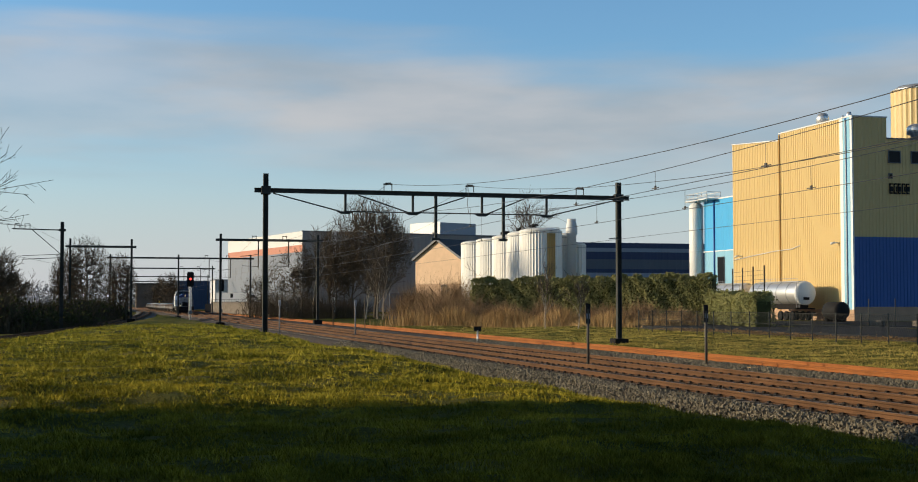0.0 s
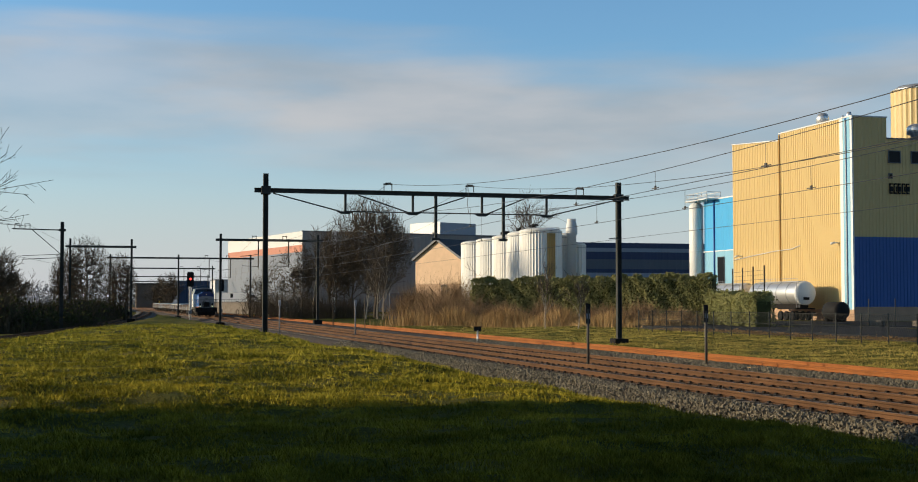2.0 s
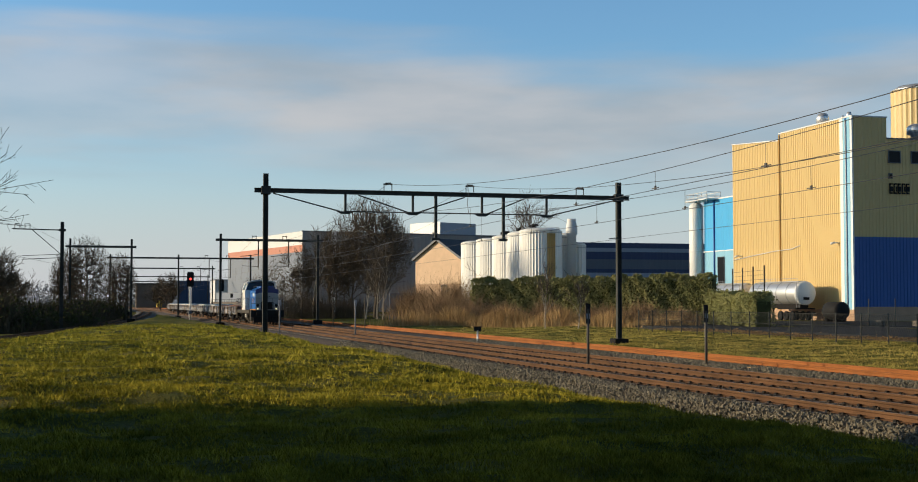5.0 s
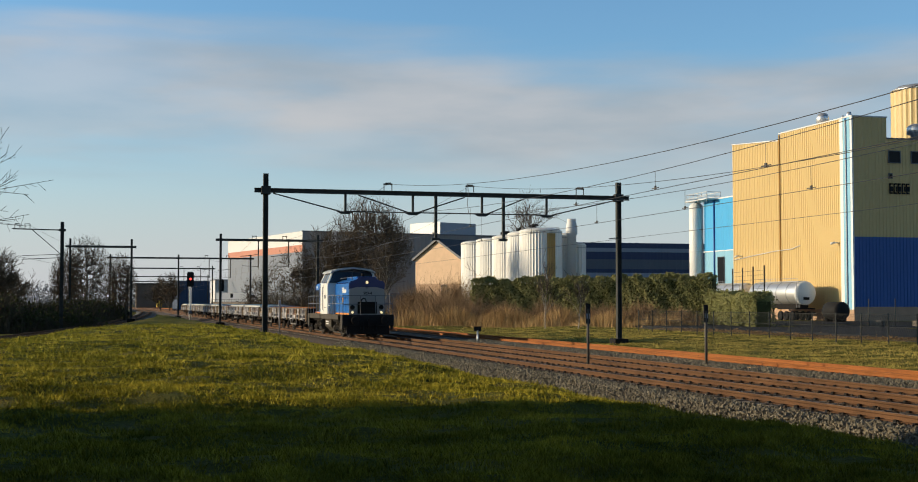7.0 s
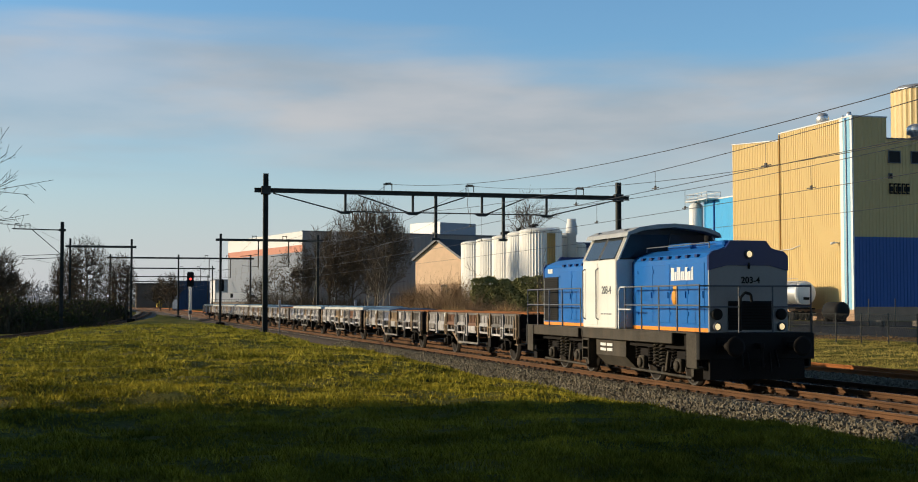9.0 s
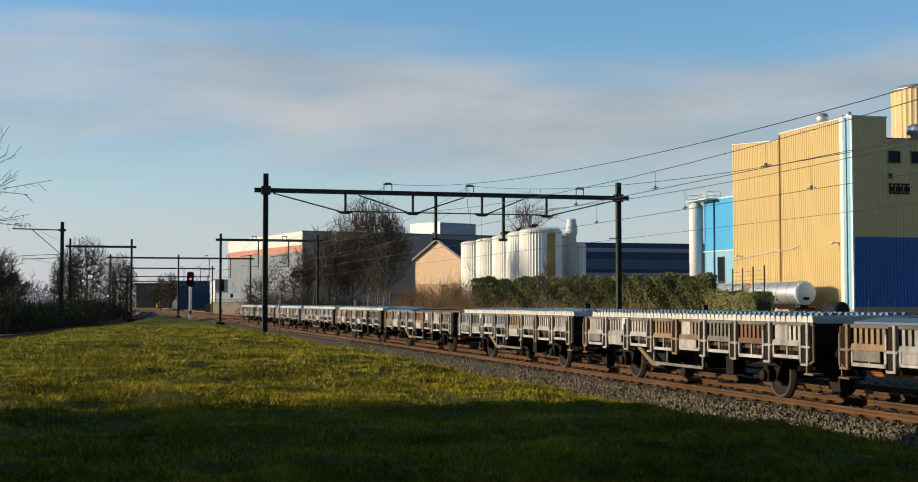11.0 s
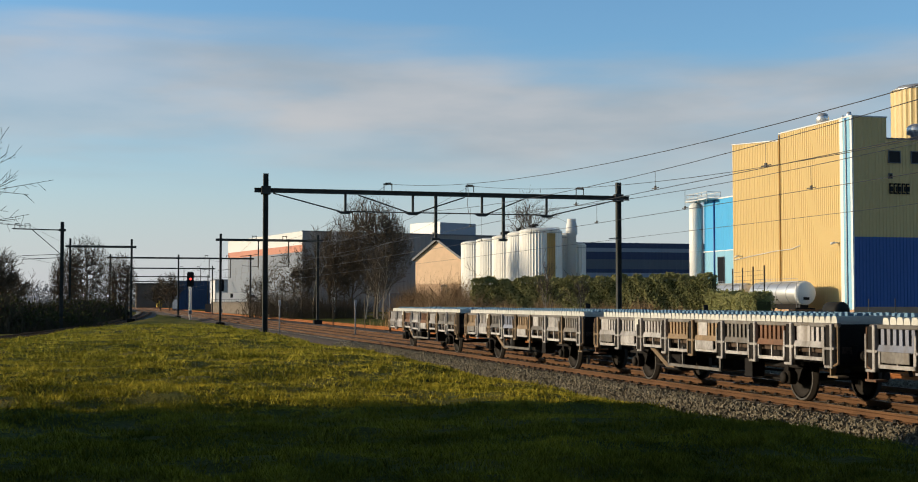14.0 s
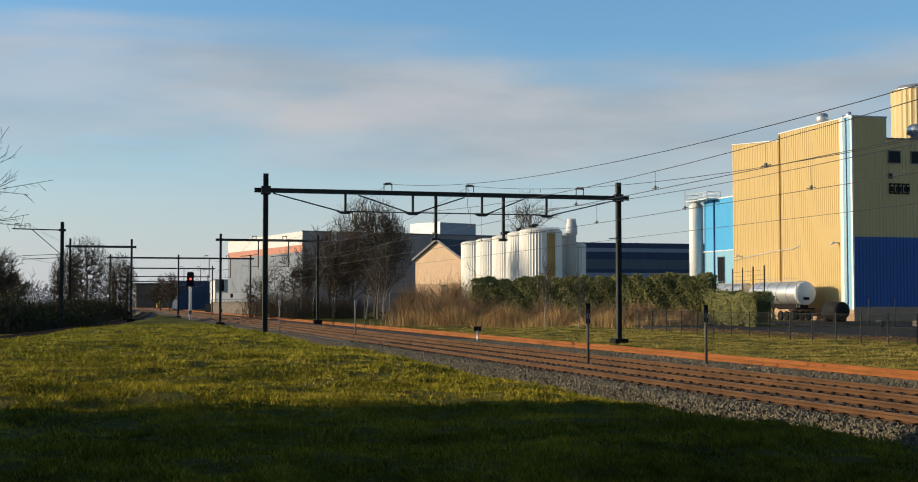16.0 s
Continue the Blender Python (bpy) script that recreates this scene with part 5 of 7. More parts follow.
def build_nature():
    # behind the tracks
    ivy_hedge("ivy_hedge", (-129.7, 22.9), (-114.2, 42.2), 4.5, 4.9, 2.2, 62000, 0.10, "leaf", "tall dense evergreen ivy hedge in front of the silos", 4)
    ivy_hedge("ivy_hedge", (-113.8, 42.0), (-98.0, 38.6), 3.0, 2.8, 1.6, 30000, 0.10, "leaf", "lower ivy-grown fence beside the tanker trailers", 5, rough=0.5)
    g = np.random.default_rng(11)
    n = 34000
    t = 0.08 + 0.92 * g.random(n)
    x = -131 + 24 * t + g.normal(0, 0.8, n)
    y = 18.2 + 20.3 * t - 1.8 - g.gamma(2.0, 0.8, n)
    h = g.uniform(0.4, 2.5, n) * (0.6 + 0.4 * np.sin(x * 0.9) * np.sin(y * 0.7 + 1)) * np.clip(1.15 - 0.45 * t, 0.5, 1.2)
    blades("reeds", x, y, np.clip(h, 0.2, 2.6), np.full(n, 0.028), M["reed"], "dry brown reeds and tall grass before the hedge", 0.24)
    for i, (cx, cy, wx, wy, h, n) in enumerate(((-140, 19.5, 4.0, 3.0, 4.6, 900), (-136, 22.5, 3.0, 2.4, 5.2, 700), (-131, 19.5, 4.0, 2.6, 3.4, 800), (-124, 24, 4.0, 2.6, 2.6, 700), (-117, 32, 4.0, 2.6, 2.2, 600), (-127, 21.5, 4.0, 2.2, 3.0, 700), (-121, 27.5, 3.0, 2.2, 2.6, 600), (-113.5, 34.5, 3.0, 2.2, 2.4, 500), (-110.5, 37, 2.6, 2.0, 1.9, 400))):
        twig_bush("brush", cx, cy, wx, wy, h, n, "brush", "tangle of bare brown brush in front of the hedge", 20 + i, 0.016)
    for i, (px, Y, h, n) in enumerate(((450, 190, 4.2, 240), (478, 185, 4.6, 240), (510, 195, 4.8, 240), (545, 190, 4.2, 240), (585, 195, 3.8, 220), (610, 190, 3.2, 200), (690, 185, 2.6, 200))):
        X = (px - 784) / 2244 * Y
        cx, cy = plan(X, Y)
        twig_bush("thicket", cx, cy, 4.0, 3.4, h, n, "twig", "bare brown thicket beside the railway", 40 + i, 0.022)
    dome_tree(-12.6, 200, 6.5, 5.4, 18.4, 0.42, 5, "large bare broad-crowned tree with dense fine twigs", 2900, 2.2)
    for k, (X, Y, rad, z0, z1) in enumerate(((-27.5, 196, 2.6, 1.6, 8.6), (-23.6, 198, 2.4, 1.4, 9.6), (-18.8, 204, 2.6, 2.0, 11.0), (-31.5, 204, 2.3, 1.2, 7.0))):
        dome_tree(X, Y, rad, z0, z1, 0.14, 210 + k, "small bare tree with tangled dark twigs", 420, 2.0, 2)
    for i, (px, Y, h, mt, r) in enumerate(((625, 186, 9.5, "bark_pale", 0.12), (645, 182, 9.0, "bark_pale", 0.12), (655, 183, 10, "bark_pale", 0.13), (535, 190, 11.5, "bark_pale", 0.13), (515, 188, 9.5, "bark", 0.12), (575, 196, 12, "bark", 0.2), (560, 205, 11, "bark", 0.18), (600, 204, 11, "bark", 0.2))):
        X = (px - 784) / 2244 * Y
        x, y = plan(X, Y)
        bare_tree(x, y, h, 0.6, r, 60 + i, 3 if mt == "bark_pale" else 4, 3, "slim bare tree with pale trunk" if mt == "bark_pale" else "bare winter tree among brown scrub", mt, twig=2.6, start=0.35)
    x, y = plan(11.2, 235)
    bare_tree(x, y, 18.5, 0.75, 0.3, 91, 4, 3, "bare tree rising behind the silos", twig=3.0)
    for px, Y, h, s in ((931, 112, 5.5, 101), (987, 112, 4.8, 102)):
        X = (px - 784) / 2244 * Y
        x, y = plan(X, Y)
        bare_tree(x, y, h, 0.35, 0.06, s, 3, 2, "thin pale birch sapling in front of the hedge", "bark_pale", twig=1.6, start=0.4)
    # beside the branch track
    for k, (X, Y, rad, z0, z1, n) in enumerate(((-48.2, 170, 3.3, 2.4, 10.9, 2), (-45.2, 176, 2.2, 1.6, 9.0, 2), (-51.4, 172, 2.2, 1.2, 9.0, 2))):
        dome_tree(X, Y, rad, z0, z1, 0.2, 230 + k, "bare winter tree beside the branch track", 1500, 2.3, n)
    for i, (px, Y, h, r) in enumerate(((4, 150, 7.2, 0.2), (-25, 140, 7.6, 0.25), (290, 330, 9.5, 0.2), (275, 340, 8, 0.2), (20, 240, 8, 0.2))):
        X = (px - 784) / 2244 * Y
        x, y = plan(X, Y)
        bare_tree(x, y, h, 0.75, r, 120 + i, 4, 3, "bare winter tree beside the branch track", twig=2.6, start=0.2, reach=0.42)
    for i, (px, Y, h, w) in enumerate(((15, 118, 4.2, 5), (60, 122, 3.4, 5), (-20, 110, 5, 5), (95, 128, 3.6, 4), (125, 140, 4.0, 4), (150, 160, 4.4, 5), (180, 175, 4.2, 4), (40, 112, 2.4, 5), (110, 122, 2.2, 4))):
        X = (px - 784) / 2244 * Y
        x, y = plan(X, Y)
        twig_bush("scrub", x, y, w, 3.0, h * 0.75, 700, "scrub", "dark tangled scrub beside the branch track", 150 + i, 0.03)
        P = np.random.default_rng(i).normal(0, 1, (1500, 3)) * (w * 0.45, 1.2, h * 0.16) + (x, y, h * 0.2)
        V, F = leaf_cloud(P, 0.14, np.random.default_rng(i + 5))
        soup("scrub_leaves", V, F, M["leaf_inner"], "bramble leaves in the scrub, shade put into their green", "bush", "stuff")
    # distant woods round the horizon
    g = np.random.default_rng(3)
    n = 60000
    ang = g.uniform(-0.62, 0.62, n)
    rad = g.uniform(620, 760, n)
    X, Y = np.sin(ang) * rad, np.cos(ang) * rad
    x, y = X * math.sin(HEADING) - Y * math.cos(HEADING), X * math.cos(HEADING) + Y * math.sin(HEADING) - 14.5
    hh = 8 + 3 * np.sin(ang * 40) + 2 * np.sin(ang * 97) + g.normal(0, 1.2, n)
    P = np.column_stack([x, y, np.abs(g.uniform(-0.4, 1, n)) * np.clip(hh, 3, 16)])
    V, F = leaf_cloud(P, 0.55, g)
    soup("distant_woods", V, F, M["far_wood"], "distant woods on the horizon, haze mixed into their grey", "woods", "stuff")
    # unseen tall conifer screens beside and behind the viewer, added to shade the near meadow
    ivy_hedge("conifer_screen", plan(-22, 20.2), plan(-23, -16), 13.0, 30.0, 3.0, 34000, 0.22, "conifer", "tall unseen conifer screen added to shade the meadow", 8, z0=0.3, rough=0.9)
    ivy_hedge("conifer_screen", plan(-22, -16), plan(26, -15), 30.0, 28.0, 3.0, 30000, 0.25, "conifer", "tall unseen conifer screen added to shade the meadow", 9, z0=0.3, rough=0.8)


def evergreen_tree(X, Y, seed, z0, z1, rad):
    """An unseen evergreen, added for its shadow, with clear trunk and ragged leafy crown."""
    g = np.random.default_rng(seed)
    x, y = plan(X, Y)
    t = thing("evergreen_tree", "unseen evergreen with clear trunk added to shade the meadow", "tree", pose(x, y, float(ground_z(x, y))), "evergreen trees")
    V, F = tubes([(0, 0, -0.3, 0.1, 0, z0, 0.2, 0.16), (0.1, 0, z0, 0, 0, z1 - 0.6, 0.16, 0.05)] + [(0.05, 0, z, rad * 0.7 * math.cos(a), rad * 0.7 * math.sin(a), z + 0.5, 0.06, 0.02) for z, a in zip(np.linspace(z0, z1 - 1, 16), g.uniform(0, 6.28, 16))], 6)
    soup("trunk", V, F, M["bark"], parent=t, kind="")
    n = 7000
    d = g.normal(0, 1, (n, 3)); d /= np.linalg.norm(d, axis=1, keepdims=True)
    lump = 1 + 0.22 * np.sin(d[:, 0] * 5 + seed) * np.sin(d[:, 2] * 6) + 0.15 * np.sin(d[:, 1] * 9)
    P = d * (g.random((n, 1)) ** 0.4) * lump[:, None] * (rad, rad, (z1 - z0) / 2) + (0, 0, (z0 + z1) / 2)
    V, F = leaf_cloud(P, 0.2, g)
    soup("crown", V, F, M["conifer"], parent=t, kind="")


def leaf_litter():
    """Fallen leaves blown against the edge of the yard."""
    g = np.random.default_rng(77)
    n = 9000
    x = -100 + 70 * g.random(n)
    y = 30.2 + g.normal(0, 0.7, n) + 0.4 * np.sin(x * 0.7)
    P = np.column_stack([x, y, ground_z(x, y) + np.abs(g.normal(0.02, 0.06, n))])
    V, F = leaf_cloud(P, 0.07, g)
    soup("leaf_litter", V, F, M["litter"], "brown fallen leaves along the yard edge", "leaves", "stuff")


def near_twigs():
    """The tree at the meadow's edge, of which a few hanging twigs reach into view."""
    x, y = plan(-7.4, 12.5)
    t = thing("edge_tree", "bare tree at the meadow edge with a few hanging twigs", "tree", pose(x, y, float(ground_z(x, y))), "bare trees")
    thick, thin = grow(301, 8.0, 0.8, 0.16, 3, 2, 0, 0.5)
    V, F = tubes(thick, 6)
    soup("trunk", V, F, M["bark"], parent=t, kind="")
    V, F = tubes(np.array(thin), 3)
    soup("crown", V, F, M["bark"], parent=t, kind="")
    R = random.Random(4)
    segs = []
    base = Vector((x, y, float(ground_z(x, y))))
    right = Vector((math.sin(HEADING), math.cos(HEADING), 0))
    for z, reach, lift in ((3.15, 3.45, 0.08), (2.85, 3.4, 0.05), (3.3, 3.3, 0.15)):
        p = base + Vector((0, 0, z - 1.2 - base.z))
        q = base + right * reach * 0.85 + Vector((0, 0, z - base.z))
        segs.append((*(p - base), *(q - base), 0.02, 0.005))
        for k in range(5):
            e = q + right * R.uniform(0.1, 0.5) + Vector((R.gauss(0, 0.1), R.gauss(0, 0.1), R.gauss(lift, 0.14)))
            segs.append((*(q - base), *(e - base), 0.0032, 0.002))
            for j in range(3):
                m = q.lerp(e, R.uniform(0.4, 1.0))
                h = m + right * R.uniform(-0.02, 0.1) + Vector((0, 0, R.uniform(-0.10, 0.12)))
                segs.append((*(m - base), *(h - base), 0.002, 0.0013))
    V, F = tubes(segs, 4)
    soup("hanging_twigs", V, F, M["bark"], parent=t, kind="")


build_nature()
# two trees out of view, added to extend the shadow over the meadow
evergreen_tree(-24.0, 21.6, 31, 5.6, 11.5, 1.7)
evergreen_tree(-27.5, 22.4, 32, 6.8, 13.0, 1.9)
leaf_litter()
near_twigs()


# ---- signals, signs, fence, trailers and yard clutter ----
def signal(x, y, top, red, rz=0.0):
    s = thing("railway_signal", "dark colour-light railway signal showing red" if red else "dark colour-light railway signal seen from behind", "signal", pose(x, y, -0.3, 0, 0, rz), "railway signals")
    bm = B()
    rod(bm, (0, 0, 0), (0, 0, top - 1.2), 0.09, n=10)
    part("post", bm, M["white"] if red else M["steel_galv"], s)
    bm = B()
    revolve_outline = [(-0.42, top - 2.0), (0.42, top - 2.0), (0.46, top - 1.8), (0.46, top - 0.2), (0.3, top), (-0.3, top), (-0.46, top - 0.2), (-0.46, top - 1.8)]
    prism(bm, revolve_outline, 0.1, 0.16, "x")
    part("backboard", bm, M["black"], s)
    for k, z in enumerate((top - 0.45, top - 0.95, top - 1.45)):
        bm = B()
        revolve(bm, [(0.16, 0.16), (0.17, 0.5), (0.15, 0.5), (0.14, 0.18)], 14, "x", (0, 0, z), False)
        hood = part("lamp_hood", bm, M["black"], s)
        bm = B()
        revolve(bm, [(0.14, 0.19), (0.1, 0.22), (0.02, 0.23)], 14, "x", (0, 0, z))
        part("lens", bm, M["lamp_red"] if red and k == 1 else M["glass_dark"], hood, "glowing red lens" if red and k == 1 else "")
    bm = B()
    for z in np.arange(0.5, top - 2.2, 0.35):
        rod(bm, (-0.12, -0.18, z), (-0.12, 0.18, z), 0.015, n=4)
    rod(bm, (-0.12, -0.18, 0.3), (-0.12, -0.18, top - 2), 0.018, n=4); rod(bm, (-0.12, 0.18, 0.3), (-0.12, 0.18, top - 2), 0.018, n=4)
    part("ladder", bm, M["steel_galv"], s)
    bm = B()
    box(bm, -0.2, 0.2, -0.22, 0.22, 0.8, 1.3, 0.03)
    part("equipment_box", bm, M["grey_dark"], s)


def marker(x, y, z0, z1, material, head, label, name="marker_post", thick=0.05):
    s = thing(name, label, "post", pose(x, y, 0), "lineside posts")
    bm = B()
    rod(bm, (0, 0, z0 - 0.25), (0, 0, z1 - (0.2 if head else 0)), thick, n=8)
    part("post", bm, M[material], s)
    if head:
        w, h, mm = head
        bm = B()
        box(bm, -0.03, 0.03, -w / 2, w / 2, z1 - h, z1, 0.01)
        part("board", bm, M[mm], s)
        if h > 0.4:
            bm = B()
            box(bm, 0.03, 0.036, -w / 2 + 0.02, w / 2 - 0.02, z1 - h * 0.75, z1 - h * 0.5)
            part("panel", bm, M["grey_wall"], s)


def fence():
    f = thing("mesh_fence", "grey wire mesh fence on slim steel posts", "fence", pose(0, 26.6, 0))
    xs = np.arange(-96, -36, 2.6)
    for x in xs:
        bm = B()
        rod(bm, (x, 0, -0.5), (x, 0, 1.5), 0.035, n=6)
        part("post", bm, M["fence_dark"], f)
    for z in (0.05, 0.75, 1.42):
        bm = B()
        rod(bm, (-96, 0, z), (-37, 0, z), 0.012, n=4)
        part("line_wire", bm, M["steel_dark"], f)
    a, b = [], []
    for x in np.arange(-96, -37, 0.16):
        a.append((x, 0, 0.0, x + 0.7, 0, 1.42, 0.005, 0.005)); a.append((x + 0.7, 0, 0.0, x, 0, 1.42, 0.005, 0.005))
    V, F = tubes(a, 3)
    soup("mesh", V, F, M["steel_dark"], parent=f)
    h = thing("yard_fence", "tall dark steel mesh fence behind the ivy", "fence", pose(-112, 44.0, 0))
    for i in range(4):
        bm = B()
        rod(bm, (3.6 * i - 2, -0.84 * i, -0.3), (3.6 * i - 2, -0.84 * i, 5.3), 0.06, n=6)
        part("post", bm, M["steel_dark"], h)
    for z in np.arange(2.5, 5.3, 0.4):
        bm = B()
        rod(bm, (-2, 0, z), (8.8, -2.52, z), 0.012, n=4)
        part("line_wire", bm, M["steel_dark"], h)


def tanker(x, y):
    t = thing("tank_trailer", "polished steel road tank trailer with white end cap", "trailer", pose(x, y, 0.06), "tank trailers")
    r, z = 1.3, 3.05
    bm = B()
    revolve(bm, [(r * 0.99, -10.6), (r, -10.5), (r, -0.25), (r * 0.99, -0.2)], 32, "x", (0, 0, z))
    tk = part("tank", bm, M["steel_bright"], t, "polished steel tank")
    for e, s in ((-0.2, 1), (-10.6, -1)):
        bm = B()
        revolve(bm, [(r * 1.02, e - s * 0.12), (r * 1.02, e), (r * 0.85, e + s * 0.14), (r * 0.5, e + s * 0.22), (r * 0.05, e + s * 0.24)], 32, "x", (0, 0, z))
        part("end_cap", bm, M["white"], tk, "white end cap")
    for xb in (-2.2, -4.4, -6.6, -8.8):
        bm = B()
        revolve(bm, [(r + 0.01, xb), (r + 0.03, xb), (r + 0.03, xb + 0.12), (r + 0.01, xb + 0.12)], 32, "x", (0, 0, z))
        part("band", bm, M["steel_galv"], tk)
    bm = B()
    box(bm, -9.5, -0.8, -0.45, 0.45, z + r - 0.05, z + r + 0.06)
    for xb in np.arange(-9.4, -0.8, 1.2):
        rod(bm, (xb, -0.5, z + r), (xb, -0.5, z + r + 0.35), 0.02, n=4)
    rod(bm, (-9.4, -0.5, z + r + 0.35), (-0.9, -0.5, z + r + 0.35), 0.02, n=4)
    part("catwalk", bm, M["steel_galv"], t)
    bm = B()
    box(bm, -10, -0.4, -0.5, 0.5, 1.35, 1.85); box(bm, -4.2, -0.2, -1.2, 1.2, 1.25, 1.4)
    part("chassis", bm, M["grime_shade"], t)
    for xa in (-1.2, -2.5, -3.8):
        for s in (-1, 1):
            bm = B()
            revolve(bm, [(0.22, s * 0.85), (0.5, s * 0.85), (0.52, s * 0.95), (0.52, s * 1.1), (0.46, s * 1.17), (0.28, s * 1.17), (0.25, s * 1.08), (0.05, s * 1.08)], 20, "y", (xa, 0, 0.52), False)
            part("wheel", bm, M["black"], t, "black rubber tyre")
    bm = B()
    box(bm, -0.15, -0.05, -1.2, 1.2, 0.75, 0.95)
    part("rear_bumper", bm, M["grime_shade"], t)
    bm = B()
    for s in (-1, 1):
        rod(bm, (-8.4, s * 0.6, 1.4), (-8.4, s * 0.6, 0.1), 0.08, n=6); box(bm, -8.6, -8.2, s * 0.6 - 0.15, s * 0.6 + 0.15, 0.0, 0.06)
    part("landing_leg", bm, M["grime_shade"], t)
    bm = B()
    rod(bm, (0.05, -0.9, 1.4), (0.05, -0.9, z + r), 0.03, n=5); rod(bm, (0.05, -1.2, 1.4), (0.05, -1.2, z + r), 0.03, n=5)
    part("ladder", bm, M["steel_galv"], t)
    bm = B()
    box(bm, 0.04, 0.12, -0.35, 0.35, z - 0.75, z - 0.45)
    part("valve_panel", bm, M["black"], t)


def yard_clutter():
    bm = B()
    t = thing("black_drum_tank", "black horizontal drum tank standing in the shade", "tank", pose(-121.0, 60.0, 0.06))
    revolve(bm, [(0.3, -2.6), (0.85, -2.5), (0.95, -2.3), (0.95, 0), (0.85, 0.15), (0.3, 0.25)], 24, "x", (0, 0, 1.15))
    part("drum", bm, M["black"], t)
    for x in (-2.0, -0.4):
        bm = B()
        box(bm, x - 0.15, x + 0.15, -0.7, 0.7, 0, 0.45)
        part("cradle", bm, M["grime_shade"], t)
    for x, y in ((-99, 50), (-97.2, 53), (-95, 55)):
        p = thing("pallet_stack", "low stack of grey pallets on the yard", "pallets", pose(x, y, 0.06, 0, 0, 20), "yard pallets")
        for k in range(3):
            bm = B()
            for j in range(5):
                box(bm, -0.6, 0.6, -0.5 + j * 0.22, -0.36 + j * 0.22, k * 0.16 + 0.12, k * 0.16 + 0.145)
            for j in (-0.45, 0, 0.42):
                box(bm, -0.6, 0.6, j - 0.05, j + 0.05, k * 0.16, k * 0.16 + 0.12)
            part("pallet", bm, M["sleeper"], p)
    for px, Y in ((1483, 112), (1528, 112)):
        X = (px - 784) / 2244 * Y
        x, y = plan(X, Y)
        marker(x, y, 0.0, 2.4, "steel_dark", None, "slim dark steel lamp post on the yard", "yard_post", 0.045)
    # delivery vans beyond the line
    for px, Y, h in ((392, 285, 2.5), (421, 280, 2.4)):
        X = (px - 784) / 2244 * Y
        x, y = plan(X, Y)
        v = thing("delivery_van", "white delivery van parked beyond the tracks", "van", pose(x, y, 1.7, 0, 0, 60), "parked vans")
        bm = B()
        box(bm, -4.5, 4.5, -2.5, 2.5, -2.2, 0.0)
        tagged(part("raised_yard", bm, M["asphalt"], None, "", pose(x, y, 1.7, 0, 0, 60)), "raised asphalt parking yard", "yard", kind="structure")
        bm = B()
        prism(bm, ((-2.6, 0.35), (2.6, 0.35), (2.6, 1.2), (1.9, 1.35), (1.2, h), (-2.6, h)), -0.95, 0.95)
        part("body", bm, M["white"], v)
        bm = B()
        prism(bm, ((1.35, 1.4), (1.92, 1.42), (1.3, h - 0.2), (0.7, h - 0.2), (0.7, 1.4)), -0.97, 0.97)
        part("window", bm, M["glass_dark"], v)
        for xa in (-1.7, 1.7):
            for s in (-1, 1):
                bm = B()
                revolve(bm, [(0.1, s * 0.8), (0.34, s * 0.8), (0.34, s * 0.98), (0.1, s * 0.98)], 14, "y", (xa, 0, 0.34))
                part("wheel", bm, M["black"], v)
    x, y = plan((406 - 784) / 2244 * 268, 268)
    c = thing("concrete_parapet", "pale low concrete wall with fence before the vans", "wall", pose(x, y, 0, 0, 0, 30))
    bm = B()
    box(bm, -9, 9, -0.15, 0.15, -0.6, 2.2)
    part("wall", bm, M["sleeper"], c)
    bm = B()
    for k in np.arange(-9, 9, 0.6):
        rod(bm, (k, -0.2, 1.8), (k, -0.2, 2.7), 0.03, n=4)
    rod(bm, (-9, -0.2, 2.7), (9, -0.2, 2.7), 0.03, n=4)
    part("railing", bm, M["grey_dark"], c)
    x, y = plan((299 - 784) / 2244 * 520, 520)
    e = thing("rail_crane", "small yellow track machine far down the line", "machine", pose(x, y - 6, -0.2))
    bm = B()
    box(bm, -1.5, 1.5, -1, 1, 0.4, 1.6, 0.1); box(bm, -0.5, 1.0, -0.9, 0.9, 1.6, 3.0, 0.1)
    part("body", bm, M["yellow_paint"], e)
    x, y = plan((228 - 784) / 2244 * 360, 360)
    e = thing("platform", "pale concrete station platform far down the line", "platform", pose(x, y - 4, 0))
    bm = B()
    box(bm, -60, 18, -1.5, 1.5, -0.4, 0.8)
    part("deck", bm, M["sleeper"], e)
    bm = B()
    for k in (-50, -30, -10, 8):
        rod(bm, (k, 0, 0.8), (k, 0, 3.6), 0.1, n=6)
    box(bm, -52, 10, -1.5, 1.5, 3.6, 3.8)
    part("canopy", bm, M["grey_light"], e)


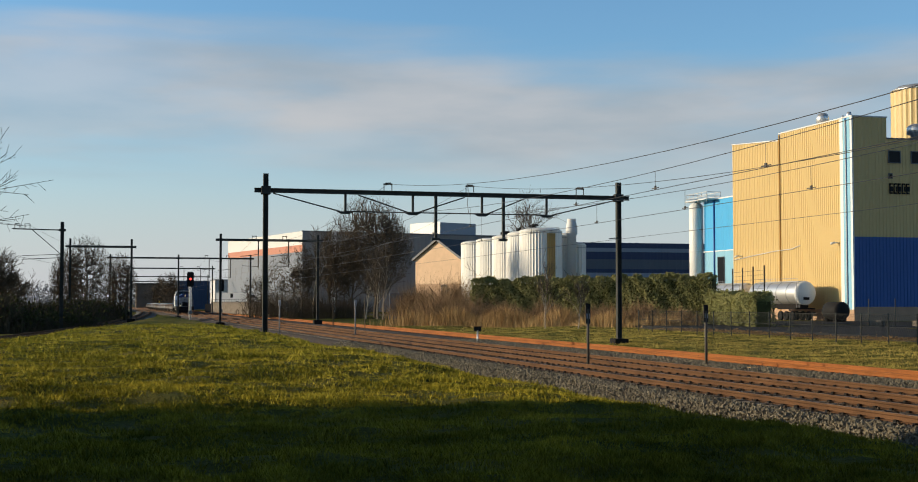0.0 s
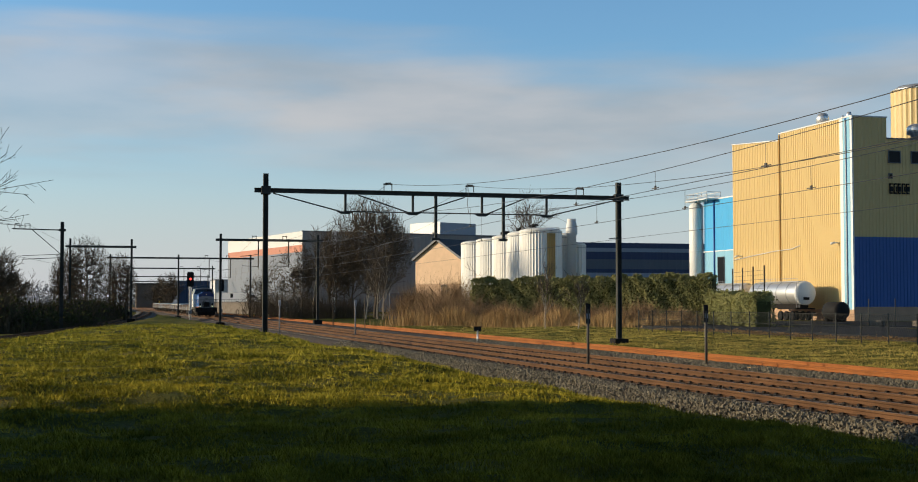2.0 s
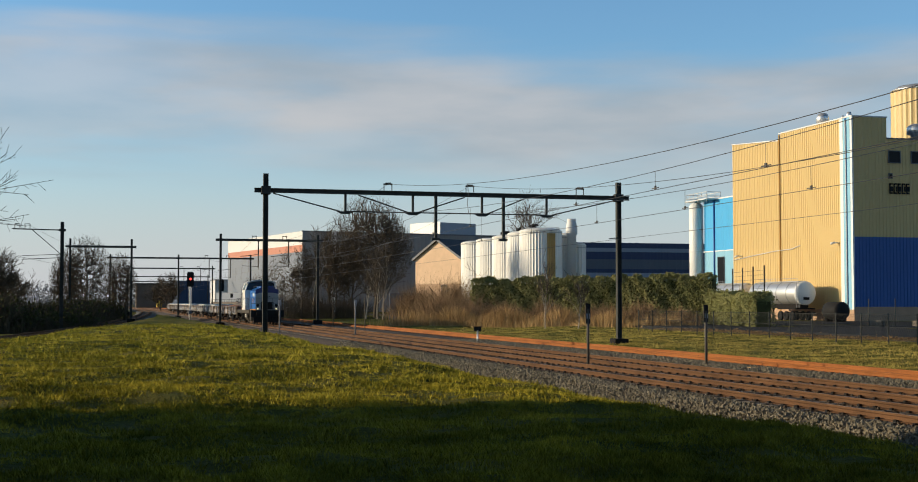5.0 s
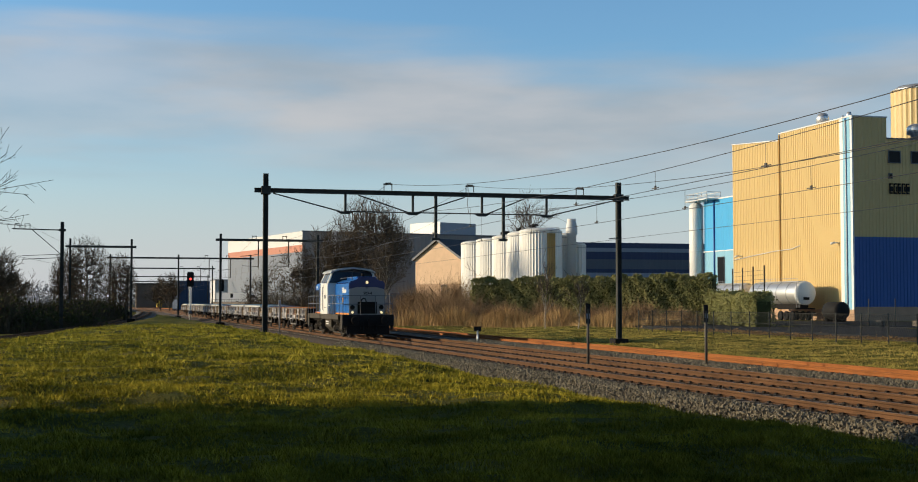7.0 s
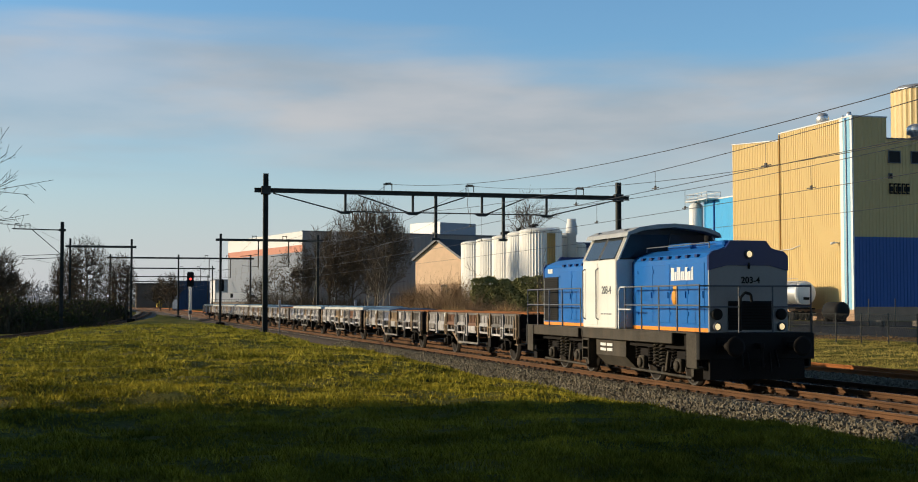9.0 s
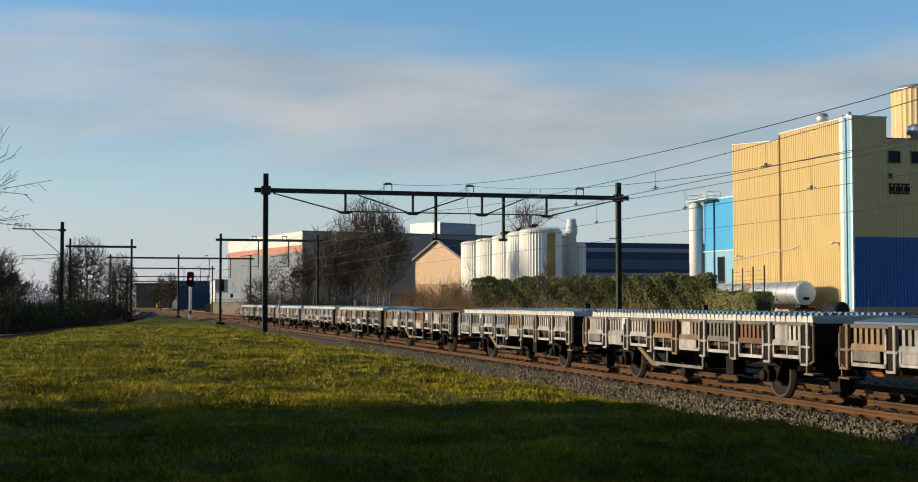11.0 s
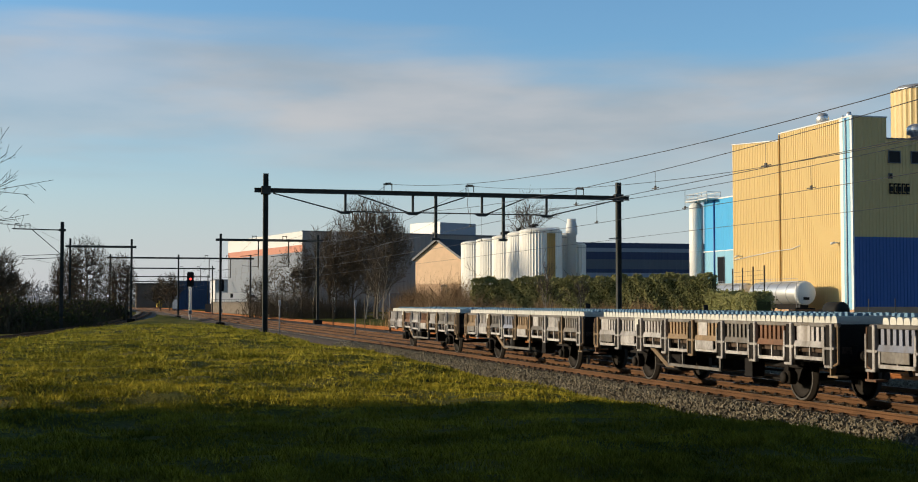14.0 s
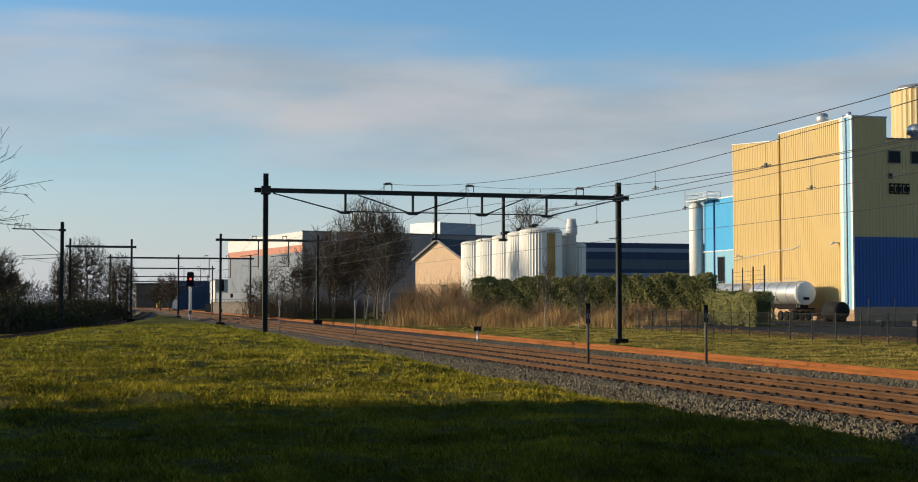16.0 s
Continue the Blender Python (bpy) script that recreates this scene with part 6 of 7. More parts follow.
def branch_masts():
    m = thing("cantilever_mast", "dark steel mast with cantilever arm beside the branch track", "mast", pose(-117, -17.4, 0), "lineside masts")
    mast_part(m, 0, -0.2, 8.95, 0.3, False)
    bm = B()
    rod(bm, (0, 0, 8.25), (1.2, -4.0, 8.25), 0.05, n=6); rod(bm, (0, 0, 6.1), (0.6, -2.4, 8.2), 0.03, n=6); box(bm, -0.2, 0.2, -0.3, 0.3, 8.15, 8.35)
    part("arm", bm, M["steel_dark"], m)
    for k in (-2.6, -3.4):
        bm = B()
        pipe(bm, [(0.3 - k * 0.15, k, 8.3), (0.3 - k * 0.15, k, 8.7), (0.4 - k * 0.15, k - 0.4, 8.7), (0.4 - k * 0.15, k - 0.4, 8.3)], 0.03, 5)
        part("insulator_bracket", bm, M["steel_dark"], m)
    bm = B()
    rod(bm, (0, 0, 5.9), (1.0, -3.2, 5.7), 0.03, n=5); rod(bm, (0, 0, 6.2), (1.0, -3.2, 6.0), 0.025, n=5)
    part("registration_arm", bm, M["steel_dark"], m)
    for y, xs in ((-20.0, (-260, -190, -117, -40)),):
        wire("branch_wire", [(x, float(left_y(x)) if x < -150 else y + (x + 117) * -0.1, 8.6) for x in xs], 0.012, "thin overhead wire along the branch track", 1.0)
        wire("branch_wire", [(x, float(left_y(x)) if x < -150 else y + (x + 117) * -0.1, 5.8) for x in xs], 0.012, "thin overhead wire along the branch track", 0.2)


signal(-181.3, -2.3, 6.5, True)
signal(-225.0, 5.8, 6.3, False)
marker(-43.8, 2.3, -0.1, 2.05, "post_grey", (0.17, 0.72, "black"), "slim grey lineside post with narrow black board")
marker(-41.6, 5.8, -0.1, 2.0, "post_grey", (0.16, 0.6, "black"), "slim grey lineside post with narrow black board")
marker(-94.0, -1.9, -0.15, 2.25, "wagon_pale", (0.16, 0.42, "grey_wall"), "weathered white lineside post with small grey board")
marker(-87.3, 2.3, -0.1, 2.25, "wagon_pale", (0.16, 0.42, "grey_wall"), "weathered white lineside post with small grey board")
marker(-101.5, 5.8, -0.3, 2.5, "bark", None, "thin brown lineside post", thick=0.04)
marker(-117.0, 6.0, -0.3, 3.6, "bark", None, "thin brown lineside post", thick=0.04)
marker(-70.2, 5.9, -0.2, 0.75, "steel_galv", (0.42, 0.26, "black"), "low lineside post with small black board")
for cx, cy, mm in ((-39.5, 6.6, "ochre"), (-43.5, 2.0, "wagon_beige"), (-34.9, 11.2, "white"), (-33.8, 11.3, "wagon_beige")):
    t = thing("cable_cover", "small weathered cable box on the ballast", "box", pose(cx, cy, -0.22, 0, 0, 8), "lineside boxes")
    bm = B()
    prism(bm, ((-0.34, 0), (0.34, 0), (0.28, 0.13), (-0.28, 0.16)), -0.16, 0.16)
    part("lid", bm, M[mm], t)
    bm = B()
    box(bm, 0.34, 0.5, -0.1, 0.1, 0, 0.12, 0.01)
    part("stub", bm, M["grime_shade"], t)
fence()
tanker(-129.8, 61.0)
tanker(-146.0, 62.5)
yard_clutter()
branch_masts()


# ---- train ----
TRAIN_Y = TRACKS[0]
SPEED = 23.4


def front_x(t):
    """Where the locomotive's front beam stands at t seconds."""
    return -51.9 + SPEED * (t - 8.0)


def wheelset(parent, x, r=0.5):
    """An axle with two flanged wheels; it spins about its own y axis."""
    bm = B()
    rod(bm, (0, -1.0, 0), (0, 1.0, 0), 0.08, n=10)
    ws = part("wheelset", bm, M["grime_shade"], parent, "", pose(x, 0, r))
    for s in (-1, 1):
        bm = B()
        prof = [(0.10, 0.66), (0.16, 0.70), (r * 0.80, 0.715), (r * 0.82, 0.69), (r * 0.99, 0.69), (r + 0.03, 0.685), (r + 0.03, 0.715), (r, 0.72), (r * 0.985, 0.82), (r * 0.82, 0.82), (r * 0.80, 0.77), (0.17, 0.76), (0.13, 0.86), (0.02, 0.86)]
        revolve(bm, [(a, s * b) for a, b in prof], 28, "y", closed=False)
        part("wheel", bm, M["wheel"], ws)
        bm = B()
        revolve(bm, [(r * 0.89, s * 0.822), (r * 0.93, s * 0.825), (r * 0.97, s * 0.822)], 28, "y", closed=False)
        part("tyre_face", bm, M["tread"], ws, "bright worn tyre face")
    return ws


def buffer(parent, x, y, way, r=0.24):
    bm = B()
    revolve(bm, [(0.10, 0), (0.10, way * 0.30), (0.075, way * 0.31), (0.075, way * 0.56), (r, way * 0.57), (r, way * 0.60), (r * 0.7, way * 0.62)], 16, "x", (x, y, 1.05))
    box(bm, x - 0.02, x + 0.02, y - 0.2, y + 0.2, 0.85, 1.25)
    part("buffer", bm, M["grime_shade"], parent)


def spring(bm, x, y, z0, z1, r=0.11, turns=5):
    pts = []
    for i in range(turns * 8 + 1):
        t = i / 8 * 2 * math.pi
        pts.append((x + r * math.cos(t), y + r * math.sin(t), z0 + (z1 - z0) * i / (turns * 8)))
    pipe(bm, pts, 0.025, 4)


WHEELS = []


def bogie(parent, x):
    for s in (-1, 1):
        bm = B()
        prism(bm, ((x - 1.75, 0.62), (x - 1.5, 0.86), (x - 0.6, 0.86), (x - 0.45, 0.66), (x + 0.45, 0.66), (x + 0.6, 0.86), (x + 1.5, 0.86), (x + 1.75, 0.62), (x + 1.6, 0.52), (x + 0.7, 0.55), (x + 0.4, 0.42), (x - 0.4, 0.42), (x - 0.7, 0.55), (x - 1.6, 0.52)), s * 1.0, s * 1.12)
        bf = part("bogie_frame", bm, M["grime_shade"], parent)
        for e in (-1.15, 1.15):
            bm = B()
            box(bm, x + e - 0.17, x + e + 0.17, s * 1.12, s * 1.26, 0.34, 0.68, 0.03)
            revolve(bm, [(0.13, s * 1.24), (0.13, s * 1.31), (0.05, s * 1.33)], 12, "y", (x + e, 0, 0.5))
            part("axle_box", bm, M["chassis"], bf)
            for o in (-0.42, 0.42):
                bm = B()
                spring(bm, x + e + o, s * 1.13, 0.55, 0.92, 0.08)
                part("spring", bm, M["grime_shade"], bf)
        bm = B()
        for o in (-0.2, 0.2):
            spring(bm, x + o, s * 1.2, 0.45, 1.0, 0.10, 6)
        part("spring", bm, M["chassis"], bf)
        bm = B()
        rod(bm, (x - 1.9, s * 1.2, 0.3), (x + 1.9, s * 1.2, 0.24), 0.035, n=6); rod(bm, (x + 0.6, s * 1.22, 0.85), (x + 0.45, s * 1.22, 0.35), 0.06, n=6)
        box(bm, x + 1.72, x + 1.85, s * 0.9, s * 1.15, 0.15, 0.45)
        part("brake_rigging", bm, M["chassis"], bf)
    for e in (-1.15, 1.15):
        WHEELS.append((wheelset(parent, x + e), x + e))


def rail_fence(parent, y, x0, x1, posts, z0=1.33, z1=2.5, label=""):
    bm = B()
    for z in (z1, (z0 + z1) / 2 + 0.1):
        rod(bm, (x0, y, z), (x1, y, z), 0.02, n=6)
    for x in posts:
        rod(bm, (x, y, z0), (x, y, z1), 0.02, n=6)
    part("handrail", bm, M["grey_dark"], parent, label)


def locomotive():
    l = thing("locomotive", "blue, white and grey diesel shunting locomotive pulling flat wagons", "locomotive", pose(front_x(0), TRAIN_Y, 0))
    bm = B()
    box(bm, -12.85, -0.15, -1.2, 1.2, 0.92, 1.34)
    part("underframe", bm, M["grime_shade"], l)
    for s in (-1, 1):
        for a, b, z0 in ((-12.7, -8.2, 1.06), (-7.9, -1.6, 1.06)):
            bm = B()
            box(bm, a, b, s * 1.42, s * 1.50, z0, 1.34, 0.015)
            part("sole_bar", bm, M["chassis"], l, "dirty grey frame side")
        bm = B()
        box(bm, -12.9, -0.1, s * 1.06, s * 1.5, 1.335, 1.365)
        part("walkway", bm, M["chassis"], l)
    # end beams, steps and buffers
    for x0, x1, xb, w in ((-0.16, 0.0, 0.0, 1), (-13.0, -12.84, -13.0, -1)):
        bm = B()
        box(bm, x0, x1, -1.53, 1.53, 0.72, 1.36, 0.02)
        eb = part("end_beam", bm, M["black"], l, "black end beam")
        for s in (-1, 1):
            buffer(l, xb, s * 0.875, w)
            bm = B()
            xs = x0 if w > 0 else x1
            box(bm, xs - 0.55 if w > 0 else xs, xs if w > 0 else xs + 0.55, s * 1.46, s * 1.52, 0.52, 1.36)
            part("step_plate", bm, M["chassis"], l)
            for z in (0.5, 0.85):
                bm = B()
                box(bm, min(xs, xs - w * 0.55), max(xs, xs - w * 0.55), s * 1.15, s * 1.455, z, z + 0.04)
                part("step_tread", bm, M["chassis"], l)
            bm = B()
            rod(bm, (xb + w * 0.03, s * 0.45, 0.95), (xb + w * 0.16, s * 0.47, 0.55), 0.03, n=6); rod(bm, (xb + w * 0.03, s * 0.3, 0.9), (xb + w * 0.14, s * 0.28, 0.45), 0.025, n=6)
            part("brake_hose", bm, M["black"], l)
        bm = B()
        box(bm, min(xb, xb + w * 0.25), max(xb, xb + w * 0.25), -0.06, 0.06, 0.98, 1.12, 0.02)
        rod(bm, (xb + w * 0.2, 0, 0.98), (xb + w * 0.24, 0, 0.55), 0.04, n=6); rod(bm, (xb + w * 0.2, -0.1, 0.6), (xb + w * 0.2, 0.1, 0.6), 0.03, n=6)
        part("coupling_hook", bm, M["grime_shade"], l)
        bm = B()
        box(bm, xb - (0.35 if w > 0 else 0.0), xb + (0.0 if w > 0 else 0.35), -1.25, 1.25, 0.25, 0.72)
        part("snow_plough", bm, M["grime_shade"], l)
    # long hood
    def hood(x0, x1, top, name):
        bm = B()
        prism(bm, ((-1.05, 1.46), (1.05, 1.46), (1.05, top - 0.12), (0.95, top), (0.55, top + 0.16), (-0.55, top + 0.16), (-0.95, top), (-1.05, top - 0.12)), x0, x1, "x")
        h = part(name, bm, M["loco_blue"], l, "blue painted engine hood")
        bm = B()
        box(bm, x0, x1 - 0.003, -1.056, 1.056, 1.365, 1.46)
        part("stripe", bm, M["loco_orange"], l, "orange sill stripe")
        return h
    fh = hood(-5.2, -0.47, 3.3, "front_hood")
    rh = hood(-12.5, -7.5, 3.3, "rear_hood")
    # hood doors, hinges and roof gear
    for h, xs in ((fh, (-4.75, -3.7, -2.65, -1.6, -0.62)), (rh, (-11.0, -9.9, -8.8, -7.75))):
        for a, b in zip(xs, xs[1:]):
            for s in (-1, 1):
                bm = B()
                box(bm, a + 0.03, b - 0.03, s * 1.048, s * 1.062, 1.56, 3.05, 0.006)
                d = part("hood_door", bm, M["loco_blue"], h)
                for z in (1.75, 2.3, 2.85):
                    bm = B()
                    box(bm, a + 0.02, a + 0.07, s * 1.06, s * 1.08, z, z + 0.09)
                    part("hinge", bm, M["loco_blue"], d)
                bm = B()
                box(bm, b - 0.13, b - 0.08, s * 1.06, s * 1.09, 2.2, 2.36)
                part("latch", bm, M["loco_blue"], d)
        bm = B()
        lo, hi = xs[0], xs[-1]
        for x in np.arange(lo + 0.3, hi, 0.55):
            box(bm, x, x + 0.14, -1.08, -0.98, 3.2, 3.27); box(bm, x, x + 0.14, 0.98, 1.08, 3.2, 3.27)
        part("roof_catches", bm, M["loco_navy"], h)
    for s in (-1, 1):
        bm = B()
        box(bm, -12.45, -11.12, s * 1.05, s * 1.066, 1.5, 2.9)
        g = part("radiator_grille", bm, M["black"], rh, "black radiator grille")
        bm = B()
        for z in np.arange(1.55, 2.88, 0.07):
            box(bm, -12.42, -11.15, s * 1.064, s * 1.08, z, z + 0.025)
        part("grille_slats", bm, M["grime_shade"], g)
        bm = B()
        for i, (a, b) in enumerate(((-12.1, 0.16), (-11.92, 0.1), (-11.78, 0.12))):
            box(bm, a, a + b, s * 1.05, s * 1.066, 3.02, 3.16)
        part("small_emblem", bm, M["white"], rh, "small white emblem")
    bm = B()
    box(bm, -3.9, -2.5, -0.55, 0.55, 3.46, 3.62, 0.04)
    part("exhaust_cover", bm, M["loco_blue"], fh)
    bm = B()
    box(bm, -2.1, -0.55, -0.6, 0.6, 3.46, 3.60, 0.04)
    part("roof_box", bm, M["loco_blue"], fh)
    bm = B()
    rod(bm, (-3.2, 0.3, 3.6), (-3.2, 0.3, 3.85), 0.10, n=10)
    part("exhaust_pipe", bm, M["grime_shade"], fh)
    bm = B()
    for y in (-0.75, 0.75):
        pipe(bm, [(-4.8, y, 3.45), (-4.8, y, 3.56), (-1.0, y, 3.56), (-1.0, y, 3.42)], 0.018, 5)
    part("roof_rail", bm, M["grey_dark"], fh)
    # noses: grey face with navy cap
    for x, w, own in ((-0.47, 1, fh), (-12.5, -1, rh)):
        a, b = (x, x + 0.05) if w > 0 else (x - 0.05, x)
        bm = B()
        prism(bm, ((-1.05, 1.365), (1.05, 1.365), (1.05, 2.86), (0.55, 2.98), (-0.55, 2.98), (-1.05, 2.86)), a, b, "x")
        part("nose_panel", bm, M["loco_grey"], own, "grey nose panel")
        bm = B()
        a2, b2 = (x - 0.02, x + 0.07) if w > 0 else (x - 0.07, x + 0.02)
        prism(bm, ((-1.065, 2.865), (-0.55, 2.985), (0.55, 2.985), (1.065, 2.865), (1.065, 3.22), (0.95, 3.33), (0.62, 3.40), (0.48, 3.58), (-0.48, 3.58), (-0.62, 3.40), (-0.95, 3.33), (-1.065, 3.22)), a2, b2, "x")
        part("nose_cap", bm, M["loco_navy"], own, "navy nose cap")
        bm = B()
        e = x + w * 0.05
        box(bm, min(e, e + w * 0.03), max(e, e + w * 0.03), -0.55, 0.6, 1.42, 2.12)
        gr = part("nose_grille", bm, M["black"], own, "black nose grille")
        bm = B()
        for z in np.arange(1.47, 2.1, 0.07):
            box(bm, min(e + w * 0.03, e + w * 0.05), max(e + w * 0.03, e + w * 0.05), -0.52, 0.57, z, z + 0.03)
        part("grille_slats", bm, M["grime_shade"], gr)
        for y, z, r in ((-0.86, 1.50, 0.08), (0.86, 1.50, 0.08), (0, 3.26, 0.08)):
            bm = B()
            revolve(bm, [(r * 1.35, w * -0.02), (r * 1.35, w * 0.07), (r * 1.05, w * 0.09), (r * 1.0, w * 0.05)], 14, "x", (e, y, z), False)
            hl = part("headlight", bm, M["grey_dark"], own)
            bm = B()
            revolve(bm, [(r, w * 0.05), (r * 0.6, w * 0.075), (r * 0.1, w * 0.085)], 14, "x", (e, y, z))
            part("lens", bm, M["lamp_white"] if w > 0 else M["grey_light"], hl, "glowing headlight lens" if w > 0 else "")
        for y in (-0.86, 0.86):
            bm = B()
            revolve(bm, [(0.14, 0), (0.14, w * 0.06), (0.10, w * 0.07)], 14, "x", (e, y, 1.80))
            part("tail_lamp", bm, M["black"], own)
        bm = B()
        rod(bm, (e, 0, 2.98), (e + w * 0.06, 0, 2.98), 0.03, n=6); box(bm, min(e, e + w * 0.05), max(e, e + w * 0.05), -0.02, 0.02, 2.9, 3.05)
        part("horn_bracket", bm, M["black"], own)
        text_part("fleet_number", "203-4", 0.22, M["black"], own, Matrix(((0, 0, w, e + w * 0.012), (w, 0, 0, 0.05), (0, 1, 0, 2.62), (0, 0, 0, 1))), 0.004, "dark painted fleet number", 0.004)
        # end railing
        bm = B()
        xr = -0.06 if w > 0 else -12.94
        for z, y0, y1 in ((2.48, -1.48, 1.48), (1.98, -1.48, -0.45), (1.98, 0.45, 1.48)):
            rod(bm, (xr, y0, z), (xr, y1, z), 0.02, n=6)
        for y in (-1.48, -0.45, 0.45, 1.48):
            rod(bm, (xr, y, 1.34), (xr, y, 2.48), 0.02, n=6)
        part("end_railing", bm, M["grey_dark"], l)
        bm = B()
        pipe(bm, [(xr, -0.42, 1.4), (xr + w * 0.03, -0.42, 2.2), (xr + w * 0.03, -0.3, 2.32), (xr + w * 0.03, -0.15, 2.28), (xr + w * 0.03, -0.12, 2.1)], 0.035, 6)
        part("jumper_cable", bm, M["black"], l)
    # cab
    bm = B()
    x0, x1 = -7.62, -5.12
    box(bm, x0, x1, -1.55, 1.55, 1.365, 3.28, 0.03)
    cab = part("cab", bm, M["loco_white"], l, "white painted cab")
    # sloping upper cab: posts, window panes, roof
    lo = [(-7.62, -1.55), (-5.12, -1.55), (-5.12, 1.55), (-7.62, 1.55)]
    up = [(-7.35, -1.28), (-4.95, -1.28), (-4.95, 1.28), (-7.35, 1.28)]
    for (ax, ay), (bx, by) in zip(lo, up):
        bm = B()
        rod(bm, (ax * 0.998 - 0.01, ay * 0.97, 3.25), (bx, by * 0.97, 3.98), 0.07, n=4)
        part("window_post", bm, M["loco_white"], cab)
    for i in range(4):
        j = (i + 1) % 4
        def at(k, f, q):
            a, b = lo[k], up[k]
            return Vector((a[0] + (b[0] - a[0]) * q, a[1] + (b[1] - a[1]) * q, 3.28 + 0.7 * q))
        for s0, s1 in ((0.05, 0.49), (0.51, 0.95)):
            bm = B()
            cs = [at(i, 0, 0.04).lerp(at(j, 0, 0.04), s0), at(i, 0, 0.04).lerp(at(j, 0, 0.04), s1), at(i, 0, 0.96).lerp(at(j, 0, 0.96), s1), at(i, 0, 0.96).lerp(at(j, 0, 0.96), s0)]
            inn = Vector((-6.3, 0, 3.6))
            vs = [bm.verts.new(v) for v in cs]
            vb = [bm.verts.new(v + (inn - v).normalized() * 0.03) for v in cs]
            bm.faces.new(vs); bm.faces.new(vb[::-1])
            for q in range(4):
                bm.faces.new((vs[q], vb[q], vb[(q + 1) % 4], vs[(q + 1) % 4]))
            part("window", bm, M["cab_glass"], cab, "dark cab window")
        bm = B()
        rod(bm, at(i, 0, 0).lerp(at(j, 0, 0), 0.5), at(i, 0, 1).lerp(at(j, 0, 1), 0.5), 0.03, n=4)
        part("window_bar", bm, M["grey_dark"], cab)
    bm = B()
    box(bm, -7.2, -5.3, -1.1, 1.1, 3.0, 3.35)
    part("control_desk", bm, M["grey_dark"], cab)
    bm = B()
    rf = [(-1.42, 3.88), (-1.36, 4.0), (-1.05, 4.13), (-0.5, 4.22), (0, 4.25), (0.5, 4.22), (1.05, 4.13), (1.36, 4.0), (1.42, 3.88), (1.3, 3.93), (0.9, 4.05), (0, 4.15), (-0.9, 4.05), (-1.3, 3.93)]
    prism(bm, rf, -7.72, -4.62, "x")
    part("cab_roof", bm, M["cab_roof"], cab, "weathered light grey cab roof")
    for x in (-7.2, -5.2):
        bm = B()
        box(bm, x, x + 0.1, -1.25, 1.25, 3.9, 4.1)
        part("roof_rib", bm, M["grey_dark"], cab)
    for s in (-1, 1):
        bm = B()
        box(bm, -7.35, -6.45, s * 1.548, s * 1.562, 1.45, 3.2, 0.005)
        dr = part("cab_door", bm, M["loco_white"], cab)
        bm = B()
        for x in (-7.42, -6.38):
            pipe(bm, [(x, s * 1.55, 1.6), (x, s * 1.63, 1.65), (x, s * 1.63, 3.0), (x, s * 1.55, 3.05)], 0.018, 6)
        part("grab_rail", bm, M["grey_dark"], dr)
        text_part("fleet_number", "203-4", 0.30, M["grey_dark"], cab, Matrix(((s * -1.0, 0, 0, -5.78), (0, 0, s * 1.0, s * 1.556), (0, 1, 0, 2.42), (0, 0, 0, 1))) if s > 0 else Matrix(((1, 0, 0, -5.78), (0, 0, -1, -1.556), (0, 1, 0, 2.42), (0, 0, 0, 1))), 0.004, "dark painted fleet number", 0.004)
        bm = B()
        for i in range(4):
            box(bm, -6.2 + i * 0.21, -6.05 + i * 0.21, s * 1.55, s * 1.558, 1.75, 1.78)
        part("small_print", bm, M["grey_dark"], cab)
        # emblem and name on the front hood, as plain shapes
        u = -2.55
        for wd, ht, dz in ((0.17, 0.26, 0), (0.10, 0.18, 0), (0.05, 0.27, 0), (0.10, 0.27, 0), (0.10, 0.18, 0), (0.07, 0.18, 0), (0.15, 0.26, 0), (0.11, 0.18, 0), (0.04, 0.25, 0), (0.04, 0.27, 0)):
            bm = B()
            box(bm, u, u + wd * 1.1, s * 1.05, s * 1.07, 2.64, 2.64 + ht * 1.25)
            part("name_shape", bm, M["white"], fh, "white lettering shape")
            u += wd * 1.1 + 0.03
        bm = B()
        revolve(bm, [(0.02, s * 1.05), (0.19, s * 1.052), (0.19, s * 1.074), (0.02, s * 1.074)], 16, "y", (-2.33, 0, 2.22))
        box(bm, -2.46, -2.2, s * 1.05, s * 1.07, 2.0, 2.2); box(bm, -2.43, -2.23, s * 1.05, s * 1.07, 2.38, 2.5)
        part("round_emblem", bm, M["amber"], fh, "amber round emblem")
        # fuel tank steps
        bm = B()
        for z in (0.45, 0.75, 1.0):
            box(bm, -7.8, -7.35, s * 1.2, s * 1.5, z, z + 0.04)
        box(bm, -7.82, -7.78, s * 1.25, s * 1.5, 0.42, 1.3); box(bm, -7.37, -7.33, s * 1.25, s * 1.5, 0.42, 1.3)
        part("cab_steps", bm, M["chassis"], l)
    bm = B()
    prism(bm, ((-1.3, 1.05), (-1.3, 0.6), (-1.0, 0.30), (1.0, 0.30), (1.3, 0.6), (1.3, 1.05)), -7.2, -5.0, "x")
    part("fuel_tank", bm, M["chassis"], l, "dirty grey fuel tank")
    bm = B()
    for i in range(2):
        for z in (0.72, 0.86):
            box(bm, -6.85 + i * 0.5, -6.45 + i * 0.5, -1.315, -1.3, z, z + 0.08)
    part("data_plate", bm, M["white"], l)
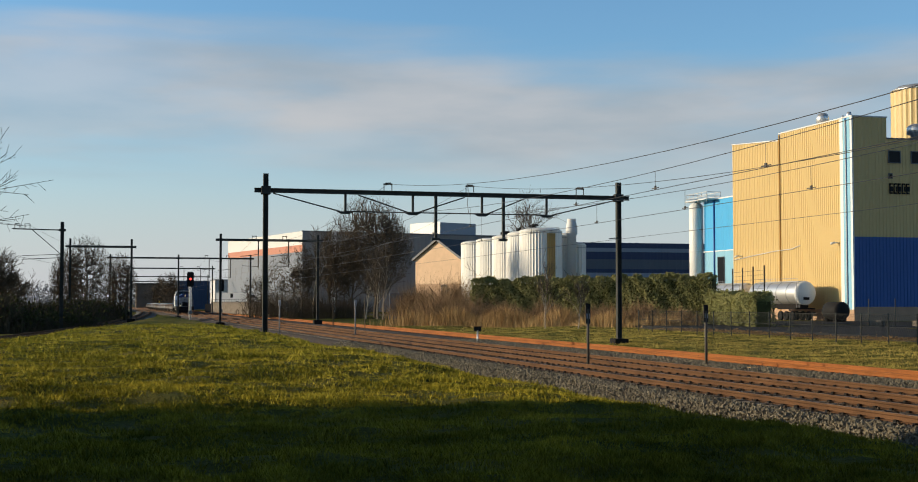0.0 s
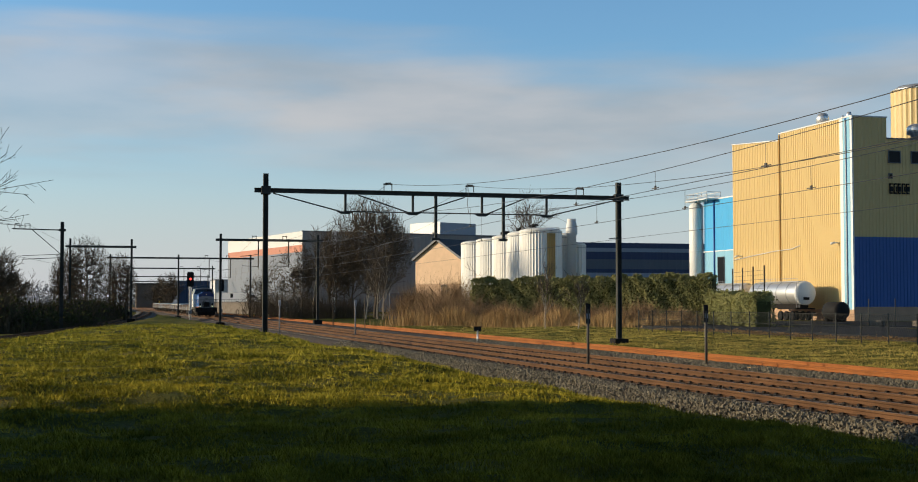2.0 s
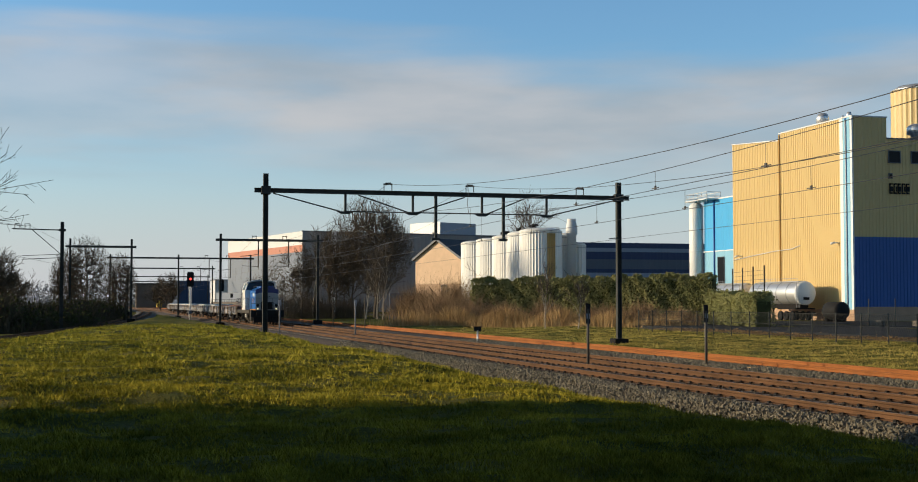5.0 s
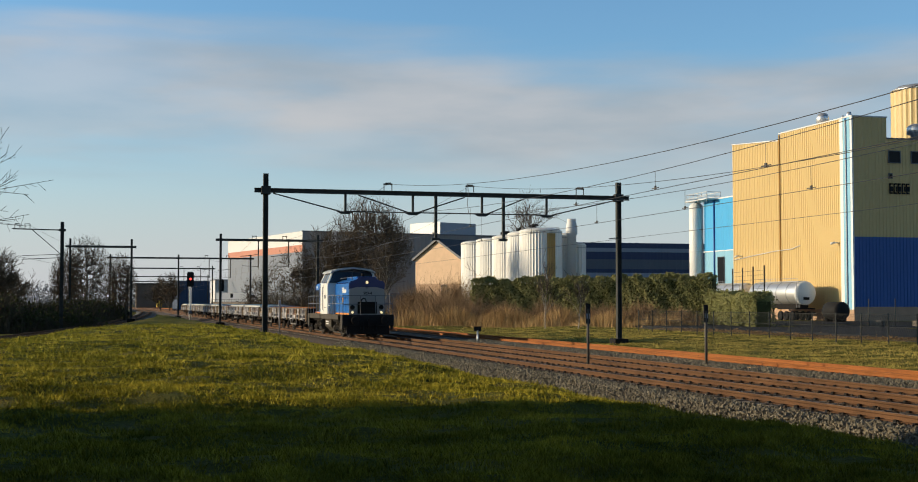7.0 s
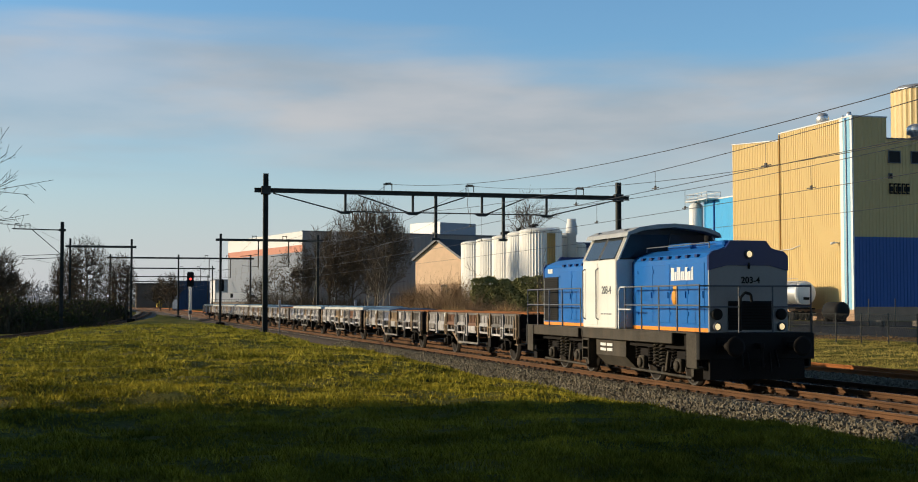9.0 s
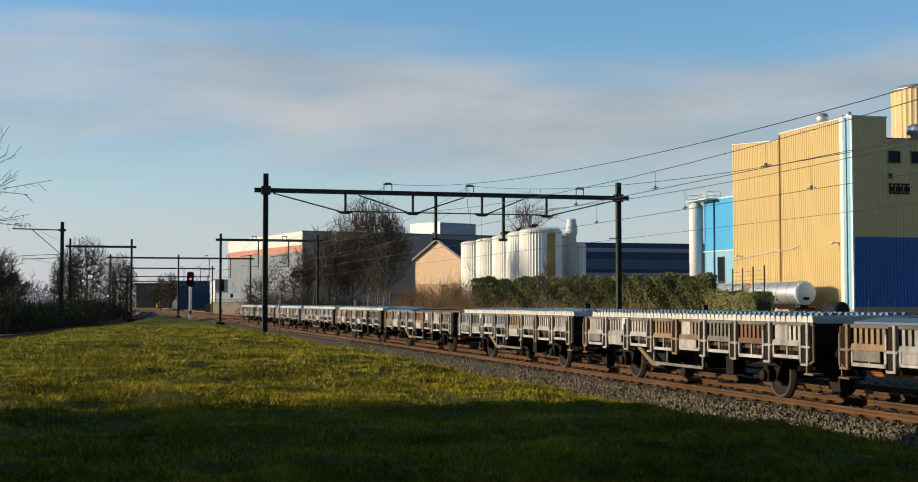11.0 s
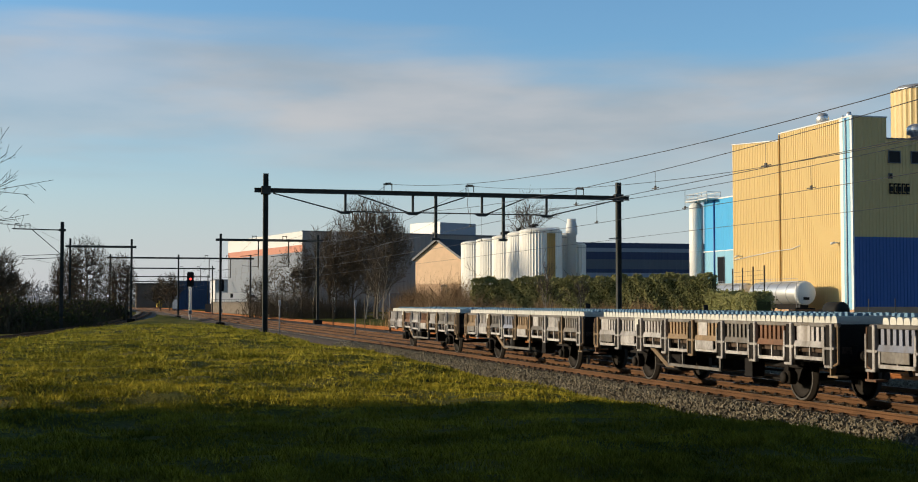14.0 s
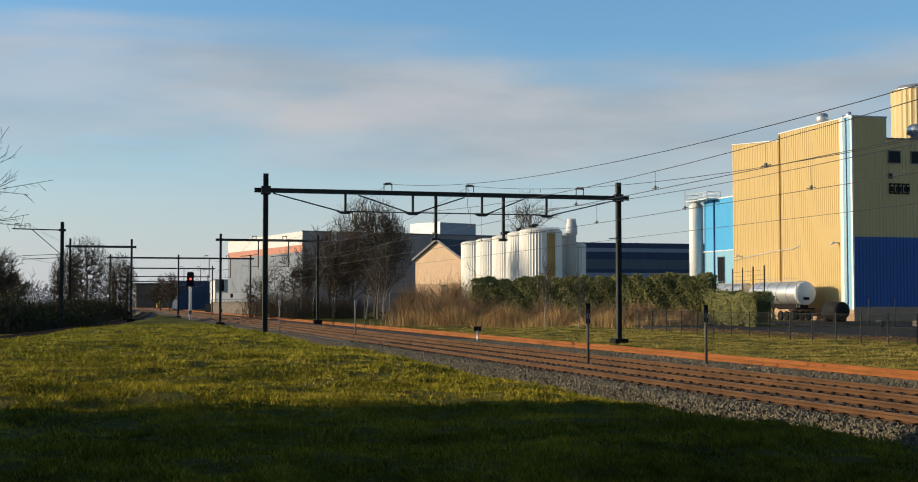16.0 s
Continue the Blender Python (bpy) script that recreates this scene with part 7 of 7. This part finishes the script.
    bogie(l, -2.95)
    bogie(l, -10.05)
    for s in (-1, 1):
        y = s * 1.48
        rail_fence(l, y, -4.6, -0.06, (-4.6, -3.5, -2.4, -1.3, -0.06))
        rail_fence(l, y, -12.94, -8.0, (-12.94, -11.9, -10.8, -9.6, -8.0))
        bm = B()
        pipe(bm, [(-5.05, y, 1.36), (-5.05, y, 2.4), (-4.95, y, 2.5), (-4.2, y, 2.5)], 0.02, 6)
        rod(bm, (-5.05, y, 1.9), (-4.2, y, 1.9), 0.02, n=6)
        part("handrail", bm, M["grey_light"], l)
    return l


def wagon_mesh_set(seed, rusty):
    """One two-axle stake wagon at the origin; the seed sets the wear of its panels."""
    R = random.Random(seed)
    w = thing("flat_wagon", "two-axle flat wagon with weathered grey stakes and drop sides", "wagon", None, "train of flat wagons")
    pick = lambda: M[R.choice(["wagon_side", "wagon_pale", "wagon_side", "wagon_beige", "wagon_pale", "wagon_rust" if rusty else "wagon_blue"])]
    H = 6.38
    # floor coloured dark so the side openings look shaded
    bm = B()
    box(bm, -H, H, -1.3, 1.3, 1.08, 1.22)
    part("floor", bm, M["wood_sleeper"], w, "plank floor darkened for shade in the openings")
    # solid frame block, blackened for the shade under the floor
    bm = B()
    box(bm, -H + 0.1, H - 0.1, -1.1, 1.1, 0.86, 1.07); box(bm, -H + 0.3, H - 0.3, -0.3, 0.3, 0.7, 0.86)
    part("centre_frame", bm, M["grime_shade"], w)
    for s in (-1, 1):
        bm = B()
        box(bm, -H, H, s * 1.12, s * 1.22, 0.88, 1.14)
        part("sole_bar", bm, M["grime_shade"], w)
        bm = B()
        box(bm, -H, H, s * 1.30, s * 1.40, 1.60, 1.68, 0.012)
        part("top_rail", bm, M["wagon_side"], w)
        bays = 8
        for i in range(bays + 1):
            x = -H + 0.18 + i * (2 * H - 0.36) / bays
            bm = B()
            box(bm, x - 0.20, x - 0.03, s * 1.34, s * 1.43, 0.84, 1.64, 0.012)
            part("stake", bm, M["grime_shade"], w, "black stake pocket")
            bm = B()
            box(bm, x - 0.01, x + 0.07, s * 1.36, s * 1.46, 0.80, 1.67, 0.012); box(bm, x - 0.24, x + 0.13, s * 1.3, s * 1.45, 1.16, 1.21); box(bm, x - 0.27, x - 0.22, s * 1.37, s * 1.45, 0.86 + 0.1 * (i % 2), 1.5, 0.008); box(bm, x - 0.27, x + 0.07, s * 1.36, s * 1.43, 0.80, 0.85)
            part("stake", bm, M["wagon_beige"] if R.random() < 0.4 else M["wagon_pale"], w, "weathered pale stake")
        for i in range(bays):
            a = -H + 0.18 + i * (2 * H - 0.36) / bays + 0.13
            b = a + (2 * H - 0.36) / bays - 0.42
            bm = B()
            box(bm, a, b, s * 1.31, s * 1.345, 1.22, 1.60)
            m0 = pick()
            # recessed side mostly near-black, as shade behind the ribs
            side = part("drop_side", bm, M["grime_shade"] if R.random() < 0.92 else M["wagon_rust"], w)
            bm = B()
            k = 6
            for j in range(k):
                u = a + (j + 0.25) * (b - a) / k
                box(bm, u, u + 0.10, s * 1.345, s * 1.385, 1.29, 1.60)
            rb = part("side_rib", bm, m0, side)
            bm = B()
            prism(bm, ((s * 1.33, 1.19), (s * 1.44, 1.19), (s * 1.40, 1.31), (s * 1.33, 1.31)), a, b, "x")
            part("side_ledge", bm, m0, side)
            # hinge frame under each bay
            bm = B()
            z = 0.93 if i % 3 else 0.88
            box(bm, a, b, s * 1.36, s * 1.42, z, z + 0.07); box(bm, a, a + 0.05, s * 1.36, s * 1.42, z, 1.2); box(bm, b - 0.05, b, s * 1.36, s * 1.42, z, 1.2); box(bm, (a + b) / 2 - 0.02, (a + b) / 2 + 0.02, s * 1.36, s * 1.40, z, 1.2)
            part("hinge_frame", bm, M["wagon_pale"], w)
            if i in (0, 1, 4):
                bm = B()
                box(bm, a + 0.1, b - 0.15, s * 1.41, s * 1.44, 0.98, 1.19, 0.01)
                part("data_panel", bm, M["wagon_pale"] if i else M["wagon_side"], w, "pale data panel")
            if R.random() < 0.12:
                bm = B()
                box(bm, a + 0.15, a + 0.6, s * 1.385, s * 1.40, 1.3, 1.62)
                part("label_board", bm, M["wagon_pale"], w)
        bm = B()
        box(bm, -3.55, -3.1, s * 1.385, s * 1.405, 1.33, 1.66)
        part("waybill_sheet", bm, M["new_sleeper"], w, "cream waybill sheet")
        # hanging step frame and truss
        bm = B()
        box(bm, -1.5, 1.4, s * 1.33, s * 1.39, 0.50, 0.57); box(bm, -1.5, -1.43, s * 1.33, s * 1.39, 0.5, 1.1); box(bm, 1.32, 1.4, s * 1.33, s * 1.39, 0.5, 1.1); box(bm, -0.7, -0.65, s * 1.33, s * 1.38, 0.5, 1.0)
        part("step_frame", bm, M["wagon_side"], w)
        bm = B()
        prism(bm, ((-2.9, 0.9), (-2.6, 0.9), (-1.8, 0.55), (-1.4, 0.55), (-1.4, 0.45), (-1.9, 0.45)), s * 1.2, s * 1.26)
        part("truss_rod", bm, M["wagon_beige"], w)
        for e in (-1, 1):
            bm = B()
            xa = e * 4.0
            prism(bm, ((xa - 0.5, 0.9), (xa + 0.5, 0.9), (xa + 0.22, 0.42), (xa - 0.22, 0.42)), s * 0.98, s * 1.02)
            g = part("axle_guard", bm, M["grime_shade"], w)
            bm = B()
            box(bm, xa - 0.16, xa + 0.16, s * 1.0, s * 1.2, 0.36, 0.64, 0.03)
            revolve(bm, [(0.12, s * 1.19), (0.12, s * 1.26), (0.04, s * 1.28)], 12, "y", (xa, 0, 0.5))
            part("axle_box", bm, M["wheel"], g)
            bm = B()
            for q in range(5):
                ln = 0.65 - q * 0.11
                prism(bm, ((xa - ln, 0.72 + 0.02 * q), (xa + ln, 0.72 + 0.02 * q), (xa + ln, 0.74 + 0.02 * q), (xa - ln, 0.74 + 0.02 * q)), s * 1.05, s * 1.15)
            box(bm, xa - 0.07, xa + 0.07, s * 1.04, s * 1.16, 0.62, 0.86)
            part("leaf_spring", bm, M["grime_shade"], g)
            buffer(w, e * H, s * 0.875, e)
            bm = B()
            pipe(bm, [(e * (H - 0.05), s * 1.3, 1.6), (e * (H + 0.05), s * 1.42, 1.62), (e * (H + 0.05), s * 1.42, 0.9), (e * (H - 0.1), s * 1.42, 0.85)], 0.02, 5)
            box(bm, e * (H - 0.1) - 0.18, e * (H - 0.1) + 0.18, s * 1.2, s * 1.45, 0.62, 0.66); box(bm, e * (H - 0.1) - 0.18, e * (H - 0.1) - 0.14, s * 1.3, s * 1.4, 0.62, 0.9)
            part("shunter_step", bm, M["wagon_beige"] if e > 0 else M["wagon_rust"], w)
        bm = B()
        box(bm, -2.6, -1.7, s * 0.5, s * 0.95, 0.35, 0.75, 0.03); rod(bm, (-3.4, s * 0.85, 0.45), (3.4, s * 0.85, 0.42), 0.03, n=6)
        box(bm, 2.4, 2.75, s * 1.0, s * 1.3, 0.45, 0.85)
        part("brake_gear", bm, M["grime_shade"], w)
    for e in (-1, 1):
        # end boards blackened to paint the shade between wagons
        bm = B()
        box(bm, min(e * H, e * (H - 0.06)), max(e * H, e * (H - 0.06)), -1.36, 1.36, 0.85, 1.66, 0.01)
        part("end_board", bm, M["grime_shade"], w, "end board darkened for shade between wagons")
        bm = B()
        box(bm, min(e * H, e * (H + 0.25)), max(e * H, e * (H + 0.25)), -0.05, 0.05, 0.98, 1.1)
        rod(bm, (e * (H + 0.2), 0, 1.0), (e * (H + 0.35), 0, 0.65), 0.04, n=6)
        part("coupling_hook", bm, M["grime_shade"], w)
    return w


def load_sleeper_mesh():
    bm = B()
    prism(bm, ((-0.10, 0.0), (0.10, 0.0), (0.10, 0.09), (0.082, 0.17), (0.06, 0.19), (-0.06, 0.19), (-0.082, 0.17), (-0.10, 0.09)), -1.26, 1.26)
    for y in (-0.95, -0.75, -0.55, 0.55, 0.75, 0.95):
        box(bm, -0.05, 0.05, y - 0.04, y + 0.04, 0.192, 0.25)
    for f in bm.faces:
        f.material_index = 1 if min(v.co.z for v in f.verts) > 0.191 else 0
    me = mesh_of("concrete_sleeper", bm, M["new_sleeper"])
    me.materials.append(M["pad_blue"])
    return me


def build_train():
    cars = [(locomotive(), -0.0, list(WHEELS))]
    me = load_sleeper_mesh()
    protos = [wagon_mesh_set(3, True), wagon_mesh_set(8, False), wagon_mesh_set(21, True), wagon_mesh_set(5, False)]
    for i in range(10):
        off = -13.0 - 0.62 - 6.93 - i * 13.86
        m = pose(front_x(0) + off, TRAIN_Y, 0)
        if i < 4:
            w = protos[i]
            w.matrix_basis = m
        else:
            w = copy_thing(protos[(i * 3 + 1) % 4], m)
        ws = [(wheelset(w, e), e) for e in (-4.0, 4.0)]
        cars.append((w, off, ws))
        if i in (0, 1, 4):
            ld = thing("rail_load", "rusty steel rails lying in the wagon", "load", m, "wagon loads")
            a, b = ((-6.2, 6.2), (-0.5, 6.2), (-1.0, 6.2))[(0, 1, 4).index(i)]
            for k in range(13):
                bm = B()
                y = -1.2 + k * 0.2
                prism(bm, [(y + p, 1.702 + q + 0.02 * (k % 2)) for p, q in RAIL], a + 0.1 * (k % 3), b, "x")
                part("rail", bm, M["orange_rail"] if k % 3 else M["rust_rail"], ld)
            bm = B()
            for x in (a + 0.6, (a + b) / 2, b - 0.6):
                box(bm, x - 0.06, x + 0.06, -1.29, 1.29, 1.22, 1.522)
            part("timber_bearer", bm, M["wood_sleeper"], ld)
            cars.append((ld, off, []))
            if i in (1, 4):
                tp = thing("tarpaulin_load", "flat stack under a blue-grey tarpaulin in the wagon", "load", m, "wagon loads")
                bm = B()
                prism(bm, ((-1.27, 1.22), (1.27, 1.22), (1.27, 1.72), (0.7, 1.80), (0, 1.78), (-0.7, 1.80), (-1.27, 1.72)), -6.2, a - 0.3, "x")
                part("tarpaulin", bm, M["tarp_blue"], tp)
                cars.append((tp, off, []))
        else:
            ld = thing("sleeper_load", "stack of new pale concrete sleepers laid across the wagon", "load", m, "wagon loads")
            for k in range(56):
                o = new("concrete_sleeper", me)
                o.parent = ld
                o.matrix_basis = pose(-6.05 + k * 0.22, 0, 1.62 + rng.uniform(-0.008, 0.008), 0, 0, rng.uniform(-0.5, 0.5))
            bm = B()
            for y in (-0.85, 0.85):
                box(bm, -6.15, 6.15, y - 0.08, y + 0.08, 1.22, 1.605)
            part("timber_bearer", bm, M["wood_sleeper"], ld)
            cars.append((ld, off, []))
    return cars


CARS = build_train()


# ---- movement ----
def motions():
    """The train runs through at a steady speed; every wheelset rolls with it."""
    steps = [round(k / FPS, 4) for k in range(16 * FPS + 1)]
    for car, off, wheels in CARS:
        walk(car, [(t, pose(front_x(t) + off, TRAIN_Y, 0)) for t in (0, 2, 4, 6, 8, 10, 12, 14, 16)])
        for ws, x in wheels:
            walk(ws, [(t, pose(x, 0, 0.5, 0, math.degrees(SPEED * t / 0.5), 0)) for t in steps])


motions()
